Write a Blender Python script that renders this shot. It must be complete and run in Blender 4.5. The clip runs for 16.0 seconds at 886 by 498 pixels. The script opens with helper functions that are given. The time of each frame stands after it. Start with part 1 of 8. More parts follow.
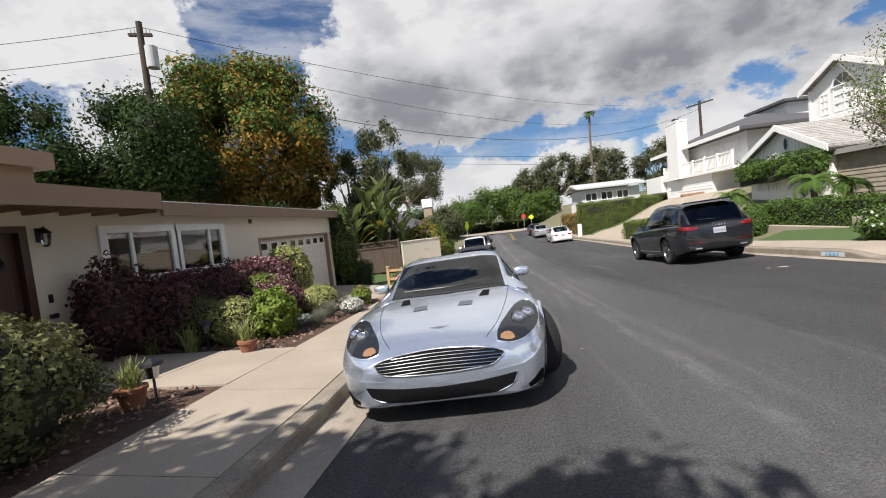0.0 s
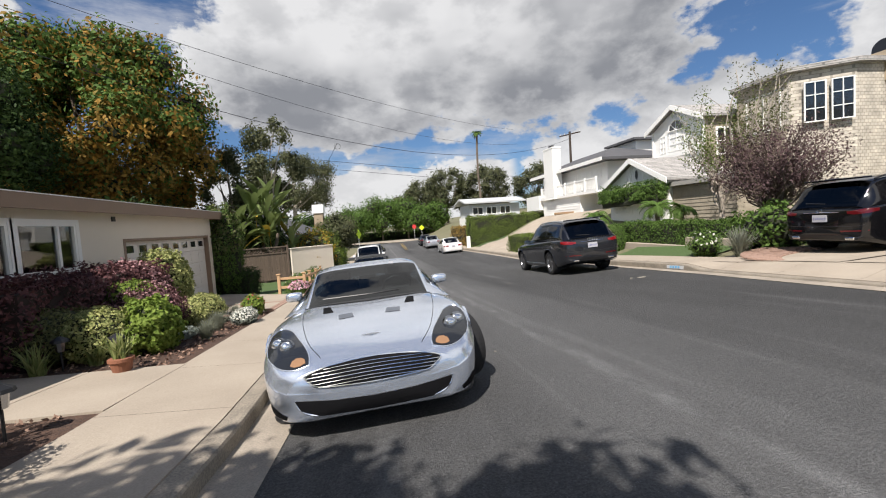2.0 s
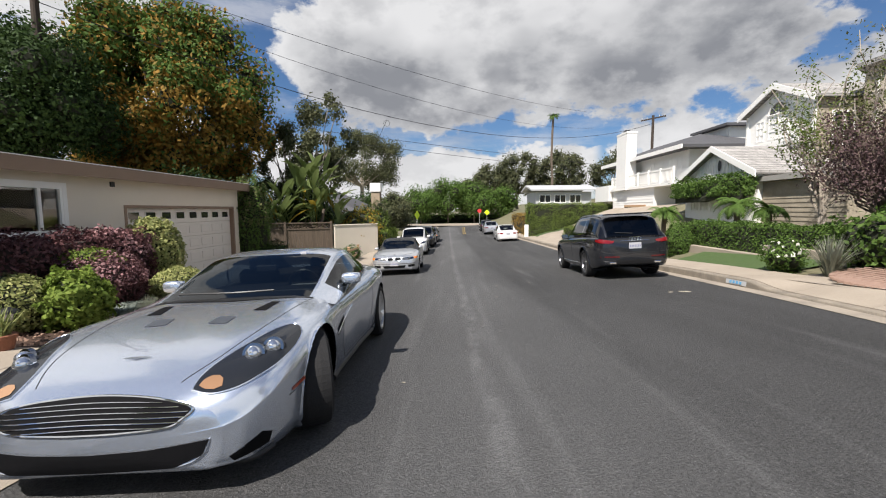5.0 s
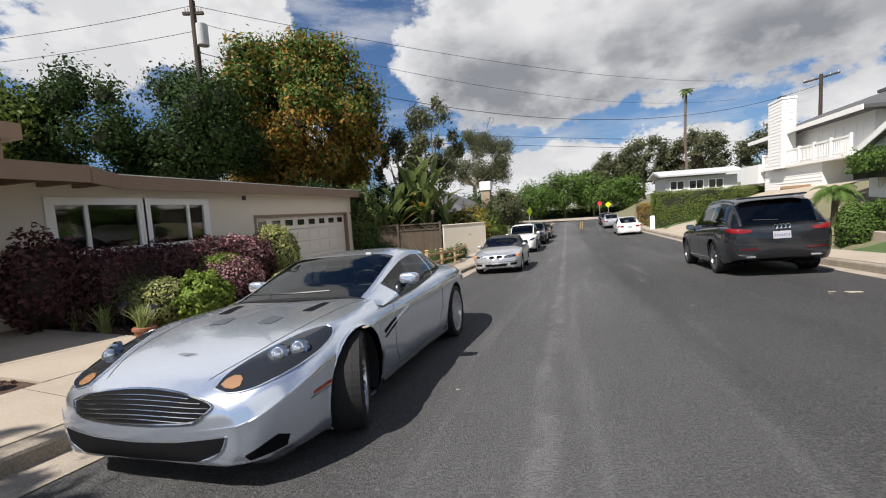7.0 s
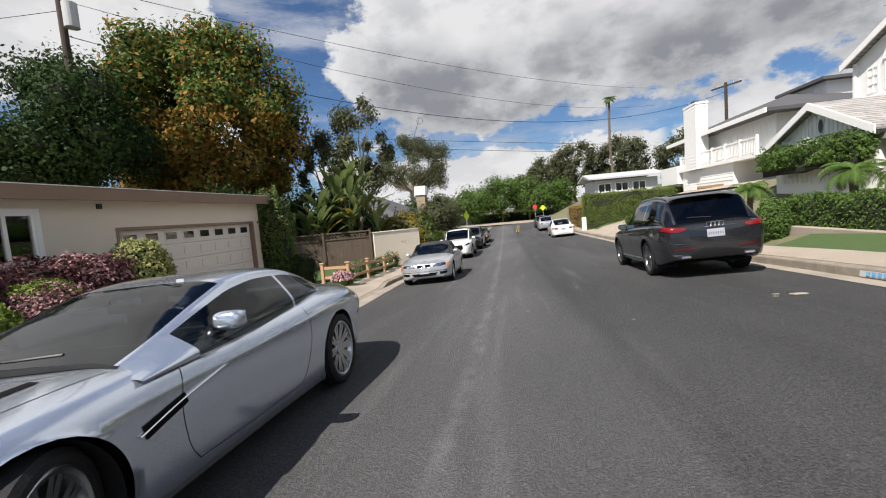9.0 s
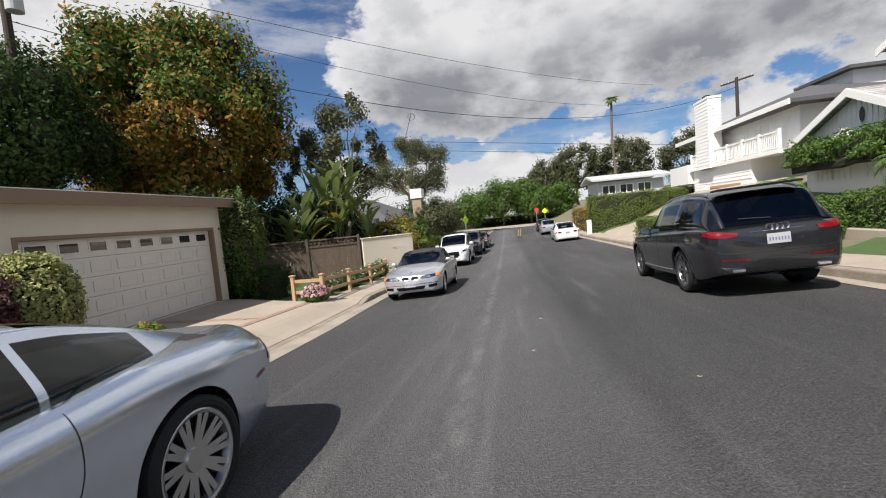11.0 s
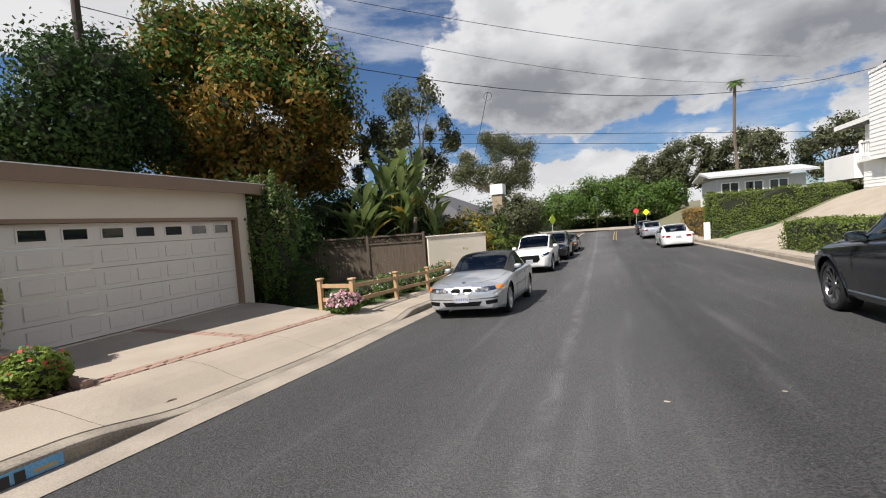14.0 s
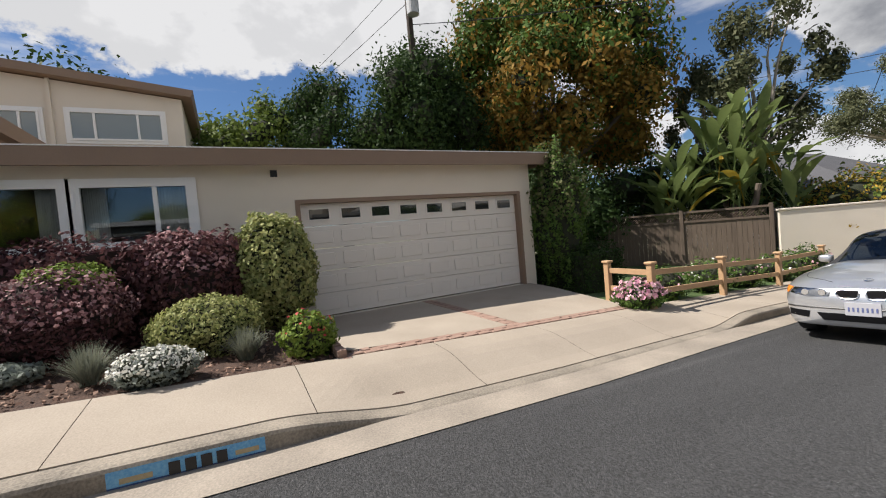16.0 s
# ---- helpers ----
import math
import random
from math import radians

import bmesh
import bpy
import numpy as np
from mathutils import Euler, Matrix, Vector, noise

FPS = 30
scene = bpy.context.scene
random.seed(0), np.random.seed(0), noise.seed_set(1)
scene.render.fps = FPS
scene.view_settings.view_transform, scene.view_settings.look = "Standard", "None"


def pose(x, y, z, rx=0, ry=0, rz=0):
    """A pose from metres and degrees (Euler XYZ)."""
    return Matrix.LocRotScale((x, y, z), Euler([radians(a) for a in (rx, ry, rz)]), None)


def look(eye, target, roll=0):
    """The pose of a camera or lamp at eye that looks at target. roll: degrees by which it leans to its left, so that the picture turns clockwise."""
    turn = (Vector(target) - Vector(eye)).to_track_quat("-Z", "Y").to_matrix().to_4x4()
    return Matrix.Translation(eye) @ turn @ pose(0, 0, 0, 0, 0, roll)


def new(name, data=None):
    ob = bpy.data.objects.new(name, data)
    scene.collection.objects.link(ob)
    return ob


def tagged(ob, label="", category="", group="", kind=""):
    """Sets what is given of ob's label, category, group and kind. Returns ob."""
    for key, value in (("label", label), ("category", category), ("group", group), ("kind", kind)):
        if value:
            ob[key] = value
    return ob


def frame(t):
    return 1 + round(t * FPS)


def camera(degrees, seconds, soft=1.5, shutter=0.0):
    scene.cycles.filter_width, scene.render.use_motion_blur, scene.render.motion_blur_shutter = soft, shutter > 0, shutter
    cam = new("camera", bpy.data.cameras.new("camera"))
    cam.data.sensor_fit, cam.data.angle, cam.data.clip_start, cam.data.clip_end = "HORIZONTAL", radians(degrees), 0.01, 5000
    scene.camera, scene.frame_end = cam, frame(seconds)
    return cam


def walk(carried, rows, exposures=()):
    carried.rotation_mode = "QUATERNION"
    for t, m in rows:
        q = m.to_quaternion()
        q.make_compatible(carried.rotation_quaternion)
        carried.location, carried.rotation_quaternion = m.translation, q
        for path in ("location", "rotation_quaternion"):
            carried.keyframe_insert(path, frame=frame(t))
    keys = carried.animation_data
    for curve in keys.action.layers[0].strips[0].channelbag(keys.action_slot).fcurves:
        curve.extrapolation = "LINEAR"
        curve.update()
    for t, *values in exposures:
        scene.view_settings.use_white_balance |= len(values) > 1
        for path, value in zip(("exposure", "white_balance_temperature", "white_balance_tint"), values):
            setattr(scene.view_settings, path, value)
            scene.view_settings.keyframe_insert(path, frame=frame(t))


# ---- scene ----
cam = camera(94, 16.0, soft=1.1)
# seconds, eye, yaw to the left, pitch, roll
PATH = [
    (0, (0.972, -3.499, 1.523), 6.51, -3.48, -6.10),
    (0.5, (0.922, -3.506, 1.534), 3.18, -3.07, -4.33),
    (1, (0.637, -3.523, 1.524), 1.59, -2.54, -3.37),
    (1.5, (0.533, -3.532, 1.532), -0.74, -2.75, -2.84),
    (2, (0.578, -3.524, 1.530), -8.93, -3.50, -3.82),
    (2.5, (0.889, -3.423, 1.511), -21.63, -5.34, -4.09),
    (3, (1.206, -3.242, 1.493), -34.74, -7.39, -4.46),
    (3.5, (1.533, -2.902, 1.501), -33.78, -7.53, -4.27),
    (4, (1.933, -2.732, 1.515), -28.09, -6.80, -2.12),
    (4.5, (2.170, -2.528, 1.500), -16.00, -6.11, 0.21),
    (5, (2.337, -2.371, 1.510), 1.05, -5.37, -0.31),
    (5.2, (2.377, -2.351, 1.510), 11.05, -5.47, -0.91),
    (5.7, (2.556, -2.220, 1.505), 20.56, -5.39, -2.23),
    (6.4, (2.736, -2.120, 1.490), 18.28, -5.26, -2.84),
    (7.3, (2.922, -1.913, 1.457), 16.43, -5.04, -3.79),
    (7.5, (2.942, -1.833, 1.457), 15.03, -5.09, -3.94),
    (8, (2.966, -1.468, 1.448), 11.87, -5.20, -4.41),
    (8.5, (3.098, -0.996, 1.422), 9.45, -4.96, -4.49),
    (9, (3.100, -0.543, 1.377), 9.36, -4.80, -4.77),
    (10.2, (3.137, 0.616, 1.345), 9.32, -4.49, -5.08),
    (11.3, (3.158, 1.663, 1.316), 9.71, -4.15, -5.36),
    (11.5, (3.178, 1.873, 1.311), 9.91, -4.15, -5.41),
    (12, (3.177, 2.378, 1.299), 10.21, -3.93, -5.31),
    (12.5, (3.092, 2.893, 1.259), 10.28, -4.07, -5.47),
    (13, (3.112, 3.407, 1.255), 10.27, -3.81, -5.09),
    (13.5, (3.105, 3.903, 1.195), 13.36, -3.57, -4.80),
    (14, (3.098, 4.387, 1.129), 21.47, -3.26, -3.93),
    (14.5, (3.008, 4.811, 1.071), 34.04, -3.13, -4.17),
    (15, (2.758, 5.253, 0.994), 48.11, -2.79, -4.85),
    (15.5, (2.581, 5.691, 0.948), 55.86, -2.17, -5.04),
    (16, (2.252, 6.012, 0.888), 62.37, -2.30, -5.07),
]


def aim(eye, yaw, pitch, roll):
    a, b = radians(yaw), radians(pitch)
    ahead = Vector((-math.sin(a) * math.cos(b), math.cos(a) * math.cos(b), math.sin(b)))
    return look(eye, Vector(eye) + ahead, roll)


walk(cam, [(t, aim(eye, yaw, pitch, roll)) for t, eye, yaw, pitch, roll in PATH], exposures=[(0.0, 0.66, 6450, 11), (16.0, 0.66, 6450, 11)])

# ---- sky and sun ----
SUN_DIR = Vector((-0.40, -0.66, 1.0)).normalized()
sun = new("sun", bpy.data.lights.new("sun", "SUN"))
sun.data.energy, sun.data.angle, sun.data.color = 5.0, radians(0.6), (1.0, 0.94, 0.86)
sun.matrix_world = look((0, 0, 40), Vector((0, 0, 40)) - SUN_DIR)

world = bpy.data.worlds.new("world")
scene.world = world
world.use_nodes = True
wt = world.node_tree
wt.nodes.clear()


def wnode(kind, **kw):
    n = wt.nodes.new(kind)
    for k, v in kw.items():
        n.inputs[int(k[1:])].default_value = v
    return n


def wmath(op, a, b=None, c=None, clamp=False):
    n = wt.nodes.new("ShaderNodeMath")
    n.operation, n.use_clamp = op, clamp
    for i, v in enumerate((a, b, c)):
        if v is None:
            continue
        if isinstance(v, (int, float)):
            n.inputs[i].default_value = v
        else:
            wt.links.new(v, n.inputs[i])
    return n.outputs[0]


def wsmooth(v, lo, hi):
    n = wt.nodes.new("ShaderNodeMapRange")
    n.interpolation_type = "SMOOTHSTEP"
    wt.links.new(v, n.inputs[0])
    n.inputs[1].default_value, n.inputs[2].default_value = lo, hi
    return n.outputs[0]


sky = wt.nodes.new("ShaderNodeTexSky")
sky.sky_type, sky.sun_disc = "NISHITA", False
sky.sun_elevation = math.asin(SUN_DIR.z)
sky.sun_rotation = math.atan2(SUN_DIR.x, SUN_DIR.y)
sky.air_density, sky.dust_density, sky.ozone_density = 1.0, 0.6, 2.0
coord = wt.nodes.new("ShaderNodeTexCoord")
sep = wt.nodes.new("ShaderNodeSeparateXYZ")
wt.links.new(coord.outputs["Generated"], sep.inputs[0])
azim = wmath("MULTIPLY_ADD", wmath("ARCTAN2", sep.outputs[0], sep.outputs[1]), 61.9, 3.4)
elev = wmath("MULTIPLY", wmath("ARCSINE", sep.outputs[2]), 64.0)


def wnoise(scale, detail, rough, lac=2.0, stretch=1.6):
    m = wt.nodes.new("ShaderNodeMapping")
    wt.links.new(coord.outputs["Generated"], m.inputs[0])
    m.inputs["Scale"].default_value = (1, 1, stretch)
    n = wt.nodes.new("ShaderNodeTexNoise")
    wt.links.new(m.outputs[0], n.inputs["Vector"])
    n.inputs["Scale"].default_value, n.inputs["Detail"].default_value = scale, detail
    n.inputs["Roughness"].default_value, n.inputs["Lacunarity"].default_value = rough, lac
    return n.outputs[0]


big, fine = wnoise(4.0, 8.0, 0.58), wnoise(11.0, 7.0, 0.6)
puff = wmath("ADD", wmath("MULTIPLY", wmath("SUBTRACT", big, 0.5), 15.0), wmath("MULTIPLY", wmath("SUBTRACT", fine, 0.5), 12.0))


def lump(az, el, raz, rel):
    """How far inside an elliptic cloud mass a direction lies, in degrees, before the ragged edge."""
    a = wmath("DIVIDE", wmath("SUBTRACT", azim, az), raz)
    e = wmath("DIVIDE", wmath("SUBTRACT", elev, el), rel)
    a, e = wmath("POWER", wmath("ABSOLUTE", a), 2.6), wmath("POWER", wmath("ABSOLUTE", e), 2.6)
    r = wmath("POWER", wmath("ADD", a, e), 1 / 2.6)
    return wmath("MULTIPLY", wmath("SUBTRACT", 1.0, r), min(raz, rel))


def largest(values):
    v = values[0]
    for w in values[1:]:
        v = wmath("MAXIMUM", v, w)
    return v


# one great cumulus over the street, others round about, a low bank on the horizon
great = largest([lump(20, 37, 42, 22.0), lump(-2, 22, 17, 10), lump(30, 22.5, 25, 9.5), lump(14, 20, 18, 7)])
others = largest([lump(70, 16, 9, 6), lump(50, 13, 11, 6), lump(38, 8, 9, 4.5), lump(-38, 14, 10, 8), lump(-46, 30, 13, 12), lump(66, 36, 16, 9), lump(-62, 33, 22, 11), lump(-56, 20, 9, 5), lump(-19, 8, 4, 3), lump(100, 22, 26, 6), lump(-105, 32, 34, 9), lump(150, 35, 40, 22), lump(-160, 40, 40, 18)])
bank = wmath("SUBTRACT", wmath("ADD", 9.3, wmath("MULTIPLY", wmath("SUBTRACT", fine, 0.5), 9.0)), elev)
bank = wmath("MINIMUM", bank, lump(1, 6, 24, 12))
body = largest([great, others])
cover = wmath("MAXIMUM", wsmooth(wmath("ADD", body, puff), -0.4, 1.5), wsmooth(bank, -0.2, 0.8))
wisp = wsmooth(wmath("ADD", wnoise(2.2, 9.0, 0.62, 2.0, 5.0), wmath("MULTIPLY", fine, 0.25)), 0.60, 0.82)
cover = wmath("MAXIMUM", cover, wmath("MULTIPLY", wisp, 0.5))
# broad grey bases, bright billows along the upper and left edges
thick = wsmooth(wmath("ADD", great, wmath("MULTIPLY", puff, 0.9)), 0.6, 6.0)
rolls = wmath("MULTIPLY", wmath("SUBTRACT", wnoise(5.0, 3.0, 0.5), 0.5), 34.0)
base = wmath("SUBTRACT", 1.0, wsmooth(wmath("ADD", wmath("ADD", elev, rolls), wmath("MULTIPLY", azim, -0.10)), 12.0, 34.0))
inside = wsmooth(great, -6.0, 1.0)
shade = wmath("MULTIPLY", inside, wmath("ADD", wmath("MULTIPLY", base, wmath("ADD", wmath("MULTIPLY", thick, 0.40), 0.42)), wmath("MULTIPLY", thick, 0.10)), clamp=True)
billow = wsmooth(wnoise(7.0, 6.0, 0.55), 0.42, 0.62)
shade = wmath("ADD", shade, wmath("MULTIPLY", wmath("SUBTRACT", 0.55, billow), 0.34), clamp=True)
tone = wt.nodes.new("ShaderNodeMix")
tone.data_type = "RGBA"
wt.links.new(shade, tone.inputs[0])
tone.inputs[6].default_value, tone.inputs[7].default_value = (8.5, 8.5, 8.5, 1), (2.9, 3.02, 3.28, 1)
deep = wt.nodes.new("ShaderNodeMix")
deep.data_type, deep.blend_type = "RGBA", "MULTIPLY"
deep.inputs[0].default_value = 1.0
wt.links.new(sky.outputs[0], deep.inputs[6])
deep.inputs[7].default_value = (0.62, 0.80, 1.0, 1)
mixed = wt.nodes.new("ShaderNodeMix")
mixed.data_type = "RGBA"
wt.links.new(cover, mixed.inputs[0])
wt.links.new(deep.outputs[2], mixed.inputs[6])
wt.links.new(tone.outputs[2], mixed.inputs[7])
back = wt.nodes.new("ShaderNodeBackground")
wt.links.new(mixed.outputs[2], back.inputs[0])
back.inputs[1].default_value = 0.060
wt.links.new(back.outputs[0], wt.nodes.new("ShaderNodeOutputWorld").inputs[0])

# ---- materials ----


def mat(name, color, rough=0.7, vary=0.15, scale=6.0, fine_scale=90.0, bump=0.15, metal=0.0, second=None, island=0.0, rand=0.0, coat=0.0, sub=0.0, stretch=(1, 1, 1), spec=0.5, sheen_scale=None):
    """A procedural surface: base colour broken up at two scales, with fine relief."""
    m = bpy.data.materials.new(name)
    m.use_nodes = True
    t = m.node_tree
    p = t.nodes["Principled BSDF"]
    p.inputs["Roughness"].default_value, p.inputs["Metallic"].default_value = rough, metal
    p.inputs["Coat Weight"].default_value, p.inputs["Specular IOR Level"].default_value = coat, spec
    p.inputs["Coat Roughness"].default_value = 0.03
    c = t.nodes.new("ShaderNodeTexCoord")
    mp = t.nodes.new("ShaderNodeMapping")
    mp.inputs["Scale"].default_value = stretch
    t.links.new(c.outputs["Object"], mp.inputs[0])
    second = second or tuple(v * 0.6 for v in color)
    n1, n2 = t.nodes.new("ShaderNodeTexNoise"), t.nodes.new("ShaderNodeTexNoise")
    for n, s, d in ((n1, scale, 5.0), (n2, fine_scale, 3.0)):
        t.links.new(mp.outputs[0], n.inputs["Vector"])
        n.inputs["Scale"].default_value, n.inputs["Detail"].default_value = s, d
    add = t.nodes.new("ShaderNodeMath")
    add.operation = "ADD"
    t.links.new(n1.outputs[0], add.inputs[0])
    t.links.new(n2.outputs[0], add.inputs[1])
    value = add.outputs[0]
    rng = t.nodes.new("ShaderNodeMapRange")
    t.links.new(value, rng.inputs[0])
    rng.inputs[1].default_value, rng.inputs[2].default_value = 0.65, 1.35
    rng.inputs[3].default_value, rng.inputs[4].default_value = 0.0, min(1.0, vary * 3.0)
    factor = rng.outputs[0]
    if island or rand:
        src = t.nodes.new("ShaderNodeNewGeometry" if island else "ShaderNodeObjectInfo")
        out = src.outputs["Random Per Island" if island else "Random"]
        mul = t.nodes.new("ShaderNodeMath")
        mul.operation = "MULTIPLY_ADD"
        t.links.new(out, mul.inputs[0])
        mul.inputs[1].default_value = island or rand
        t.links.new(factor, mul.inputs[2])
        mul.use_clamp = True
        factor = mul.outputs[0]
    mix = t.nodes.new("ShaderNodeMix")
    mix.data_type = "RGBA"
    t.links.new(factor, mix.inputs[0])
    mix.inputs[6].default_value, mix.inputs[7].default_value = (*color, 1), (*second, 1)
    t.links.new(mix.outputs[2], p.inputs["Base Color"])
    if bump:
        b = t.nodes.new("ShaderNodeBump")
        b.inputs["Strength"].default_value, b.inputs["Distance"].default_value = bump, 0.02
        t.links.new(value, b.inputs["Height"])
        t.links.new(b.outputs[0], p.inputs["Normal"])
    if sub:
        p.inputs["Transmission Weight"].default_value = 0.0
        tr = t.nodes.new("ShaderNodeBsdfTranslucent")
        t.links.new(mix.outputs[2], tr.inputs[0])
        ms = t.nodes.new("ShaderNodeMixShader")
        ms.inputs[0].default_value = sub
        t.links.new(p.outputs[0], ms.inputs[1])
        t.links.new(tr.outputs[0], ms.inputs[2])
        t.links.new(ms.outputs[0], t.nodes["Material Output"].inputs[0])
    return m


def gloss(name, color, rough=0.1, metal=0.0, coat=0.0, alpha=1.0, emit=0.0, spec=0.5):
    m = bpy.data.materials.new(name)
    m.use_nodes = True
    p = m.node_tree.nodes["Principled BSDF"]
    p.inputs["Base Color"].default_value = (*color, 1)
    p.inputs["Roughness"].default_value, p.inputs["Metallic"].default_value = rough, metal
    p.inputs["Coat Weight"].default_value, p.inputs["Coat Roughness"].default_value = coat, 0.02
    p.inputs["Specular IOR Level"].default_value = spec
    return m


def clear_glass(name, tint, strength=0.5):
    """Thin glazing: part of the light goes straight through, the rest is a clear reflection."""
    m = bpy.data.materials.new(name)
    m.use_nodes = True
    t = m.node_tree
    t.nodes.remove(t.nodes["Principled BSDF"])
    tr, gl, mx, fr = (t.nodes.new(k) for k in ("ShaderNodeBsdfTransparent", "ShaderNodeBsdfGlossy", "ShaderNodeMixShader", "ShaderNodeFresnel"))
    tr.inputs[0].default_value = (*tint, 1)
    gl.inputs["Roughness"].default_value = 0.01
    fr.inputs[0].default_value = 1.0 + strength
    t.links.new(fr.outputs[0], mx.inputs[0])
    t.links.new(tr.outputs[0], mx.inputs[1])
    t.links.new(gl.outputs[0], mx.inputs[2])
    t.links.new(mx.outputs[0], t.nodes["Material Output"].inputs[0])
    return m




def asphalt():
    """Coarse aggregate in black binder, with tyre-worn lanes and a dusty pale paving seam along the street."""
    m = bpy.data.materials.new("asphalt")
    m.use_nodes = True
    t = m.node_tree
    p = t.nodes["Principled BSDF"]
    p.inputs["Roughness"].default_value, p.inputs["Specular IOR Level"].default_value = 0.82, 0.35
    co = t.nodes.new("ShaderNodeTexCoord").outputs["Object"]

    def noise_(scale, detail=4.0, rough=0.55, stretch=None):
        n = t.nodes.new("ShaderNodeTexNoise")
        n.inputs["Scale"].default_value, n.inputs["Detail"].default_value, n.inputs["Roughness"].default_value = scale, detail, rough
        v = co
        if stretch:
            mp = t.nodes.new("ShaderNodeMapping")
            mp.inputs["Scale"].default_value = stretch
            t.links.new(co, mp.inputs[0])
            v = mp.outputs[0]
        t.links.new(v, n.inputs["Vector"])
        return n.outputs[0]

    def calc(op, a, b=None, c=None, clamp=False):
        n = t.nodes.new("ShaderNodeMath")
        n.operation, n.use_clamp = op, clamp
        for i, v in enumerate((a, b, c)):
            if v is None:
                continue
            if isinstance(v, (int, float)):
                n.inputs[i].default_value = v
            else:
                t.links.new(v, n.inputs[i])
        return n.outputs[0]

    def smooth(v, lo, hi, a=0.0, b=1.0):
        n = t.nodes.new("ShaderNodeMapRange")
        n.interpolation_type = "SMOOTHSTEP"
        t.links.new(v, n.inputs[0])
        for i, x in enumerate((lo, hi, a, b)):
            n.inputs[i + 1].default_value = x
        return n.outputs[0]

    sp = t.nodes.new("ShaderNodeSeparateXYZ")
    t.links.new(co, sp.inputs[0])
    vor = t.nodes.new("ShaderNodeTexVoronoi")
    vor.inputs["Scale"].default_value = 75.0
    t.links.new(co, vor.inputs["Vector"])
    grit = calc("ADD", smooth(noise_(55.0, 5.0, 0.7), 0.34, 0.66), calc("MULTIPLY", vor.outputs["Distance"], 0.5))
    patchy = smooth(noise_(0.35, 5.0, 0.6, (1.0, 0.25, 1.0)), 0.35, 0.68)
    # seam: a wavering pale band beside the middle of the street
    mid = calc("ADD", calc("MULTIPLY", sp.outputs[1], -0.008), 2.66)
    far = calc("ABSOLUTE", calc("SUBTRACT", calc("ADD", sp.outputs[0], calc("MULTIPLY", calc("SUBTRACT", noise_(0.8, 3.0), 0.5), 0.22)), mid))
    band = calc("MULTIPLY", smooth(far, 0.01, 0.15, 1.0, 0.0), smooth(noise_(4.5, 5.0, 0.65, (1, 0.5, 1)), 0.30, 0.70))
    streak = smooth(noise_(1.3, 5.0, 0.6, (2.2, 0.12, 1.0)), 0.52, 0.75)
    tone = calc("ADD", calc("MULTIPLY", grit, 0.050), calc("MULTIPLY", patchy, 0.022))
    tone = calc("ADD", tone, calc("MULTIPLY", band, 0.055))
    worn = smooth(calc("SUBTRACT", sp.outputs[0], mid), 1.25, 1.55, 1.0, 0.0)
    tone = calc("ADD", tone, calc("MULTIPLY", calc("MULTIPLY", smooth(far, 0.2, 1.7, 1.0, 0.35), worn), 0.036))
    tone = calc("ADD", calc("ADD", tone, calc("MULTIPLY", streak, 0.030)), 0.004)
    fleck = t.nodes.new("ShaderNodeTexVoronoi")
    fleck.inputs["Scale"].default_value = 55.0
    t.links.new(co, fleck.inputs["Vector"])
    pale = calc("MULTIPLY", smooth(fleck.outputs["Distance"], 0.12, 0.26, 1.0, 0.0), smooth(noise_(26.0, 2.0), 0.50, 0.62))
    tone = calc("ADD", tone, calc("MULTIPLY", pale, 0.10))
    col = t.nodes.new("ShaderNodeCombineColor")
    t.links.new(calc("MULTIPLY", tone, 1.0), col.inputs[0])
    t.links.new(tone, col.inputs[1])
    t.links.new(calc("MULTIPLY", tone, 1.01), col.inputs[2])
    t.links.new(col.outputs[0], p.inputs["Base Color"])
    b = t.nodes.new("ShaderNodeBump")
    b.inputs["Strength"].default_value, b.inputs["Distance"].default_value = 0.7, 0.012
    t.links.new(grit, b.inputs["Height"])
    t.links.new(b.outputs[0], p.inputs["Normal"])
    return m


ASPHALT = asphalt()
CONCRETE = mat("concrete", (0.375, 0.322, 0.258), 0.88, 0.30, 1.1, 70.0, 0.14, second=(0.25, 0.21, 0.165))
GUTTER = mat("gutter_concrete", (0.36, 0.31, 0.25), 0.88, 0.35, 1.8, 70.0, 0.16, second=(0.19, 0.165, 0.135))
KERB = mat("kerb_concrete", (0.33, 0.285, 0.225), 0.88, 0.4, 2.5, 60.0, 0.16, second=(0.12, 0.105, 0.085))
BRICK = mat("brick", (0.33, 0.225, 0.175), 0.85, 0.3, 9.0, 80.0, 0.3, second=(0.26, 0.165, 0.125), rand=0.5)
MORTAR = mat("mortar", (0.33, 0.28, 0.23), 0.9, 0.2, 6.0, 80.0, 0.2)
SOIL = mat("mulch", (0.10, 0.055, 0.035), 0.95, 0.35, 14.0, 60.0, 0.8, second=(0.035, 0.02, 0.015))
GRASS_SOIL = mat("lawn", (0.065, 0.105, 0.028), 0.9, 0.3, 6.0, 70.0, 0.6, second=(0.04, 0.075, 0.02))
EARTH = mat("dry_ground", (0.17, 0.15, 0.09), 0.95, 0.3, 0.15, 6.0, 0.4, second=(0.09, 0.10, 0.05))
STUCCO = mat("stucco", (0.72, 0.65, 0.545), 0.9, 0.08, 1.4, 130.0, 0.35, second=(0.54, 0.48, 0.40))
FASCIA = mat("fascia_paint", (0.25, 0.17, 0.115), 0.6, 0.15, 2.0, 60.0, 0.1, second=(0.18, 0.12, 0.085))
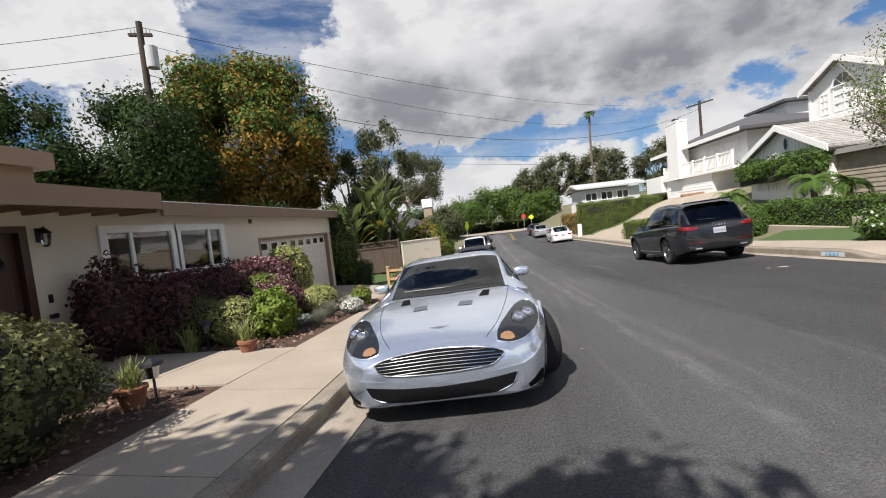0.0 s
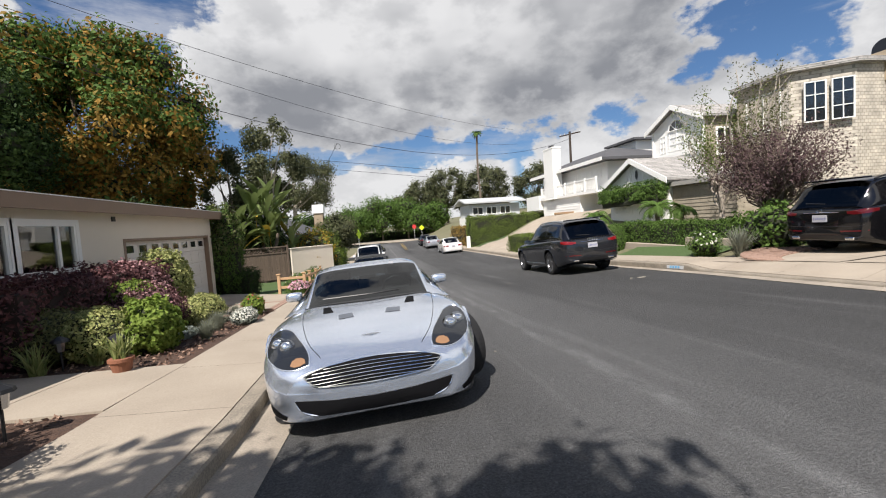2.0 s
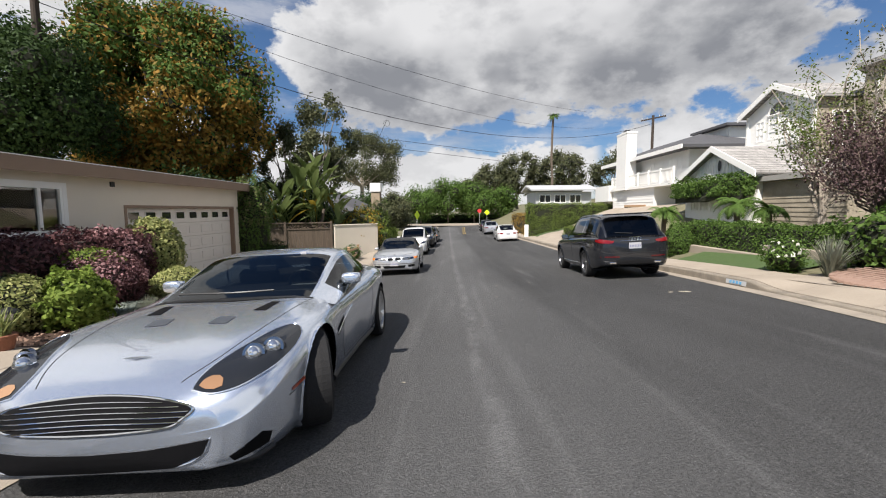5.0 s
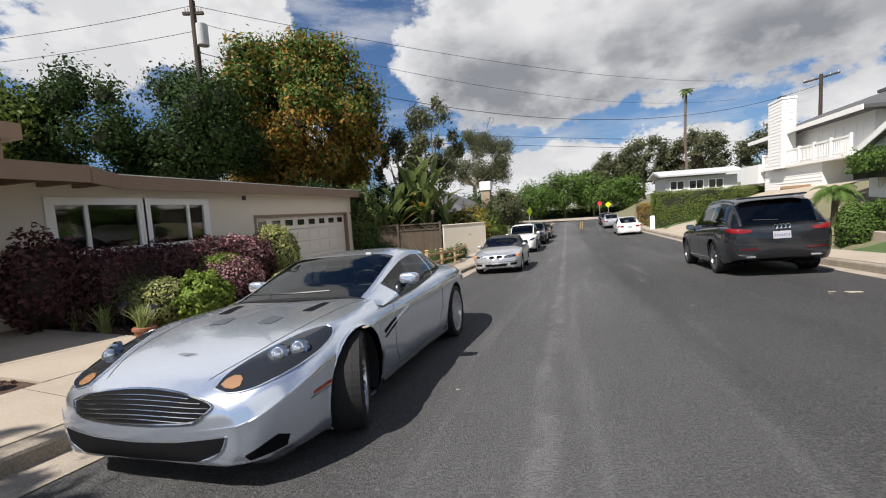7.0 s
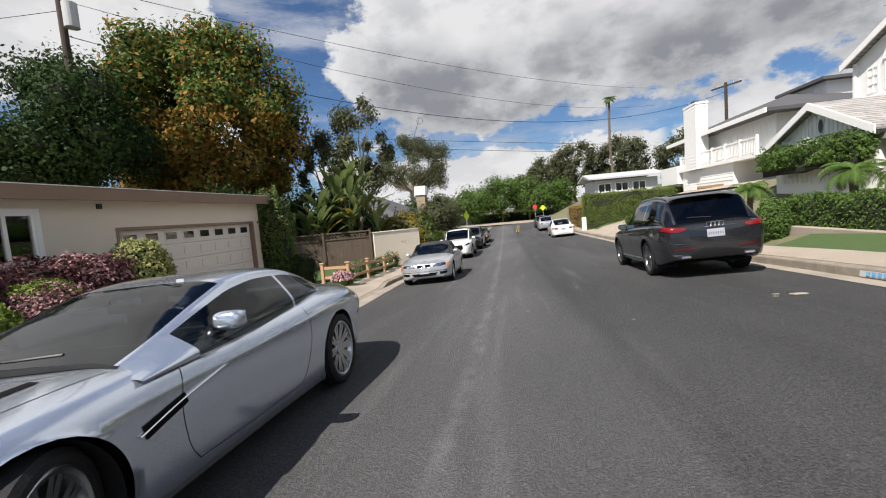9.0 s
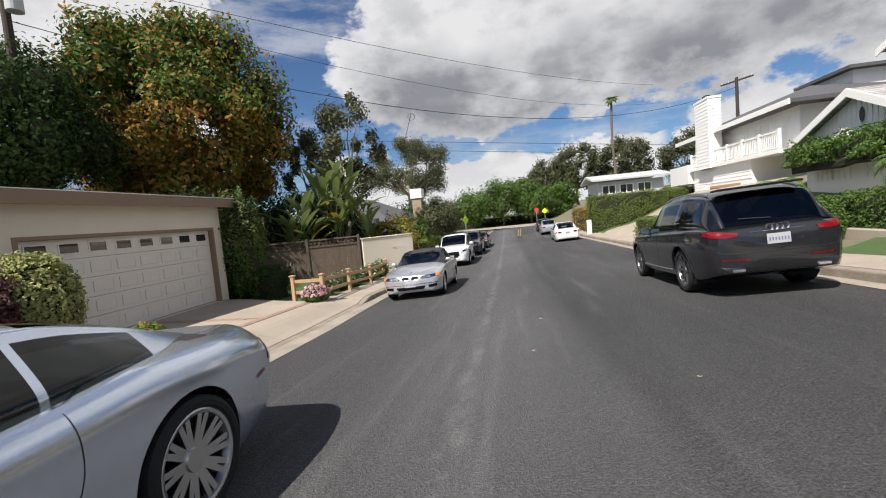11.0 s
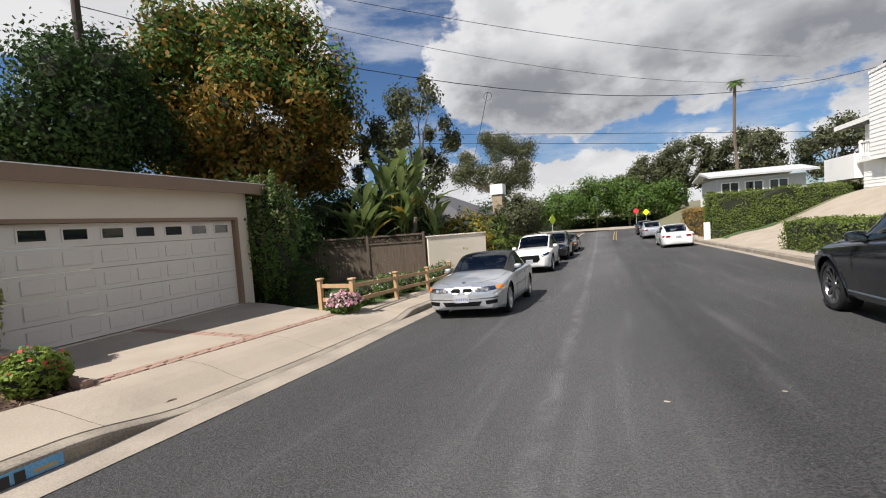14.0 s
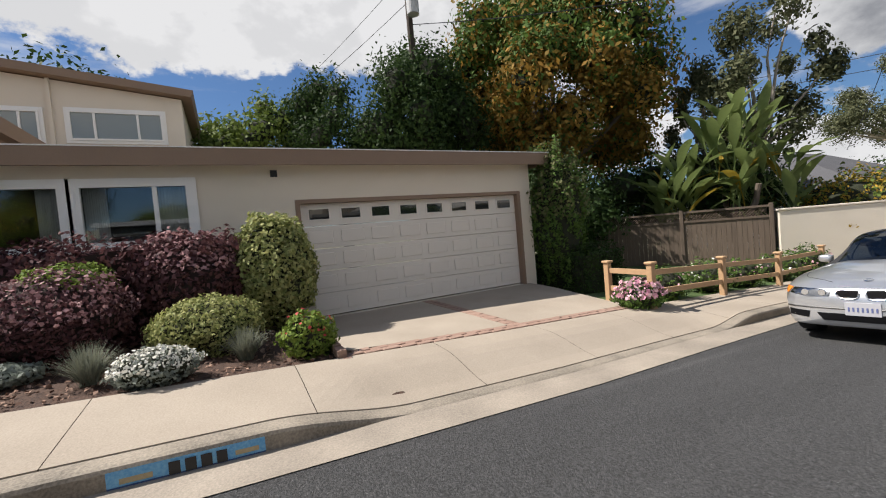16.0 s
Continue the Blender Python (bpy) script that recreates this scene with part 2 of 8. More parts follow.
WHITE = mat("white_paint", (0.83, 0.82, 0.79), 0.5, 0.06, 2.0, 80.0, 0.08, second=(0.72, 0.71, 0.68))
WHITE_DOOR = mat("garage_door_paint", (0.70, 0.66, 0.60), 0.5, 0.07, 1.5, 60.0, 0.06, second=(0.58, 0.54, 0.49))
ROOF_FLAT = mat("roof_gravel", (0.42, 0.37, 0.31), 0.9, 0.2, 1.0, 60.0, 0.4)
SHINGLE = mat("roof_shingle", (0.36, 0.345, 0.32), 0.85, 0.2, 0.8, 30.0, 0.3, rand=0.3)
SHINGLE_DARK = mat("roof_shingle_dark", (0.085, 0.085, 0.092), 0.85, 0.2, 1.2, 30.0, 0.3)
CEDAR = mat("cedar_shakes", (0.44, 0.38, 0.29), 0.9, 0.3, 2.5, 30.0, 0.4, second=(0.27, 0.235, 0.18), rand=0.4)
STONE = mat("ledge_stone", (0.47, 0.38, 0.27), 0.9, 0.3, 3.0, 40.0, 0.4, second=(0.30, 0.24, 0.17), rand=0.6)


def coursed(name, a, b, joint, w, h, bump=0.5, offset=0.5):
    """Far-off courses of shakes or stones, laid by a brick pattern in metres."""
    m = bpy.data.materials.new(name)
    m.use_nodes = True
    t = m.node_tree
    p = t.nodes["Principled BSDF"]
    p.inputs["Roughness"].default_value = 0.9
    c = t.nodes.new("ShaderNodeTexCoord")
    sp, cb = t.nodes.new("ShaderNodeSeparateXYZ"), t.nodes.new("ShaderNodeCombineXYZ")
    t.links.new(c.outputs["Object"], sp.inputs[0])
    ad = t.nodes.new("ShaderNodeMath")
    t.links.new(sp.outputs[0], ad.inputs[0])
    t.links.new(sp.outputs[1], ad.inputs[1])
    t.links.new(ad.outputs[0], cb.inputs[0])
    t.links.new(sp.outputs[2], cb.inputs[1])
    br = t.nodes.new("ShaderNodeTexBrick")
    br.offset = offset
    t.links.new(cb.outputs[0], br.inputs["Vector"])
    for k, v in (("Color1", (*a, 1)), ("Color2", (*b, 1)), ("Mortar", (*joint, 1)), ("Scale", 1.0), ("Mortar Size", 0.015), ("Brick Width", w), ("Row Height", h), ("Bias", 0.0)):
        br.inputs[k].default_value = v
    n = t.nodes.new("ShaderNodeTexNoise")
    n.inputs["Scale"].default_value = 2.0
    n.inputs["Detail"].default_value = 6.0
    t.links.new(c.outputs["Object"], n.inputs["Vector"])
    mx = t.nodes.new("ShaderNodeMix")
    mx.data_type, mx.blend_type = "RGBA", "OVERLAY"
    mx.inputs[0].default_value = 0.55
    t.links.new(br.outputs[0], mx.inputs[6])
    t.links.new(n.outputs[0], mx.inputs[7])
    t.links.new(mx.outputs[2], p.inputs["Base Color"])
    bp = t.nodes.new("ShaderNodeBump")
    bp.inputs["Strength"].default_value, bp.inputs["Distance"].default_value = bump, 0.03
    bp.invert = True
    t.links.new(br.outputs["Fac"], bp.inputs["Height"])
    t.links.new(bp.outputs[0], p.inputs["Normal"])
    return m


TOWER = coursed("weathered_shakes", (0.52, 0.475, 0.40), (0.42, 0.38, 0.32), (0.27, 0.245, 0.205), 0.22, 0.17)
ROOF_TILES = coursed("roof_shingle_courses", (0.38, 0.36, 0.34), (0.29, 0.28, 0.265), (0.16, 0.155, 0.15), 0.35, 0.11, 0.4)
GREY_STUCCO = mat("grey_stucco", (0.25, 0.26, 0.275), 0.9, 0.1, 1.0, 90.0, 0.25)
GREY_METAL = mat("roof_flashing", (0.47, 0.48, 0.49), 0.55, 0.15, 1.0, 40.0, 0.1)
GREY_DOOR = mat("grey_garage_door", (0.50, 0.51, 0.52), 0.5, 0.06, 1.2, 60.0, 0.06)
FENCE_WOOD = mat("weathered_fence", (0.155, 0.115, 0.085), 0.85, 0.3, 3.0, 30.0, 0.3, stretch=(6, 6, 0.6), rand=0.35)
NEW_WOOD = mat("cedar_rail", (0.46, 0.30, 0.165), 0.7, 0.25, 3.0, 50.0, 0.2, second=(0.33, 0.20, 0.105), stretch=(4, 4, 1))
DOOR_WOOD = mat("mahogany", (0.075, 0.034, 0.022), 0.4, 0.25, 3.0, 40.0, 0.1, stretch=(5, 5, 0.5))
POLE_WOOD = mat("creosoted_pole", (0.058, 0.042, 0.032), 0.9, 0.3, 3.0, 30.0, 0.3, stretch=(5, 5, 0.4))
BARK = mat("bark", (0.16, 0.125, 0.095), 0.9, 0.3, 3.0, 25.0, 0.6, stretch=(3, 3, 0.7))
PALE_BARK = mat("pale_bark", (0.40, 0.35, 0.29), 0.9, 0.3, 3.0, 25.0, 0.4, stretch=(3, 3, 0.7))
BLACK = mat("black_trim", (0.012, 0.012, 0.013), 0.45, 0.1, 5.0, 90.0, 0.05)
DARK = mat("dark_void", (0.01, 0.01, 0.011), 0.9, 0.1, 5.0, 90.0, 0.0)
RUBBER = mat("tyre_rubber", (0.009, 0.009, 0.010), 0.8, 0.2, 8.0, 90.0, 0.2)
CHROME = gloss("chrome", (0.75, 0.76, 0.77), 0.12, 1.0)
ALLOY = gloss("alloy", (0.55, 0.56, 0.57), 0.28, 1.0)
DARK_ALLOY = gloss("dark_alloy", (0.06, 0.06, 0.065), 0.3, 0.9)
PANE = gloss("house_glass", (0.016, 0.019, 0.022), 0.02, 0.0, 0.0, spec=0.9)
CURTAIN = mat("curtain", (0.78, 0.77, 0.75), 0.9, 0.1, 3.0, 60.0, 0.1)
CAR_GLASS = clear_glass("car_glass", (0.20, 0.23, 0.23), 0.72)
SCREEN_GLASS = clear_glass("shaded_screen_glass", (0.10, 0.125, 0.13), 0.50)
TINT_GLASS = clear_glass("tinted_glass", (0.05, 0.055, 0.06), 0.55)
LENS = clear_glass("lamp_lens", (0.86, 0.88, 0.9), 0.5)
RED_LENS = gloss("red_lens", (0.17, 0.006, 0.008), 0.08, 0.0, 0.5)
AMBER = gloss("amber_lens", (0.80, 0.22, 0.03), 0.1, 0.0, 0.5)
PLATE = mat("number_plate", (0.40, 0.40, 0.43), 0.4, 0.05, 8.0, 80.0, 0.02)
TERRACOTTA = mat("terracotta", (0.25, 0.10, 0.055), 0.85, 0.2, 6.0, 60.0, 0.15)
YELLOW_SIGN = gloss("yellow_green_sheeting", (0.62, 0.85, 0.02), 0.45)
RED_SIGN = gloss("red_sheeting", (0.55, 0.04, 0.04), 0.45)


def leafy(name, a, b, island=1.0, sub=0.25, rough=0.68, spec=0.18):
    return mat(name, a, rough, 0.10, 0.9, 12.0, 0.0, second=b, island=island, sub=sub, spec=spec)


LEAF_ORANGE = leafy("autumn_leaf", (0.145, 0.125, 0.030), (0.33, 0.185, 0.036))
LEAF_DARK = leafy("dark_leaf", (0.018, 0.038, 0.011), (0.042, 0.075, 0.019))
LEAF_GREEN = leafy("green_leaf", (0.055, 0.105, 0.022), (0.10, 0.165, 0.035))
LEAF_LIME = leafy("lime_leaf", (0.10, 0.165, 0.025), (0.20, 0.265, 0.05))
LEAF_HEDGE = leafy("hedge_leaf", (0.07, 0.11, 0.02), (0.14, 0.185, 0.04))
LEAF_VARIEGATED = leafy("variegated_leaf", (0.12, 0.165, 0.045), (0.42, 0.42, 0.17))
LEAF_PURPLE = leafy("purple_leaf", (0.050, 0.022, 0.025), (0.145, 0.066, 0.068))
LEAF_OLIVE = leafy("olive_leaf", (0.075, 0.085, 0.035), (0.14, 0.145, 0.06))
LEAF_GREY = leafy("grey_leaf", (0.17, 0.20, 0.17), (0.27, 0.30, 0.26))
LEAF_EUC = leafy("eucalyptus_leaf", (0.060, 0.075, 0.035), (0.12, 0.125, 0.065))
LEAF_YELLOW = leafy("yellow_leaf", (0.46, 0.26, 0.025), (0.30, 0.24, 0.04))
LEAF_PLUM = leafy("plum_twig", (0.060, 0.035, 0.038), (0.13, 0.085, 0.085), sub=0.1)
BLADE = leafy("strap_leaf", (0.13, 0.18, 0.05), (0.30, 0.32, 0.13))
BLADE_GREY = leafy("fescue_blade", (0.16, 0.18, 0.15), (0.25, 0.26, 0.19))
PETAL_PINK = leafy("pink_petal", (0.62, 0.24, 0.36), (0.72, 0.50, 0.55))
PETAL_WHITE = leafy("white_petal", (0.80, 0.79, 0.73), (0.70, 0.69, 0.62))
PETAL_DUSTY = leafy("dusty_pink_petal", (0.30, 0.16, 0.17), (0.42, 0.25, 0.25))
BANANA = leafy("banana_leaf", (0.055, 0.11, 0.032), (0.22, 0.27, 0.10), sub=0.3)
# dark solids inside foliage: the shade between leaves, put into their colour
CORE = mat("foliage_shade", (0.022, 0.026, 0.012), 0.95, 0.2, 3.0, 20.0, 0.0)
CORE_BROWN = mat("brown_foliage_shade", (0.035, 0.022, 0.018), 0.95, 0.2, 3.0, 20.0, 0.0)


# ---- building blocks ----
def step(v, a, b):
    u = min(1.0, max(0.0, (v - a) / (b - a)))
    return u * u * (3 - 2 * u)


def G(x, y):
    """The street's sloping plane: it climbs to the right and falls away ahead."""
    x = min(30.0, max(-14.0, x))
    y = max(-40.0, y)
    return 0.045 * x - 0.062 * min(y, 17.0) - 0.0225 * min(20.0, max(0.0, y - 17.0)) - 0.081


LEFT = ((-300, -0.60), (-5, -0.38), (0, -0.25), (6, -0.40), (9, -0.50), (11, -0.66), (14, -0.86), (24, -1.15), (36, -1.0), (50, -0.6), (72, 0.2))
RIGHT = ((-300, 6.0), (-3, 7.05), (0, 7.32), (5, 7.90), (9, 8.22), (15, 8.45), (25, 8.55), (36, 8.55), (50, 8.7), (72, 9.2))


def along(table, y):
    return float(np.interp(y, [p[0] for p in table], [p[1] for p in table]))


def T(x, y):
    """The lie of the lots on both sides."""
    z = G(x, y)
    dl, dr = along(LEFT, y) - x, x - along(RIGHT, y)
    if dl > 0:
        z += 0.12 * step(dl, 1.5, 1.9) + 0.15 * step(dl, 1.9, 4.3)
    if dr > 0:
        z += 0.16 * step(dr, 1.3, 1.8) + 0.06 * step(x, 9.4, 11.4)
        z += 1.9 * step(y, 10, 22) * step(x, 11.3, 17.5) + 0.25 * step(y, 5.5, 8) * step(x, 10.0, 11.5)
        z += 2.6 * step(x, 24, 45)
    return z


def mesh_object(name, bm, material, parent=None, label=""):
    bmesh.ops.recalc_face_normals(bm, faces=bm.faces)
    me = bpy.data.meshes.new(name)
    bm.to_mesh(me)
    bm.free()
    me.materials.append(material)
    ob = new(name, me)
    if parent is not None:
        ob.parent = parent
    if label:
        ob["label"] = label
    return ob


part = mesh_object


def arrays(name, verts, faces, material, parent=None, label="", smooth=False):
    me = bpy.data.meshes.new(name)
    me.from_pydata([tuple(v) for v in verts], [], faces)
    me.materials.append(material)
    if smooth:
        me.polygons.foreach_set("use_smooth", [True] * len(me.polygons))
    ob = new(name, me)
    if parent is not None:
        ob.parent = parent
    if label:
        ob["label"] = label
    return ob


def holder(name, at=(0, 0, 0), turn=0.0, label="", category="", group="", kind=""):
    ob = new(name)
    ob.empty_display_size = 0.2
    ob.matrix_world = pose(*at, 0, 0, turn)
    return tagged(ob, label, category, group, kind)


def box(bm, x0, x1, y0, y1, z0, z1, bevel=0.0):
    vs = [bm.verts.new(p) for p in ((x0, y0, z0), (x1, y0, z0), (x1, y1, z0), (x0, y1, z0), (x0, y0, z1), (x1, y0, z1), (x1, y1, z1), (x0, y1, z1))]
    fs = [bm.faces.new([vs[i] for i in f]) for f in ((3, 2, 1, 0), (4, 5, 6, 7), (0, 1, 5, 4), (1, 2, 6, 5), (2, 3, 7, 6), (3, 0, 4, 7))]
    if bevel:
        edges = {e for f in fs for e in f.edges}
        bmesh.ops.bevel(bm, geom=list(edges), offset=bevel, segments=1, affect="EDGES", profile=0.5)


def boxed(name, dims, material, parent=None, label="", bevel=0.0):
    bm = bmesh.new()
    box(bm, *dims, bevel=bevel)
    return part(name, bm, material, parent, label)


def rod(bm, a, b, ra, rb=None, sides=8):
    """A tapered round bar from a to b."""
    a, b = Vector(a), Vector(b)
    rb = ra if rb is None else rb
    q = (b - a).to_track_quat("Z", "Y")
    rings = []
    for p, r in ((a, ra), (b, rb)):
        rings.append([bm.verts.new(p + q @ Vector((r * math.cos(2 * math.pi * i / sides), r * math.sin(2 * math.pi * i / sides), 0))) for i in range(sides)])
    for i in range(sides):
        j = (i + 1) % sides
        bm.faces.new((rings[0][i], rings[0][j], rings[1][j], rings[1][i]))
    bm.faces.new(rings[0][::-1])
    bm.faces.new(rings[1])


def tube(bm, pts, radii, sides=6):
    """One continuous round bar through points, with a radius at each."""
    pts = [Vector(p) for p in pts]
    rings = []
    for i, p in enumerate(pts):
        d = (pts[min(i + 1, len(pts) - 1)] - pts[max(i - 1, 0)]).normalized()
        q = d.to_track_quat("Z", "Y")
        r = radii[i] if isinstance(radii, (list, tuple)) else radii
        rings.append([bm.verts.new(p + q @ Vector((r * math.cos(2 * math.pi * k / sides), r * math.sin(2 * math.pi * k / sides), 0))) for k in range(sides)])
    for a, b in zip(rings, rings[1:]):
        shift = min(range(sides), key=lambda s_: (a[0].co - b[s_].co).length)
        for k in range(sides):
            bm.faces.new((a[k], a[(k + 1) % sides], b[(k + 1 + shift) % sides], b[(k + shift) % sides]))
    bm.faces.new(rings[0][::-1])
    bm.faces.new(rings[-1])


def prism(bm, outline, x0, x1):
    """An outline in y and z, extruded from x0 to x1."""
    a = [bm.verts.new((x0, y, z)) for y, z in outline]
    b = [bm.verts.new((x1, y, z)) for y, z in outline]
    bm.faces.new(a[::-1])
    bm.faces.new(b)
    n = len(outline)
    for i in range(n):
        j = (i + 1) % n
        bm.faces.new((a[i], a[j], b[j], b[i]))


def steps_between(a, b, n):
    return [a + (b - a) * i / n for i in range(n + 1)]


def ribbon(name, ys, across, material, label="", category="", kind="structure", parent=None, smooth=False):
    """A sheet along the street: across(y) gives its points x, z from one edge to the other."""
    verts, faces, n = [], [], 0
    for y in ys:
        row = across(y)
        n = len(row)
        verts += [(x, y, z) for x, z in row]
    for i in range(len(ys) - 1):
        for j in range(n - 1):
            a = i * n + j
            faces.append((a, a + 1, a + n + 1, a + n))
    ob = arrays(name, verts, faces, material, parent, "", smooth)
    if kind:
        tagged(ob, label, category, "", kind)
    return ob


# ---- ground, road, kerbs, pavements ----
gx = [-900, -400, -200, -100, -60, -40, -30, -24, -20, -16, -12, -10, -8, -7, -6, -5.3, -4.6, -4.0, -3.4, -2.9, -2.65, 0, 3, 6, 8.3, 9, 9.6, 10, 10.5, 11, 11.5, 12, 13, 14, 15, 16, 17, 18, 20, 22, 24, 28, 32, 38, 45, 60, 100, 200, 400, 900]
gy = [-600, -200, -80, -40, -20, -12, -8] + [v * 0.8 for v in range(-8, 40)] + [33, 35, 38, 42, 46, 50, 56, 62, 70, 80, 95, 120, 160, 220, 320, 500, 900]
verts = [(x, y, T(x, y) - (0.30 if along(LEFT, y) - x < 1.75 and x - along(RIGHT, y) < 1.75 else 0.03)) for y in gy for x in gx]
nx = len(gx)
faces = [(j * nx + i, j * nx + i + 1, (j + 1) * nx + i + 1, (j + 1) * nx + i) for j in range(len(gy) - 1) for i in range(nx - 1)]
tagged(arrays("ground", verts, faces, EARTH, smooth=True), "dry brownish earth of the lots round the street", "ground", kind="structure")

YS = steps_between(-40, -8, 16) + steps_between(-7, 40, 94) + steps_between(42, 74, 16)
ribbon("road", YS, lambda y: [(along(LEFT, y) + (along(RIGHT, y) - along(LEFT, y)) * i / 10.0, G(along(LEFT, y) + (along(RIGHT, y) - along(LEFT, y)) * i / 10.0, y)) for i in range(11)], ASPHALT, "dark grey worn asphalt street with paler paving seam", "road")


ribbon("cross_street", steps_between(74, 88, 7), lambda y: [(-40 + 8 * i, G(0, y) + 0.25) for i in range(15)], CONCRETE, "pale concrete cross street beyond the junction", "road")


def drop(y):
    """1 where the driveway lowers the left kerb."""
    return step(y, 6.15, 7.3) * (1 - step(y, 12.1, 13.2))


def drop_r(y):
    return step(y, -0.6, 0.4) * (1 - step(y, 5.0, 6.2))


ribbon("gutter", YS, lambda y: [(along(LEFT, y) - 0.36, G(along(LEFT, y), y) + 0.012), (along(LEFT, y) - 0.25, G(along(LEFT, y), y) + 0.004), (along(LEFT, y) + 0.01, G(along(LEFT, y), y) + 0.008)], GUTTER, "stained pale concrete gutter beside the kerb", "gutter")
ribbon("gutter_far_side", YS, lambda y: [(along(RIGHT, y) - 0.01, G(along(RIGHT, y), y) + 0.008), (along(RIGHT, y) + 0.32, G(along(RIGHT, y), y) + 0.012)], GUTTER, "pale concrete gutter along the opposite kerb", "gutter")


def kerb_left(y):
    x = along(LEFT, y) - 0.36
    z = G(x, y)
    h = 0.155 - 0.125 * drop(y)
    return [(x + 0.01, z - 0.05), (x, z + h - 0.03), (x - 0.012, z + h - 0.008), (x - 0.04, z + h), (x - 0.17, z + h + 0.004)]


def kerb_right(y):
    x = along(RIGHT, y) + 0.32
    z = G(x, y)
    h = 0.155 - 0.12 * drop_r(y)
    return [(x - 0.01, z - 0.05), (x, z + h - 0.03), (x + 0.012, z + h - 0.008), (x + 0.04, z + h), (x + 0.17, z + h + 0.004)]


YK = steps_between(-40, -7, 12) + steps_between(-6.9, 20, 270) + steps_between(20.5, 74, 60)
ribbon("kerb", YK, kerb_left, KERB, "grey stained concrete kerb with a dropped section", "kerb")
ribbon("kerb_far_side", YK, kerb_right, KERB, "grey concrete kerb on the opposite side", "kerb")


def walk_z(x, y):
    """Pavement height on the left, with the apron of the driveway."""
    e = along(LEFT, y) - 0.36
    rise = 0.159 + 0.10 * min(e - x, 1.5)
    return G(x, y) + rise - 0.125 * drop(y) * (1 - step(e - x, 0.15, 0.95))


pave_l = holder("pavement", label="sunlit tan concrete pavement slabs beside the kerb", category="pavement", kind="structure")
pave_r = holder("pavement_far_side", label="tan concrete pavement slabs on the opposite side", category="pavement", kind="structure")


def slab(parent, y0, y1, left_side):
    ys = steps_between(y0 + 0.003, y1 - 0.003, 10)

    def row(y):
        if left_side:
            xs = [along(LEFT, y) - 0.36 - 0.172 - 1.10 * i / 6 for i in range(7)]
            pts = [(x, walk_z(x, y)) for x in xs]
        else:
            xs = [along(RIGHT, y) + 0.32 + 0.172 + 1.05 * i / 6 for i in range(7)]
            e = along(RIGHT, y) + 0.32
            pts = [(x, G(x, y) + 0.159 + 0.02 * (x - e) - 0.12 * drop_r(y) * (1 - step(x - e, 0.15, 0.9))) for x in xs]
        return [(pts[0][0], pts[0][1] - 0.06)] + pts + [(pts[-1][0], pts[-1][1] - 0.06)]

    ob = ribbon("slab", ys, row, CONCRETE, kind="", parent=parent)
    return ob


y = -9.0
while y < 60:
    d = 1.55 if y < 22 else 3.0
    slab(pave_l, y, y + d, True)
    slab(pave_r, y, y + d, False)
    y += d
ribbon("pavement_base", YS, lambda y: [(along(LEFT, y) - d, walk_z(along(LEFT, y) - d, y) - 0.02) for d in (0.54, 1.0, 1.62)], SOIL, "dark joint bed under the pavement slabs", "pavement")

def bed_row(y):
    a = along(LEFT, y) - 1.64
    xs = [a + (-5.26 - a) * i / 12 for i in range(13)]
    return [(x, walk_z(a, y) - 0.02 + 0.02 * (a - x) + 0.03 * noise.noise((i * 0.7, y * 1.3, 0)) * (1 if i else 0)) for i, x in enumerate(xs)]


# planting bed of bark mulch beside the house
ribbon("planting_bed", steps_between(-8, 7.05, 50), lambda y: bed_row(y), SOIL, "reddish brown bark mulch bed beside the pavement", "planting bed")
ribbon("side_lawn", steps_between(12.4, 20.3, 30), lambda y: [(along(LEFT, y) - 1.64 - 7.5 * i / 14, walk_z(along(LEFT, y) - 1.62, y) - 0.02) for i in range(15)], GRASS_SOIL, "shaded green lawn behind the low rail fence", "lawn")

# entry path and driveway
path = holder("entry_path", label="tan concrete entry path from pavement to door", category="path", kind="structure")
for i in range(3):
    x1, x0 = -1.90 - 1.10 * i, -1.90 - 1.10 * (i + 1)
    verts = [(x, y, walk_z(-1.90, y) + 0.02 * (-1.90 - x) + 0.004) for x in (x0 + 0.006, x1 - 0.006) for y in (0.45, 2.05)] + [(x, y, walk_z(-1.90, y) - 0.06) for x in (x0 + 0.006, x1 - 0.006) for y in (0.45, 2.05)]
    arrays("slab", verts, [(0, 2, 3, 1), (0, 4, 6, 2), (2, 6, 7, 3), (3, 7, 5, 1), (1, 5, 4, 0)], CONCRETE, path)
FLOOR = -0.45


def drive_edge(y):
    return along(LEFT, y) - 1.64


def drive_z(x, y):
    e = drive_edge(y)
    u = step((e - x) / (e - WX0), 0.0, 1.0)
    return (1 - u) * (walk_z(e, y) + 0.002) + u * FLOOR


WX0 = -5.25
drive = holder("driveway", label="pale concrete driveway slabs divided by brick bands", category="driveway", kind="structure")
for y0, y1 in ((7.10, 9.36), (9.58, 12.10)):
    n = 6
    verts = []
    for i in range(n + 1):
        for j in range(n + 1):
            y = y0 + (y1 - y0) * j / n
            x = -5.24 + (drive_edge(y) - 0.235 + 5.24) * i / n
            verts.append((x, y, drive_z(x, y)))
    arrays("slab", verts, [(i * (n + 1) + j, (i + 1) * (n + 1) + j, (i + 1) * (n + 1) + j + 1, i * (n + 1) + j + 1) for i in range(n) for j in range(n)], CONCRETE, drive)
verts = []
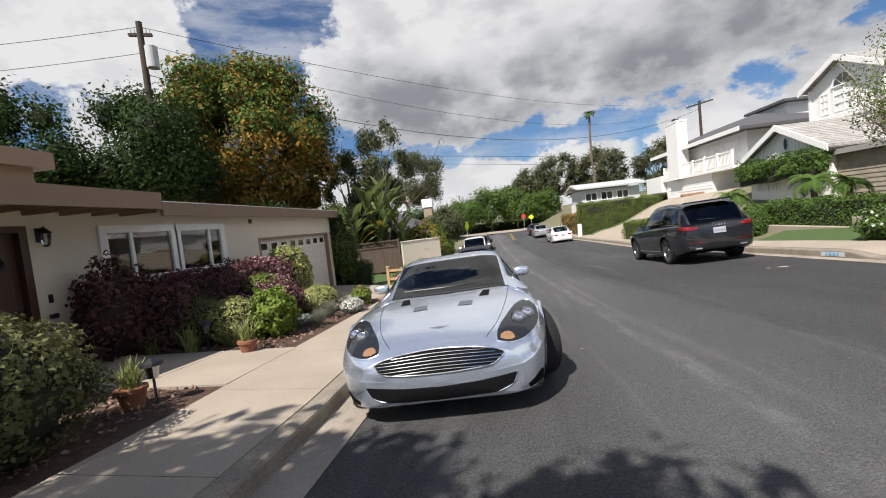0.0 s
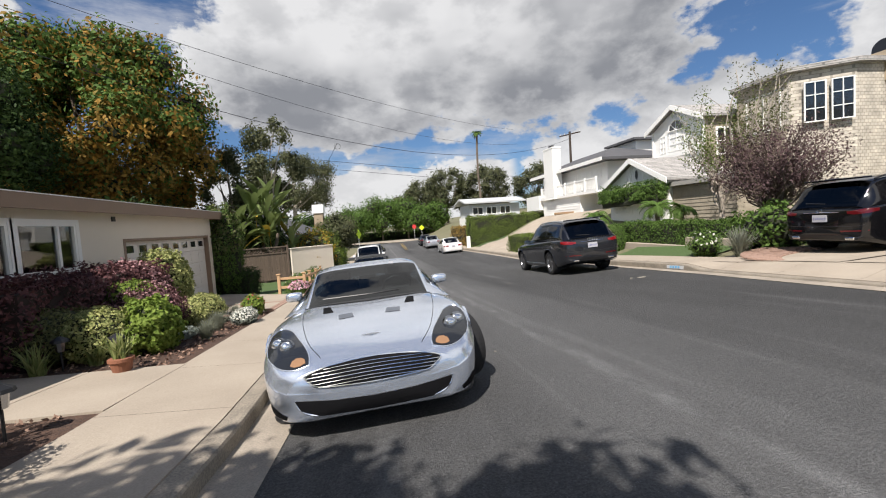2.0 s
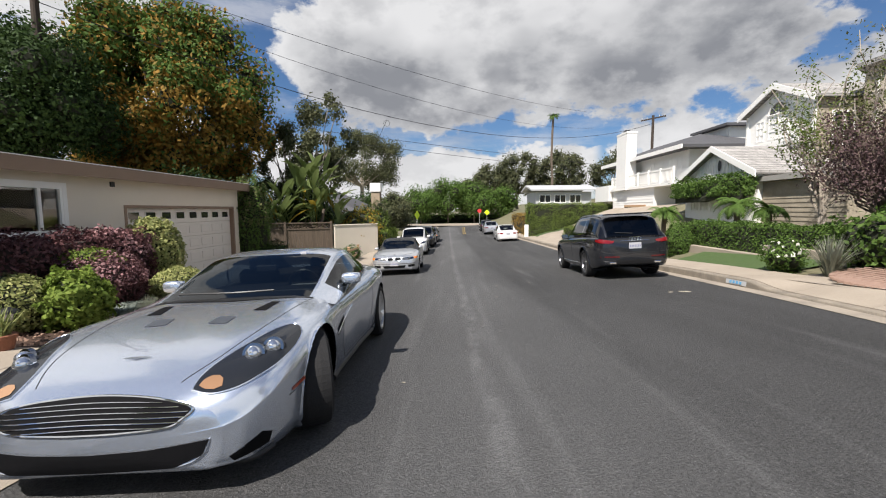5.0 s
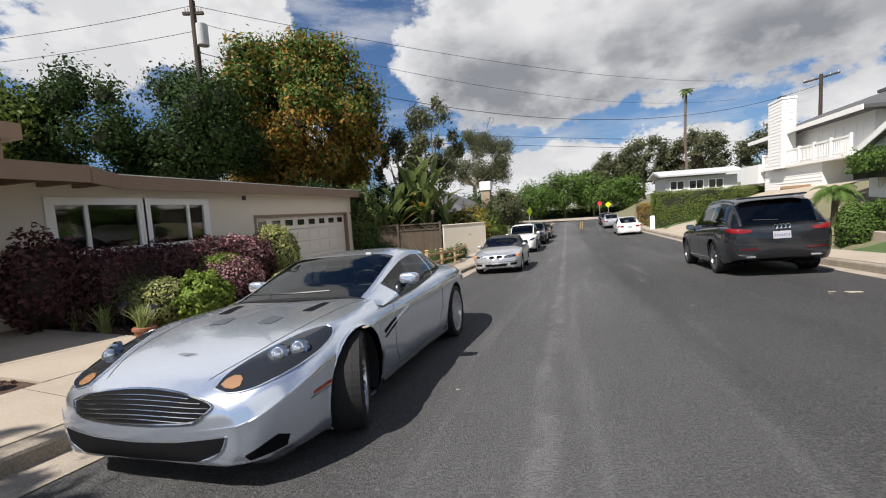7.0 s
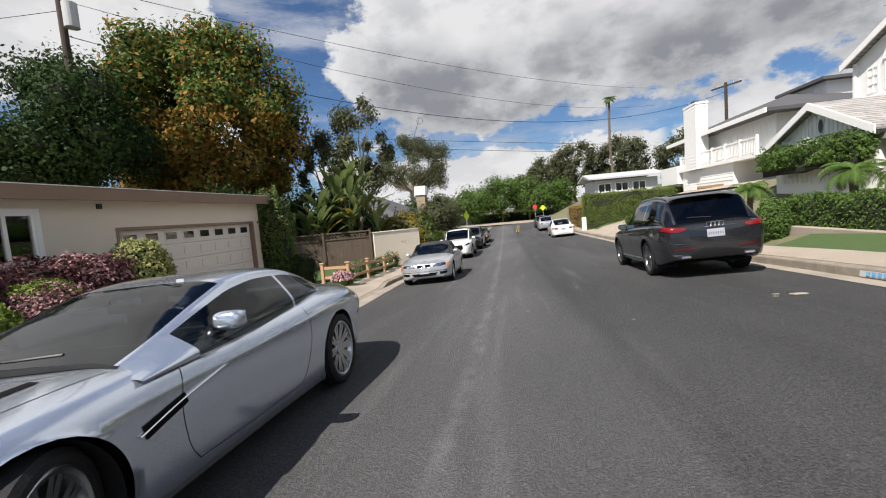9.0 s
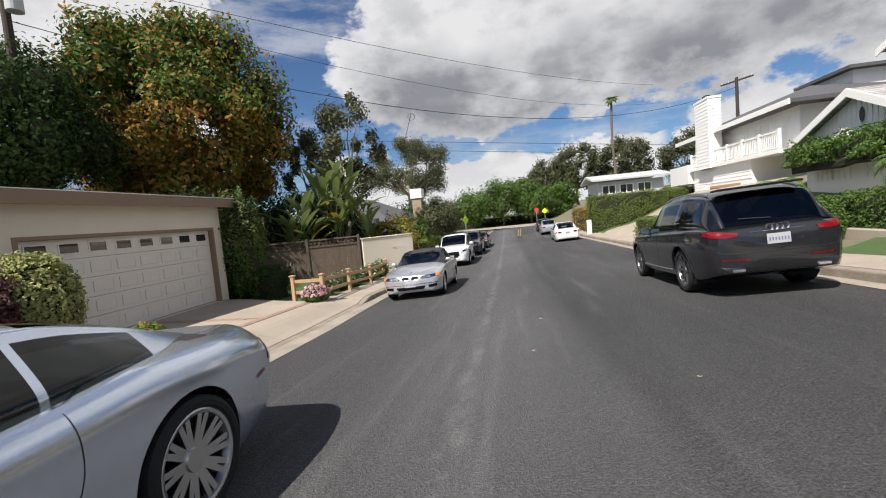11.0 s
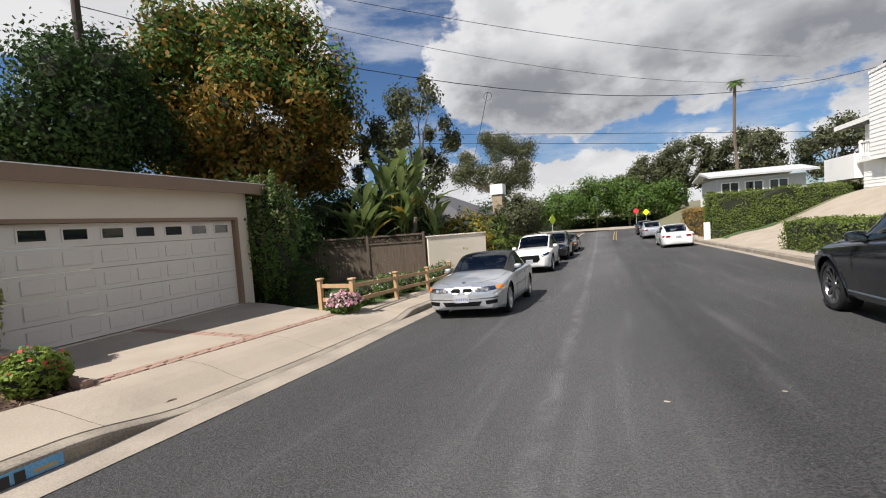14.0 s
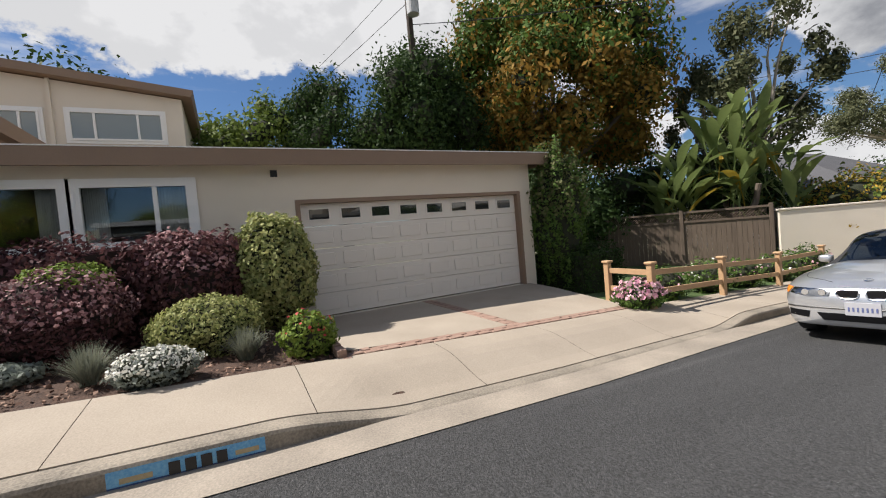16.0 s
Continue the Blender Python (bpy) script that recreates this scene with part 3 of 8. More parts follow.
for i in range(5):
    for y in steps_between(7.0, 12.2, 8):
        x = -5.24 + (drive_edge(y) + 5.24) * i / 4
        verts.append((x, y, drive_z(x, y) - 0.03))
arrays("mortar_bed", verts, [(i * 9 + j, (i + 1) * 9 + j, (i + 1) * 9 + j + 1, i * 9 + j + 1) for i in range(4) for j in range(8)], MORTAR, drive)
bm = bmesh.new()
box(bm, -0.047, 0.047, -0.10, 0.10, -0.05, 0.0, bevel=0.006)
bmesh.ops.recalc_face_normals(bm, faces=bm.faces)
brick_mesh = bpy.data.meshes.new("brick")
bm.to_mesh(brick_mesh)
bm.free()
brick_mesh.materials.append(BRICK)


def brick(parent, x, y, z, turn=0.0, tilt=0.0):
    ob = new("brick", brick_mesh)
    ob.parent = parent
    ob.matrix_basis = pose(x, y, z + random.uniform(-0.003, 0.004), random.uniform(-0.8, 0.8), tilt, turn + random.uniform(-1.5, 1.5))


for k in range(2):
    y = 7.12 + 0.105 * k
    while y < 12.1:
        xc = drive_edge(y) - 0.06 - 0.107 * k
        brick(drive, xc, y, drive_z(xc, y) + 0.006)
        y += 0.213
for yc in (9.415, 9.52):
    x = -2.38
    while x > -5.2:
        brick(drive, x, yc, drive_z(x, yc) + 0.004, 90)
        x -= 0.213
for yc in (7.02,):
    x = -2.1
    while x > -5.2:
        brick(drive, x, yc, drive_z(x, yc) + 0.004, 90)
        x -= 0.213

# driveway of the grey garage across the street
drive2 = holder("driveway_far_side", label="pale concrete driveway with red brick edging, opposite", category="driveway", kind="structure")


def drive2_z(x, y):
    u = step(x, 8.7, 15.4)
    return (1 - u) * (G(x, y) + 0.18) + u * 0.36


for y0, y1 in ((0.70, 2.75), (2.85, 4.90)):
    verts = [(x, y, drive2_z(x, y) + 0.012) for x in steps_between(8.98, 15.6, 10) for y in steps_between(y0, y1, 4)]
    arrays("slab", verts, [(i * 5 + j, (i + 1) * 5 + j, (i + 1) * 5 + j + 1, i * 5 + j + 1) for i in range(10) for j in range(4)], CONCRETE, drive2)
verts = [(x, y, drive2_z(x, y) - 0.02) for x in steps_between(8.9, 15.6, 10) for y in steps_between(0.1, 6.2, 4)]
arrays("mortar_bed", verts, [(i * 5 + j, (i + 1) * 5 + j, (i + 1) * 5 + j + 1, i * 5 + j + 1) for i in range(10) for j in range(4)], MORTAR, drive2)
for k in range(5):
    x = 9.1
    while x < 13:
        brick(drive2, x, 0.62 - 0.1 * k, drive2_z(x, 0.6) + 0.012, 90)
        x += 0.213
for k in range(6):
    for j in range(14):
        a = radians(10 + 90 * j / 13)
        r = 1.15 + 0.105 * k
        xx, yy = 9.05 + 1.6 * (1 - math.cos(a)), 4.35 + r * math.sin(a) * 0.85 - 0.5
        brick(drive2, xx, yy + 0.1 * k, drive2_z(xx, 4) + 0.014, 40 - math.degrees(a) * 0.5)

# sloping driveway of the balcony house, with a strip of grass before the tall hedge
def across_lot(y, x1, lift):
    x0 = along(RIGHT, y) + 1.45
    return [(x0 + (x1 - x0) * i / 16, T(x0 + (x1 - x0) * i / 16, y) + lift) for i in range(17)]


ribbon("driveway_sloping", steps_between(24.4, 34.9, 22), lambda y: across_lot(y, 16.9, 0.04), CONCRETE, "pale concrete driveway sloping up to a garage", "driveway")
ribbon("grass_strip", steps_between(34.9, 36.1, 4), lambda y: across_lot(y, 13.0, 0.07), GRASS_SOIL, "narrow strip of grass below the tall hedge", "lawn")
# lawn and low wall across the street
ribbon("lawn", steps_between(6.9, 11.6, 24), lambda y: [(along(RIGHT, y) + 1.56 + (10.85 - along(RIGHT, y) - 1.56) * i / 8, T(along(RIGHT, y) + 1.56 + (10.85 - along(RIGHT, y) - 1.56) * i / 8, y) + 0.03) for i in range(9)], GRASS_SOIL, "mown green front lawn on the opposite side", "lawn")
wall = holder("garden_wall", label="low tan stuccoed garden wall before a clipped hedge", category="garden wall")
boxed("wall_section", (10.85, 11.06, 9.0, 12.5, -0.6, 0.24), CONCRETE, wall, bevel=0.02)
boxed("wall_step", (10.85, 11.06, 6.6, 9.0, -0.4, 0.52), CONCRETE, wall, bevel=0.02)


# ---- the house beside the pavement ----
def opened_wall(parent, material, x0, x1, y0, y1, z0, z1, holes):
    """A wall along y with rectangular holes (y0, y1, z0, z1) through it: one mesh on a grid of the holes' edges."""
    ys_ = sorted({y0, y1, *(v for h in holes for v in h[:2])})
    zs_ = sorted({z0, z1, *(v for h in holes for v in h[2:])})
    solid = {(i, j): not any(h[0] - 1e-6 <= ys_[i] and ys_[i + 1] <= h[1] + 1e-6 and h[2] - 1e-6 <= zs_[j] and zs_[j + 1] <= h[3] + 1e-6 for h in holes) for i in range(len(ys_) - 1) for j in range(len(zs_) - 1)}
    bm = bmesh.new()
    vs = {}

    def v(x, i, j):
        if (x, i, j) not in vs:
            vs[x, i, j] = bm.verts.new((x, ys_[i], zs_[j]))
        return vs[x, i, j]

    for (i, j), full in solid.items():
        if not full:
            continue
        for x in (x0, x1):
            bm.faces.new((v(x, i, j), v(x, i + 1, j), v(x, i + 1, j + 1), v(x, i, j + 1)))
        for di, dj, a, b in ((-1, 0, (i, j), (i, j + 1)), (1, 0, (i + 1, j), (i + 1, j + 1)), (0, -1, (i, j), (i + 1, j)), (0, 1, (i, j + 1), (i + 1, j + 1))):
            if not solid.get((i + di, j + dj), False):
                bm.faces.new((v(x0, *a), v(x0, *b), v(x1, *b), v(x1, *a)))
    return part("wall", bm, material, parent)


house = holder("bungalow", label="cream stuccoed low house with brown flat roof fascia", category="house")
WX = -5.25
opened_wall(house, STUCCO, WX - 0.18, WX, -6.0, 12.32, -1.1, 2.34, [(0.46, 1.42, 0.06, 2.04), (2.58, 4.10, 1.10, 2.02), (4.22, 5.62, 1.10, 2.02), (7.14, 12.02, FLOOR, 1.67)])
boxed("end_wall", (-12.0, WX - 0.18, 12.14, 12.32, -1.1, 2.34), STUCCO, house)
# roof with its sloping soffit, the porch corner cut on the skew
outline = [(-4.98, 12.62), (-4.98, 3.55), (-4.10, 2.50), (-4.10, -6.2), (-12.2, -6.2), (-12.2, 12.62)]
bm = bmesh.new()
lo, hi = [bm.verts.new((x, y, 2.345)) for x, y in outline], [bm.verts.new((x, y, 2.46 if x > -5 else 2.75)) for x, y in outline]
bm.faces.new(lo)
bm.faces.new(hi[::-1])
for i in range(len(outline)):
    j = (i + 1) % len(outline)
    bm.faces.new((lo[i], lo[j], hi[j], hi[i]))
roof = part("roof", bm, ROOF_FLAT, house)
bm = bmesh.new()
for (xa, ya), (xb, yb) in zip(outline[:3], outline[1:4]):
    d = Vector((xb - xa, yb - ya, 0)).normalized()
    n = Vector((-d.y, d.x, 0)) * 0.05
    pts = [Vector((xa, ya, 0)), Vector((xb, yb, 0))]
    a = [bm.verts.new((p.x + s * n.x, p.y + s * n.y, z)) for p in pts for s in (0.05, 1) for z in (2.22, 2.475)]
    for f in ((0, 1, 5, 4), (2, 6, 7, 3), (1, 3, 7, 5), (0, 4, 6, 2), (0, 2, 3, 1), (4, 5, 7, 6)):
        bm.faces.new([a[i] for i in f])
part("fascia", bm, FASCIA, house, "brown painted roof fascia board")
boxed("end_fascia", (-12.2, -4.96, 12.62, 12.67, 2.22, 2.475), FASCIA, house, "brown painted roof fascia board")
boxed("drip_edge", (-4.96, -4.92, 3.5, 12.68, 2.476, 2.492), WHITE, house, "pale metal drip edge on the fascia")
for i in range(17):
    yy = 3.0 - 0.50 * i
    boxed("rafter_tail", (WX + 0.002, -4.17 - 0.80 * max(0.0, yy - 2.45), yy - 0.04, yy + 0.04, 2.235, 2.335), FASCIA, house, "brown exposed rafter under the porch roof")
bm = bmesh.new()
bm.faces.new([bm.verts.new((x, y, 2.338)) for x, y in ((WX + 0.002, -6.1), (-4.16, -6.1), (-4.16, 2.45), (-5.02, 3.50), (-5.02, 12.5), (WX + 0.002, 12.5))])
part("soffit", bm, STUCCO, house, "cream painted soffit under the eaves")
boxed("raised_roof", (-12, -6.5, -6.2, 2.75, 2.76, 3.16), FASCIA, house)
boxed("raised_roof_fascia", (-12, -6.3, -6.2, 2.95, 3.16, 3.44), FASCIA, house)
# upper storey set back over the roof
bm = bmesh.new()
prism(bm, [(-4.0, 2.6), (5.2, 2.6), (5.2, 5.95), (0.79, 6.45), (-4.0, 5.9)], -19.5, -13.65)
part("upper_wall", bm, STUCCO, house)
bm = bmesh.new()
prism(bm, [(-4.4, 5.87), (0.79, 6.49), (5.5, 5.95), (5.57, 6.17), (0.79, 6.73), (-4.4, 6.12)], -19.8, -13.3)
part("upper_roof", bm, FASCIA, house, "brown low-pitched roof of the upper storey")
boxed("downpipe", (-13.65, -13.57, 1.88, 1.97, 2.7, 6.34), STUCCO, house)
boxed("vent", (WX, WX + 0.03, 6.79, 6.90, 2.07, 2.18), BLACK, house, "small dark wall vent")


def window(parent, x, y0, y1, z0, z1, split=0.33, facing=1, curtain=True, divided=(0, 0), name="window", thick=0.06):
    """A framed sliding window in a wall along y, facing +x or -x."""
    f = facing
    w = new(name)
    w.parent = parent
    e, d = 0.055, 0.05
    lo, hi = min(x - f * 0.05, x + f * 0.03), max(x - f * 0.05, x + f * 0.03)
    bm = bmesh.new()
    for a, b, c, g2 in ((y0, y1, z1 - e, z1), (y0, y1, z0, z0 + e), (y0, y0 + e, z0 + e, z1 - e), (y1 - e, y1, z0 + e, z1 - e)):
        box(bm, lo, hi, a, b, c, g2)
    part("frame", bm, WHITE, w)
    ym = y0 + (y1 - y0) * split
    if split:
        boxed("mullion", (lo, hi - 0.005 * f, ym - 0.03, ym + 0.03, z0 + e, z1 - e), WHITE, w)
    xp = x - f * 0.02
    for a, b in (((y0 + e, ym - 0.03), (ym + 0.03, y1 - e)) if split else ((y0 + e, y1 - e),)):
        boxed("pane", (xp - 0.004, xp + 0.004, a, b, z0 + e, z1 - e), PANE, w)
    nb, nh = divided
    if nb or nh:
        bm = bmesh.new()
        for i in range(1, nb):
            yy = y0 + (y1 - y0) * i / nb
            box(bm, lo, hi - 0.008 * f, yy - 0.02, yy + 0.02, z0 + e, z1 - e)
        for i in range(1, nh):
            zz = z0 + (z1 - z0) * i / nh
            box(bm, lo, hi - 0.012 * f, y0 + e, y1 - e, zz - 0.02, zz + 0.02)
        part("glazing_bar", bm, WHITE, w)
    return w


def curtained(parent, x, y0, y1, z0, z1, y_from, y_to):
    """A hanging curtain with folds, just behind the glass."""
    n = 40
    verts = []
    for i in range(n + 1):
        yy = y_from + (y_to - y_from) * i / n
        xx = x + 0.018 * math.sin(i * 1.7)
        verts += [(xx, yy, z0), (xx, yy, z1)]
    arrays("curtain", verts, [(2 * i, 2 * i + 2, 2 * i + 3, 2 * i + 1) for i in range(n)], CURTAIN, parent, smooth=True)


ROOM = mat("dim_room", (0.10, 0.09, 0.08), 0.9, 0.2, 2.0, 20.0, 0.0)
WIN_GLASS = clear_glass("window_glass", (0.78, 0.81, 0.81), 1.0)
for y0, y1, sp in ((2.60, 4.09, 0.35), (4.23, 5.61, 0.67)):
    w = window(house, WX + 0.0, y0, y1, 1.11, 2.01, sp)
    for pane in [c for c in w.children if c.name.startswith("pane")]:
        pane.data.materials[0] = WIN_GLASS
        pane.visible_shadow = False
    curtained(w, WX - 0.13, y0, y1, 1.16, 1.96, y0 + 0.05, y0 + (0.55 if y0 < 4 else 0.32))
    curtained(w, WX - 0.13, y0, y1, 1.16, 1.96, y1 - (0.32 if y0 < 4 else 0.48), y1 - 0.05)
    bm = bmesh.new()
    for a, b, c, d in ((y0 - 0.09, y1 + 0.09, 2.01, 2.08), (y0 - 0.09, y1 + 0.09, 1.04, 1.11), (y0 - 0.09, y0, 1.11, 2.01), (y1, min(y1 + 0.09, 6), 1.11, 2.01)):
        box(bm, WX + 0.003, WX + 0.035, a, b, c, d)
    part("casing", bm, WHITE, w)
boxed("room", (WX - 2.6, WX - 2.5, 1.6, 6.6, 0.0, 2.3), ROOM, house)
boxed("sofa", (WX - 1.6, WX - 0.9, 3.0, 5.2, 0.2, 1.3), ROOM, house, bevel=0.1)
# opaque panes in one even grey-green under a glossy coat
UPPER_PANE = gloss("grey_upper_pane", (0.23, 0.26, 0.25), 0.25, 0.0, 1.0)
for y0, y1, z0, z1, sp in ((0.80, 1.66, 4.24, 5.40, 0.5), (2.30, 4.63, 4.56, 5.44, 0.26)):
    w = window(house, -13.59, y0, y1, z0, z1, sp)
    for pane in [c for c in w.children if c.name.startswith("pane")]:
        pane.data.materials[0] = UPPER_PANE
    if y1 - y0 > 2:
        boxed("mullion", (-13.63, -13.565, y1 - 0.68, y1 - 0.62, z0 + 0.055, z1 - 0.055), WHITE, w)
    bm = bmesh.new()
    for a, b, c, d in ((y0 - 0.09, y1 + 0.09, z1, z1 + 0.09), (y0 - 0.09, y1 + 0.09, z0 - 0.09, z0), (y0 - 0.09, y0, z0, z1), (y1, y1 + 0.09, z0, z1)):
        box(bm, -13.648, -13.60, a, b, c, d)
    part("casing", bm, WHITE, house)

# front door with its fan light
door = new("door")
door.parent = house
boxed("door_leaf", (WX - 0.12, WX - 0.075, 0.51, 1.37, 0.06, 2.00), DOOR_WOOD, door, bevel=0.004)
for y0, y1, z0, z1 in ((0.60, 0.90, 0.16, 0.55), (0.98, 1.28, 0.16, 0.55), (0.60, 0.90, 0.62, 1.40), (0.98, 1.28, 0.62, 1.40)):
    boxed("panel", (WX - 0.08, WX - 0.055, y0, y1, z0, z1), DOOR_WOOD, door, bevel=0.012)
bm = bmesh.new()
ring = [bm.verts.new((WX - 0.066, 0.94 + 0.30 * math.cos(a), 1.52 + 0.30 * math.sin(a))) for a in steps_between(0, math.pi, 16)]
bm.faces.new(ring)
part("fan_light", bm, PANE, door, "leaded half-round glass light")
bm = bmesh.new()
for a in steps_between(0, math.pi, 4):
    rod(bm, (WX - 0.06, 0.94, 1.53), (WX - 0.06, 0.94 + 0.29 * math.cos(a), 1.53 + 0.29 * math.sin(a)), 0.008, sides=5)
part("leading", bm, BLACK, door)
bm = bmesh.new()
rod(bm, (WX - 0.07, 1.31, 0.95), (WX + 0.0, 1.31, 0.95), 0.03)
part("door_knob", bm, CHROME, door)
bm = bmesh.new()
for dims in ((0.41, 0.51, 0.06, 2.09), (1.37, 1.47, 0.06, 2.09), (0.51, 1.37, 2.00, 2.09)):
    box(bm, WX - 0.10, WX + 0.03, *dims)
part("door_frame", bm, DOOR_WOOD, house)
boxed("doorstep", (WX, WX + 0.45, 0.35, 1.6, -0.3, 0.055), CONCRETE, house, bevel=0.01)
boxed("doorbell", (WX, WX + 0.02, 1.63, 1.68, 1.0, 1.12), BLACK, house)
boxed("mailbox", (WX, WX + 0.05, 1.60, 1.70, 0.78, 0.84), BLACK, house)
lamp = holder("wall_lantern", (WX, 1.64, 1.92), label="dark bronze lantern on the stuccoed wall", category="wall lamp")
bm = bmesh.new()
rod(bm, (0.10, 0, -0.10), (0.10, 0, 0.06), 0.045, 0.065, 6)
part("glass", bm, LENS, lamp)
bm = bmesh.new()
rod(bm, (0.10, 0, 0.06), (0.10, 0, 0.13), 0.085, 0.02, 6)
rod(bm, (0.10, 0, -0.13), (0.10, 0, -0.10), 0.02, 0.05, 6)
rod(bm, (0.0, 0, 0.10), (0.10, 0, 0.15), 0.012, sides=6)
box(bm, 0.0, 0.02, -0.05, 0.05, -0.06, 0.14)
part("bracket", bm, BLACK, lamp)

# sectional garage door: four rows of panels and a row of lights
gd = new("garage_door")
gd.parent = house
n_rows, y0, y1 = 5, 7.20, 11.96
bm = bmesh.new()
for dims in ((7.14, 7.22, FLOOR, 1.67), (11.94, 12.02, FLOOR, 1.67), (7.22, 11.94, 1.60, 1.67)):
    box(bm, WX - 0.17, WX + 0.012, *dims)
part("door_frame", bm, FASCIA, gd)
rh = (1.60 - FLOOR - 0.02) / n_rows
for r in range(n_rows):
    z0 = FLOOR + 0.02 + r * rh
    sec = part("section", (lambda b: (box(b, WX - 0.15, WX - 0.11, 7.225, 11.935, z0 + 0.004, z0 + rh - 0.004, 0.004), b)[1])(bmesh.new()), WHITE_DOOR, gd)
    for c in range(8):
        a, b = 7.30 + c * 0.582, 7.30 + c * 0.582 + 0.50
        if r < n_rows - 1:
            boxed("panel", (WX - 0.112, WX - 0.098, a + 0.03, b - 0.03, z0 + 0.09, z0 + rh - 0.08), WHITE_DOOR, sec, bevel=0.010)
        else:
            bm = bmesh.new()
            m, n_, o, q = a + 0.05, b - 0.05, z0 + 0.10, z0 + rh - 0.08
            for d in ((m, n_, o, o + 0.025), (m, n_, q - 0.025, q), (m, m + 0.025, o + 0.025, q - 0.025), (n_ - 0.025, n_, o + 0.025, q - 0.025)):
                box(bm, WX - 0.112, WX - 0.095, *d)
            part("light_frame", bm, WHITE_DOOR, sec)
            boxed("pane", (WX - 0.112, WX - 0.104, m + 0.02, n_ - 0.02, o + 0.02, q - 0.02), PANE, sec)


# ---- houses across the street ----
def lap_siding(parent, bm_add, material, x, y0, y1, z0, z1, pitch=0.2, facing=-1, name="board", along_x=None):
    """Overlapping boards on a wall: each a wedge, thicker at its foot."""
    z = z0
    bm = bmesh.new()
    while z < z1 - 0.02:
        zt = min(z + pitch, z1)
        if along_x is None:
            pts = [(x + facing * 0.03, z), (x, z), (x, zt), (x + facing * 0.006, zt)]
            a = [bm.verts.new((px, y0, pz)) for px, pz in pts]
            b = [bm.verts.new((px, y1, pz)) for px, pz in pts]
        else:
            pts = [(x + facing * 0.03, z), (x, z), (x, zt), (x + facing * 0.006, zt)]
            a = [bm.verts.new((along_x[0], py, pz)) for py, pz in pts]
            b = [bm.verts.new((along_x[1], py, pz)) for py, pz in pts]
        bm.faces.new(a)
        bm.faces.new(b[::-1])
        for i in range(4):
            j = (i + 1) % 4
            bm.faces.new((a[i], b[i], b[j], a[j]))
        z += pitch
    ob = part(name, bm, material, parent)
    ob["kind"] = "stuff"
    return ob


def gable_roof(parent, x0, x1, yl, yr, ym, z_eave, z_ridge, thick=0.14, over=0.35, material=None, trim=None, x_front=None):
    """A ridge along x with two slopes, plus white rake boards at the street end."""
    kl, kr = (z_ridge - z_eave) / (ym - yl), (z_ridge - z_eave) / (yr - ym)
    for a, k in ((yl - over, kl), (yr + over, kr)):
        za = z_ridge - abs(a - ym) * k
        bm = bmesh.new()
        prism(bm, [(a, za), (ym, z_ridge), (ym, z_ridge + thick), (a, za + thick)], x0 - over, x1)
        part("roof_slope", bm, material or ROOF_TILES, parent)
        bm = bmesh.new()
        prism(bm, [(a, za - 0.16), (ym, z_ridge - 0.16), (ym, z_ridge + thick + 0.02), (a, za + thick + 0.02)], x0 - over - 0.06, x0 - over)
        part("rake_board", bm, trim or WHITE, parent)


# pale house with a shingled tower wing and an arched gable window
hb = holder("gabled_house", label="large two-storey house with white gable, cedar and stone", category="house")
hb.location, hb.scale = (0.9, 2.76, 0), (0.94, 0.91, 0.865)
bm = bmesh.new()
prism(bm, [(15.0, 0.4), (19.5, 0.4), (19.5, 7.35), (17.3, 8.45), (15.0, 7.3)], 18.5, 27.0)
part("gable_wall", bm, WHITE, hb)
gable_roof(hb, 18.5, 27.2, 15.0, 19.55, 17.3, 7.42, 8.55)
lap_siding(hb, None, CEDAR, 14.99, 0, 0, 1.0, 7.3, 0.22, -1, "shake_course", along_x=(18.55, 21.2))
bm = bmesh.new()
box(bm, 18.40, 18.5, 14.95, 15.1, 0.4, 7.3)
box(bm, 18.40, 18.5, 19.4, 19.55, 0.4, 7.3)
box(bm, 18.40, 18.5, 15.1, 19.4, 5.25, 5.5)
part("corner_board", bm, WHITE, hb)
for y0, y1, nb in ((16.58, 17.95, 2), (15.75, 16.30, 1), (18.25, 18.85, 1)):
    window(hb, 18.5, y0, y1, 5.65, 7.0 if nb == 2 else 6.85, 0, -1, divided=(2, 3 if nb == 2 else 3), name="window")
arch = new("arched_window")
arch.parent = hb
bm = bmesh.new()
c0 = [bm.verts.new((18.47, 17.265 + 0.66 * math.cos(a), 7.02 + 0.66 * math.sin(a))) for a in steps_between(0, math.pi, 18)]
bm.faces.new(c0)
part("pane", bm, PANE, arch)
bm = bmesh.new()
pts = [(18.45, 17.265 + 0.67 * math.cos(a), 7.02 + 0.67 * math.sin(a)) for a in steps_between(0, math.pi, 18)]
for a, b in zip(pts, pts[1:]):
    rod(bm, a, b, 0.05, sides=6)
for a in steps_between(0, math.pi, 4)[1:-1]:
    rod(bm, (18.46, 17.265, 7.02), (18.46, 17.265 + 0.65 * math.cos(a), 7.02 + 0.65 * math.sin(a)), 0.025, sides=6)
rod(bm, (18.46, 17.265 - 0.65, 7.03), (18.46, 17.265 + 0.65, 7.03), 0.04, sides=6)
part("glazing_bar", bm, WHITE, arch)
# side window in the shaken wall
sw = new("side_window")
sw.parent = hb
bm = bmesh.new()
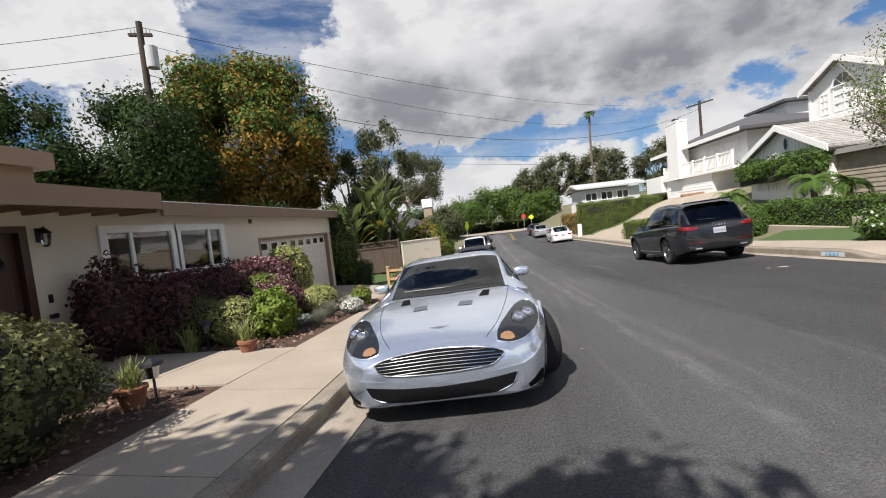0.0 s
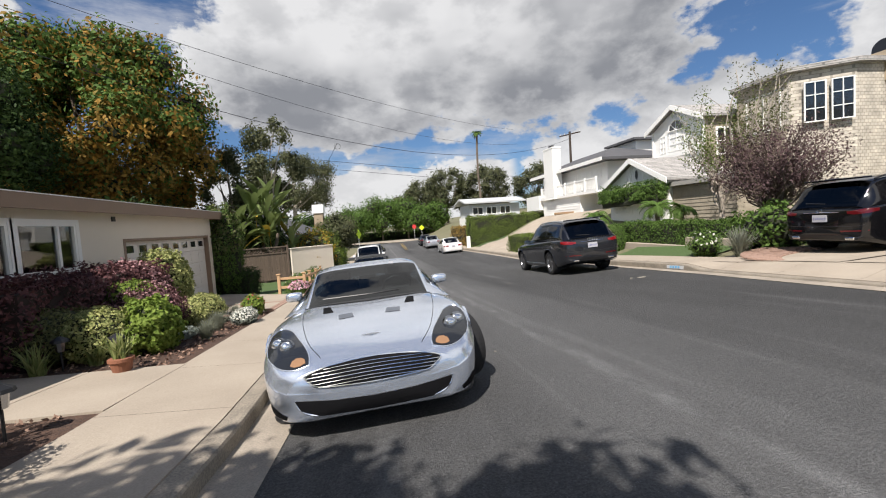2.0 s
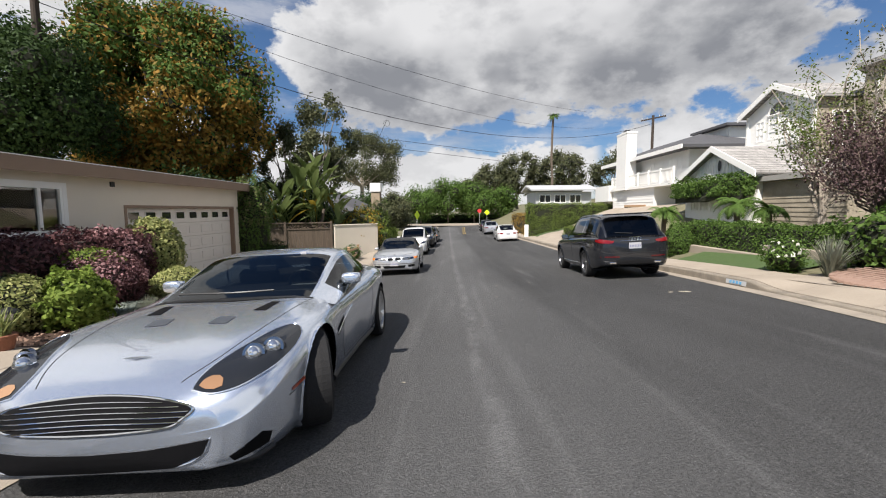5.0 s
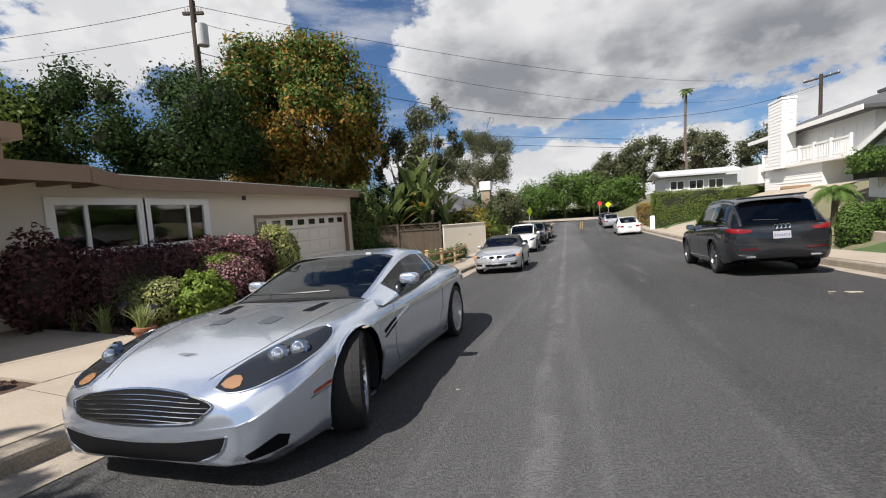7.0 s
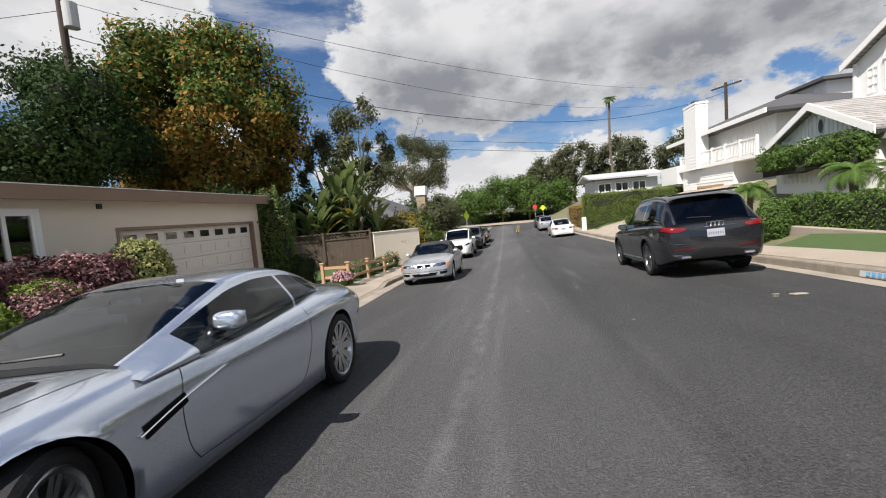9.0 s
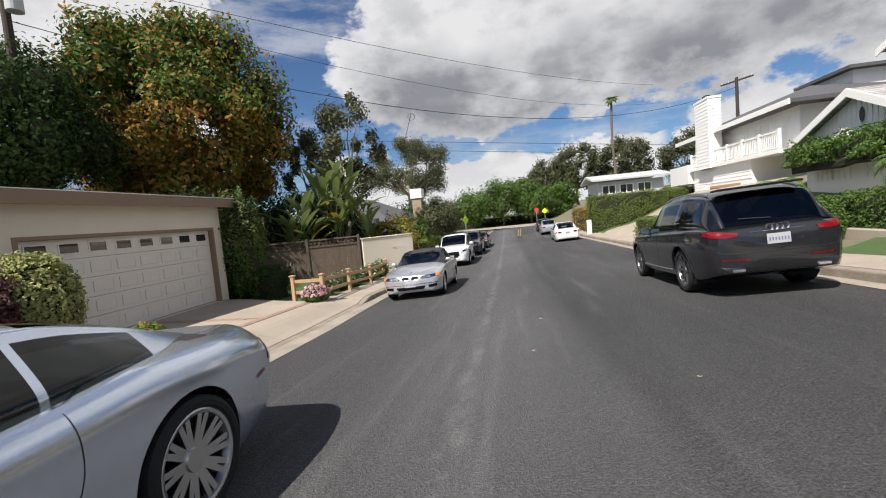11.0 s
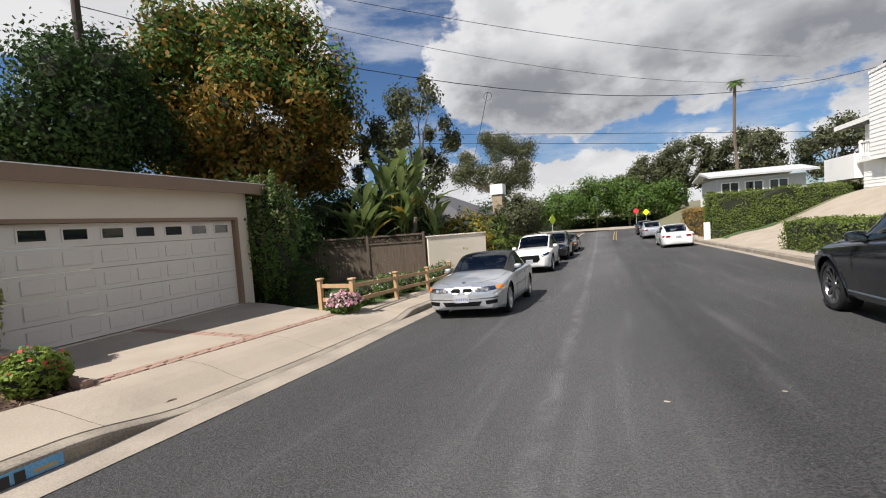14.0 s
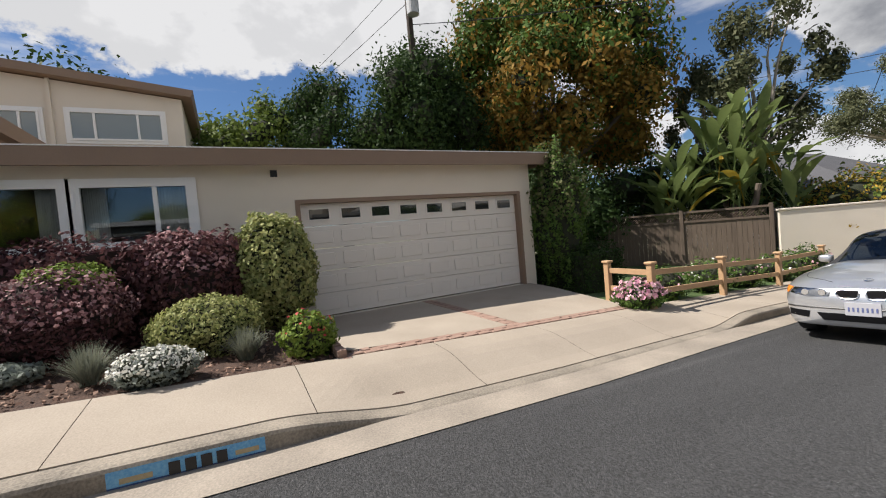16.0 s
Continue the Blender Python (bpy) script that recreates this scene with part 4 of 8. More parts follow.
for d in ((19.2, 20.3, 6.55, 6.65), (19.2, 20.3, 4.9, 5.0), (19.2, 19.3, 5.0, 6.55), (20.2, 20.3, 5.0, 6.55), (19.71, 19.79, 5.0, 6.55), (19.3, 20.2, 5.75, 5.80)):
    box(bm, d[0], d[1], 14.90, 14.97, d[2], d[3])
part("frame", bm, WHITE, sw)
boxed("pane", (19.28, 20.22, 14.93, 14.95, 4.98, 6.58), PANE, sw)
# tower wing
bm = bmesh.new()
tw = [(21.2, 15.2), (18.9, 13.6), (18.9, 10.6), (21.0, 9.2), (27, 9.2), (27, 15.2)]
lo, hi = [bm.verts.new((x + 0.9, y + 0.5, 0.4)) for x, y in tw], [bm.verts.new((x + 0.9, y + 0.5, 8.45)) for x, y in tw]
bm.faces.new(lo)
bm.faces.new(hi)
for i in range(6):
    bm.faces.new((lo[i], lo[(i + 1) % 6], hi[(i + 1) % 6], hi[i]))
part("tower_wall", bm, TOWER, hb, "weathered shake wall of the tower wing")
bm = bmesh.new()
tr_ = [(21.1, 15.5), (18.6, 13.75), (18.6, 10.4), (20.9, 8.9), (27.3, 8.9), (27.3, 15.5)]
lo = [bm.verts.new((x + 0.9, y + 0.5, 8.4)) for x, y in tr_]
md = [bm.verts.new((x + 0.9, y + 0.5, 8.62)) for x, y in tr_]
top = [bm.verts.new(p) for p in ((23.9, 12.7, 9.7), (26.4, 12.7, 9.7))]
bm.faces.new(lo)
for i in range(6):
    bm.faces.new((lo[i], lo[(i + 1) % 6], md[(i + 1) % 6], md[i]))
for f in ((md[0], md[1], top[0]), (md[1], md[2], top[0]), (md[2], md[3], top[0]), (md[3], md[4], top[1], top[0]), (md[4], md[5], top[1]), (md[5], md[0], top[0], top[1])):
    bm.faces.new(f)
part("tower_roof", bm, ROOF_TILES, hb)
window(hb, 19.8, 11.5, 13.5, 5.7, 7.75, 0.5, -1, divided=(2, 1), name="window")
for cx, cy in ((20.45, 10.4), (21.30, 9.83)):
    w = window(hb, 0.0, -0.42, 0.42, 5.7, 7.75, 0, -1, divided=(2, 3))
    w.matrix_basis = pose(cx - 0.02, cy - 0.03, 0, 0, 0, 56.3)
# courses of stones and shakes over the tower front
for r in range(34):
    z0 = 0.6 + r * 0.225
    yy = 11.1 + random.uniform(0, 0.2)
    while yy < 14.0:
        w = random.uniform(0.25, 0.55)
        y2 = min(yy + w, 14.08)
        if not (5.6 < z0 + 0.1 < 7.8 and 11.25 < yy + w / 2 < 13.7) and y2 - yy > 0.1:
            boxed("stone", (19.76, 19.81, yy + 0.012, y2 - 0.012, z0 + 0.012, z0 + 0.213), STONE if z0 < 3.6 else CEDAR, hb)
        yy = y2 + 0.001
# rear gables and chimneys
for cx, cy, zt, yl, yr, ze in ((24.5, 9.2, 7.9, 7.2, 11.0, 6.3), (27.0, 6.2, 6.9, 4.2, 8.2, 5.3)):
    bm = bmesh.new()
    prism(bm, [(yl, 0.5), (yr, 0.5), (yr, ze), ((yl + yr) / 2, zt), (yl, ze)], cx, cx + 5)
    part("rear_gable", bm, TOWER, hb)
    gable_roof(hb, cx, cx + 5.2, yl, yr, (yl + yr) / 2, ze, zt)
for cx, cy, zt in ((23.9, 9.75, 9.0), (26.6, 6.6, 7.75)):
    ch = new("chimney")
    ch.parent = hb
    boxed("chimney_shaft", (cx - 0.45, cx + 0.45, cy - 0.5, cy + 0.5, zt - 1.5, zt), STONE, ch)
    bm = bmesh.new()
    prism(bm, [(cy - 0.5, zt)] + [(cy + 0.5 * math.cos(a), zt + 0.12 + 0.48 * math.sin(a)) for a in steps_between(math.pi, 0, 10)] + [(cy + 0.5, zt)], cx - 0.42, cx + 0.42)
    part("cowl", bm, DARK_ALLOY, ch, "dark metal barrel chimney cowl")
# low garage wing with its own gable
bm = bmesh.new()
prism(bm, [(13.6, 0.2), (19.2, 0.2), (19.2, 3.55), (16.4, 4.9), (13.6, 3.5)], 15.0, 18.6)
part("garage_wing_wall", bm, WHITE, hb)
gable_roof(hb, 15.0, 19.0, 13.5, 19.3, 16.4, 3.55, 4.98)
for i in range(24):
    yy = 13.75 + i * 0.23
    zt = 4.85 - abs(yy - 16.4) * 0.475
    bm = bmesh.new()
    box(bm, 14.97, 15.0, yy - 0.02, yy + 0.02, 2.6, zt)
    part("batten", bm, WHITE, hb)
bm = bmesh.new()
ring = [bm.verts.new((14.95, 16.2 + 0.13 * math.cos(a), 4.05 + 0.3 * math.sin(a))) for a in steps_between(0, 2 * math.pi, 20)[:-1]]
bm.faces.new(ring)
part("oval_vent", bm, SHINGLE_DARK, hb)
window(hb, 15.0, 14.3, 16.1, 1.6, 2.25, 0.5, -1, divided=(6, 2))
window(hb, 15.0, 16.8, 18.6, 1.6, 2.25, 0.5, -1, divided=(6, 2))
boxed("link_wing", (15.3, 18.8, 9.5, 13.6, 0.2, 3.0), CEDAR, hb)
lap_siding(hb, None, CEDAR, 15.3, 9.5, 13.5, 0.6, 3.0, 0.2, -1, "shake_course")
boxed("link_roof", (15.0, 18.9, 9.3, 13.7, 3.02, 3.25), SHINGLE, hb)

# white boarded house with a balcony and tall chimney
ha = holder("balcony_house", label="white clapboard house with balcony, chimney and hip roof", category="house")
ha.location, ha.scale = (1.3, 5.5, -0.98), (0.82, 0.82, 0.94)
boxed("lower_wall", (19.0, 27, 27.0, 36.0, -0.5, 4.35), WHITE, ha)
lap_siding(ha, None, WHITE, 19.0, 27.0, 36.0, 3.2, 4.3, 0.22)
lap_siding(ha, None, WHITE, 19.0, 33.2, 36.0, -0.3, 3.2, 0.22)
boxed("upper_wall", (20.2, 27, 24.0, 38.5, 4.3, 6.9), WHITE, ha)
boxed("balcony_floor", (18.7, 20.3, 23.5, 36.2, 4.3, 4.5), WHITE, ha)
bm = bmesh.new()
box(bm, 18.75, 18.85, 23.6, 36.1, 5.42, 5.52)
box(bm, 18.77, 18.83, 23.6, 36.1, 4.6, 4.66)
part("balcony_rail", bm, WHITE, ha)
for i in range(64):
    yy = 23.7 + i * 0.195
    boxed("baluster", (18.78, 18.82, yy - 0.02, yy + 0.02, 4.5, 5.45), WHITE, ha)
for i in range(7):
    yy = 23.6 + i * 2.05
    boxed("post", (18.72, 18.88, yy - 0.08, yy + 0.08, 4.5, 5.6), WHITE, ha)
bm = bmesh.new()
rf = [(18.9, 22.8), (27.5, 22.8), (27.5, 39.5), (18.9, 39.5)]
lo, md = [bm.verts.new((x, y, 6.75)) for x, y in rf], [bm.verts.new((x, y, 6.95)) for x, y in rf]
tp = [bm.verts.new(p) for p in ((23.0, 27.5, 8.3), (23.0, 35, 8.3))]
bm.faces.new(lo)
for i in range(4):
    bm.faces.new((lo[i], lo[(i + 1) % 4], md[(i + 1) % 4], md[i]))
for f in ((md[0], md[1], tp[0]), (md[1], md[2], tp[1], tp[0]), (md[2], md[3], tp[1]), (md[3], md[0], tp[0], tp[1])):
    bm.faces.new(f)
part("hip_roof", bm, SHINGLE_DARK, ha, "dark grey shingled hip roof")
boxed("eave_board", (18.85, 18.95, 22.75, 39.55, 6.68, 6.96), WHITE, ha)
ch = new("chimney")
ch.parent = ha
boxed("chimney_shaft", (18.55, 19.5, 31.9, 34.3, 4.3, 9.1), WHITE, ch)
lap_siding(ch, None, WHITE, 18.55, 31.9, 34.3, 4.3, 9.05, 0.24)
lap_siding(ch, None, WHITE, 31.9, 0, 0, 4.3, 9.05, 0.24, -1, along_x=(18.55, 19.5))
boxed("cap", (18.5, 19.55, 31.85, 34.35, 9.1, 9.25), WHITE, ch)
boxed("flue", (18.8, 19.2, 32.8, 33.4, 9.25, 9.5), BLACK, ch)
for i, yy in enumerate((25.0, 26.6, 28.0, 29.6)):
    window(ha, 20.2, yy, yy + (0.55 if i % 2 else 0.75), 5.5, 6.35, 0, -1)
window(ha, 20.2, 36.4, 37.6, 4.9, 6.5, 0.5, -1)
wd = new("garage_door")
wd.parent = ha
boxed("door_leaf", (18.93, 18.99, 28.4, 33.0, 0.3, 3.0), NEW_WOOD, wd)
for i in range(8):
    for j in range(2):
        boxed("pane", (18.90, 18.935, 28.6 + i * 0.55, 29.02 + i * 0.55, 2.05 + j * 0.42, 2.4 + j * 0.42), PANE, wd)
boxed("bay", (18.6, 20.3, 36.3, 40.5, 3.4, 4.9), WHITE, ha)
boxed("penthouse", (24.5, 28.5, 26.0, 30.0, 7.0, 8.6), WHITE, ha)
boxed("penthouse_roof", (23.9, 29.0, 25.4, 30.6, 8.6, 8.78), SHINGLE_DARK, ha)
for yy in (26.3, 27.6, 28.8):
    window(ha, 24.5, yy, yy + 1.0, 7.7, 8.45, 0, -1)

# grey garage with a low metal-edged roof
rg = holder("grey_garage", label="flat-roofed grey stuccoed garage with two pale doors", category="garage")
rg.location, rg.scale = (0.12, 0.91, -0.53), (1, 0.832, 0.93)
opened_wall(rg, GREY_STUCCO, 15.5, 15.7, -1.0, 5.3, 0.5, 3.52, [(-0.2, 2.05, 0.95, 3.05), (2.25, 4.55, 0.95, 3.05)])
boxed("side_wall", (15.7, 21.0, -1.0, -0.8, 0.5, 3.52), GREY_STUCCO, rg)
boxed("side_wall", (15.7, 21.0, 5.1, 5.3, 0.5, 3.52), GREY_STUCCO, rg)
bm = bmesh.new()
prism(bm, [(-1.3, 3.52), (5.6, 3.52), (5.6, 3.78), (-1.3, 3.78)], 14.95, 21.4)
part("roof", bm, GREY_METAL, rg, "pale grey metal roof edge")
for y0, y1 in ((-0.2, 2.05), (2.25, 4.55)):
    gdo = new("garage_door")
    gdo.parent = rg
    for r in range(4):
        boxed("section", (15.58, 15.62, y0 + 0.03, y1 - 0.03, 0.97 + r * 0.52, 0.97 + r * 0.52 + 0.512), GREY_DOOR, gdo, bevel=0.005)
    bm = bmesh.new()
    for d in ((y0 - 0.08, y0 + 0.03, 0.95, 3.13), (y1 - 0.03, y1 + 0.08, 0.95, 3.13), (y0 + 0.03, y1 - 0.03, 3.02, 3.13)):
        box(bm, 15.46, 15.6, *d)
    part("door_frame", bm, WHITE, gdo)
bm = bmesh.new()
for i in range(4):
    box(bm, 15.47, 15.499, 2.0 + i * 0.13, 2.09 + i * 0.13, 3.2, 3.36)
part("number_bars", bm, PLATE, rg)

# far low houses
hc = holder("ranch_house", label="distant low grey house with wide pale roof", category="house")
boxed("wall", (14.9, 23.0, 59.0, 66.0, 2.2, 4.1), GREY_DOOR, hc)
bm = bmesh.new()
prism(bm, [(58.0, 4.25), (62.5, 5.0), (67.0, 4.25), (67.0, 4.45), (62.5, 5.25), (58.0, 4.45)], 14.0, 23.8)
part("roof", bm, GREY_METAL, hc)
boxed("base", (14.7, 23.2, 58.9, 66.0, -1.5, 2.2), WHITE, hc)
for xx in (15.4, 17.6, 19.8):
    bm = bmesh.new()
    for d in ((xx, xx + 1.7, 3.6, 3.7), (xx, xx + 1.7, 2.5, 2.6), (xx, xx + 0.1, 2.6, 3.6), (xx + 1.6, xx + 1.7, 2.6, 3.6), (xx + 0.8, xx + 0.9, 2.6, 3.6)):
        box(bm, d[0], d[1], 58.93, 58.99, d[2], d[3])
    wn = part("window", bm, WHITE, hc)
    boxed("pane", (xx + 0.05, xx + 1.65, 58.96, 58.985, 2.55, 3.65), PANE, wn)
hd = holder("hip_roofed_house", label="low pale house with dark hip roof behind fence", category="house")
hd.location, hd.scale = (-0.4, 2.4, -0.12), (1, 1, 1)
boxed("wall", (-13, -4.5, 27.5, 40, -1.2, 1.35), WHITE, hd)
bm = bmesh.new()
rf = [(-13.8, 26.8), (-3.9, 26.8), (-3.9, 40.8), (-13.8, 40.8)]
lo = [bm.verts.new((x, y, 1.3)) for x, y in rf]
tp = [bm.verts.new(p) for p in ((-8.8, 31.5, 3.7), (-8.8, 36, 3.7))]
bm.faces.new(lo)
for f in ((lo[0], lo[1], tp[0]), (lo[1], lo[2], tp[1], tp[0]), (lo[2], lo[3], tp[1]), (lo[3], lo[0], tp[0], tp[1])):
    bm.faces.new(f)
part("roof", bm, SHINGLE_DARK, hd, "dark grey hip roof")
window(hd, -4.5, 29, 30.4, -0.2, 0.9, 0.5, 1)
ch = new("chimney")
ch.parent = hd
boxed("chimney_shaft", (-4.7, -3.9, 34.2, 35.2, -1, 3.4), STONE, ch)
boxed("cap", (-4.8, -3.8, 34.1, 35.3, 3.4, 4.2), WHITE, ch)


# ---- plants ----
def leaf_mesh(name, centres, normals, size, material, parent=None, seed=1, ratio=2.0, label="", fold=0.25):
    """Many small folded leaves, one island each."""
    rng = np.random.default_rng(seed)
    n = len(centres)
    d = normals + rng.normal(0, 0.55, (n, 3))
    d /= np.linalg.norm(d, axis=1, keepdims=True) + 1e-9
    r = rng.normal(0, 1, (n, 3))
    a = np.cross(d, r)
    a /= np.linalg.norm(a, axis=1, keepdims=True) + 1e-9
    b = np.cross(d, a)
    s = size * rng.uniform(0.6, 1.35, (n, 1))
    v = np.empty((n, 4, 3))
    v[:, 0] = centres - a * s * 0.5
    v[:, 1] = centres + b * s * 0.5 / ratio + d * s * fold * 0.3
    v[:, 2] = centres + a * s * 0.5
    v[:, 3] = centres - b * s * 0.5 / ratio + d * s * fold * 0.3
    me = bpy.data.meshes.new(name)
    me.vertices.add(4 * n)
    me.vertices.foreach_set("co", v.reshape(-1).astype(np.float32))
    me.loops.add(4 * n)
    me.loops.foreach_set("vertex_index", np.arange(4 * n, dtype=np.int32))
    me.polygons.add(n)
    me.polygons.foreach_set("loop_start", np.arange(0, 4 * n, 4, dtype=np.int32))
    me.update(calc_edges=True)
    me.materials.append(material)
    ob = new(name, me)
    if parent is not None:
        ob.parent = parent
    if label:
        ob["label"] = label
    return ob


def lobed(centre, radii, n, rng, lobes=14, spread=0.62, lobe=0.45, floor=-0.75):
    """Points and outward normals on the skins of many lobes set round an ellipsoid: a crown with gaps and bulges."""
    c, r = np.array(centre, float), np.array(radii, float)
    dirs = rng.normal(0, 1, (lobes, 3))
    dirs /= np.linalg.norm(dirs, axis=1, keepdims=True)
    dirs[:, 2] = np.maximum(dirs[:, 2], floor)
    heads = c + dirs * r * spread * rng.uniform(0.75, 1.1, (lobes, 1))
    sizes = rng.uniform(0.7, 1.25, lobes) * lobe
    k = rng.integers(0, lobes, n)
    q = rng.normal(0, 1, (n, 3))
    q /= np.linalg.norm(q, axis=1, keepdims=True)
    depth = np.clip(rng.normal(0.82, 0.26, (n, 1)), 0.25, 1.6)
    pts = heads[k] + q * (0.35 * r + 0.65 * r.mean()) * sizes[k, None] * depth
    return pts, q, heads, sizes


def blob(bm, centre, radii, seed=0, rough=0.12, sub=2):
    """An uneven solid mass, for the shade inside a bush."""
    made = bmesh.ops.create_icosphere(bm, subdivisions=sub, radius=1.0)
    for v in made["verts"]:
        k = 1 + rough * noise.noise(v.co * 2.0 + Vector((seed * 3.1, seed, 0)))
        v.co = Vector(centre) + Vector((v.co.x * radii[0], v.co.y * radii[1], v.co.z * radii[2])) * k


def limb_path(bm, a, b, ra, rb, seed, bend=0.15, parts=5):
    rnd = random.Random(seed)
    a, b = Vector(a), Vector(b)
    length = (b - a).length
    pts = [a]
    for i in range(1, parts):
        pts.append(a.lerp(b, i / parts) + Vector((rnd.uniform(-1, 1), rnd.uniform(-1, 1), rnd.uniform(-0.4, 0.4))) * bend * length / parts)
    pts.append(b)
    tube(bm, pts, [ra + (rb - ra) * i / parts for i in range(parts + 1)], 7)


def tree(name, base, height, radii, crown_z, leaves, size, material, label, category="tree", trunk=0.22, bark=None, seed=1, lobes=22, spread=0.62, lobe=0.42, core=True, second=None, second_share=0.3, core_mat=None):
    """A tapered trunk with limbs to each lobe of a ragged leafy crown."""
    rng = np.random.default_rng(seed)
    h = holder(name, base, label=label, category=category)
    c = (0, 0, crown_z)
    pts, nrm, heads, sizes = lobed(c, radii, leaves, rng, lobes, spread, lobe)
    bm = bmesh.new()
    fork = Vector((0, 0, max(0.4, crown_z - radii[2] * 0.75)))
    limb_path(bm, (0, 0, -0.3), fork, trunk, trunk * 0.75, seed)
    part("trunk", bm, bark or BARK, h)
    for i, hd_ in enumerate(heads[:12]):
        bm = bmesh.new()
        limb_path(bm, fork, hd_, trunk * 0.5, trunk * 0.12, seed + i)
        part("limb", bm, bark or BARK, h)
    # near-black lobes fill the crown, painted as its inner shade
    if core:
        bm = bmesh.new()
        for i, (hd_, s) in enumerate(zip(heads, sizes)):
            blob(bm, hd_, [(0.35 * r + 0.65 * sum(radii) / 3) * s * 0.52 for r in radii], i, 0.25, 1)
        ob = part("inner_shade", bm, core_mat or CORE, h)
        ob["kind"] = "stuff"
    if second is not None:
        pick = rng.random(len(pts)) < second_share * (0.4 + 1.2 * (pts[:, 2] > crown_z))
        leaf_mesh("crown", pts[~pick], nrm[~pick], size, material, h, seed)["kind"] = "stuff"
        leaf_mesh("crown_tip", pts[pick], nrm[pick], size, second, h, seed + 7)["kind"] = "stuff"
    else:
        leaf_mesh("crown", pts, nrm, size, material, h, seed)["kind"] = "stuff"
    return h


def shrub(name, at, radii, leaves, size, material, label, seed=1, core_mat=None, flowers=None, flower_share=0.2, flower_size=None, ratio=1.8, rise=0.9, flower_top=0.0, category="shrub", ragged=0.10):
    """A rounded bush: a leafy skin over a solid mass, coloured dark for its inner shade."""
    rng = np.random.default_rng(seed)
    h = holder(name, at, label=label, category=category)
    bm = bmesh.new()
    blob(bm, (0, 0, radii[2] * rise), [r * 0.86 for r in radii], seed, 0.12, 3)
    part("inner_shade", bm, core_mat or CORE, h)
    q = rng.normal(0, 1, (leaves, 3))
    q /= np.linalg.norm(q, axis=1, keepdims=True)
    q = q[q[:, 2] > -rise + 0.02]
    bump_ = np.array([1 + ragged * 1.6 * noise.noise(Vector(v) * 2.6 + Vector((seed, 0, 0))) + ragged * noise.noise(Vector(v) * 7 + Vector((0, seed, 0))) for v in q])
    pts = q * np.array(radii) * (bump_ * rng.uniform(0.86, 1.05, len(q)))[:, None] + (0, 0, radii[2] * rise)
    if flowers is not None:
        pick = (rng.random(len(q)) < flower_share) & (q[:, 2] > flower_top)
        leaf_mesh("leaves", pts[~pick], q[~pick], size, material, h, seed, ratio)["kind"] = "stuff"
        leaf_mesh("blossom", pts[pick] * 1.02, q[pick], flower_size or size, flowers, h, seed + 3, 1.15)["kind"] = "stuff"
    else:
        leaf_mesh("leaves", pts, q, size, material, h, seed, ratio)["kind"] = "stuff"
    return h


def clipped_hedge(name, x0, x1, y0, y1, z0, z1, leaves, size, material, label, seed=1, ragged=0.06, group="", slope=0.0, core_mat=None):
    """A hedge clipped to a long block, with a leafy skin."""
    rng = np.random.default_rng(seed)
    h = holder(name, ((x0 + x1) / 2, (y0 + y1) / 2, z0), label=label, category="hedge", group=group)
    a, b, c = (x1 - x0) / 2, (y1 - y0) / 2, z1 - z0
    # dark block under the leaf skin, coloured for the shade inside a hedge
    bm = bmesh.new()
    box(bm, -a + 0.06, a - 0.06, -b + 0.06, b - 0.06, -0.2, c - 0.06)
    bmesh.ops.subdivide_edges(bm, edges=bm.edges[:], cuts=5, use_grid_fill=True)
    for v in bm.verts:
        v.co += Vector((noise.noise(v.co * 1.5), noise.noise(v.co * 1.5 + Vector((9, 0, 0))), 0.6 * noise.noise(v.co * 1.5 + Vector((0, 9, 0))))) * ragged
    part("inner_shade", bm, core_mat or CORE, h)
    areas = np.array([2 * b * c, 2 * b * c, 2 * a * c, 2 * a * c, 4 * a * b])
    k = rng.choice(5, leaves, p=areas / areas.sum())
    u, v = rng.uniform(-1, 1, leaves), rng.uniform(0, 1, leaves)
    w = rng.uniform(-1, 1, leaves)
    pts, nrm = np.zeros((leaves, 3)), np.zeros((leaves, 3))
    for i, s in ((0, -1), (1, 1)):
        m = k == i
        pts[m] = np.stack([np.full(m.sum(), s * a), u[m] * b, v[m] * c], 1)
        nrm[m] = (s, 0, 0.2)
    for i, s in ((2, -1), (3, 1)):
        m = k == i
        pts[m] = np.stack([u[m] * a, np.full(m.sum(), s * b), v[m] * c], 1)
        nrm[m] = (0, s, 0.2)
    m = k == 4
    pts[m] = np.stack([u[m] * a, w[m] * b, np.full(m.sum(), c)], 1)
    nrm[m] = (0, 0, 1)
    wob = np.array([noise.noise(Vector(p) * 1.5) for p in pts])
    pts += nrm * (wob * ragged * 1.5 + rng.uniform(-0.7, 0.8, leaves) * ragged)[:, None]
    leaf_mesh("leaves", pts, nrm, size, material, h, seed)["kind"] = "stuff"
    return h


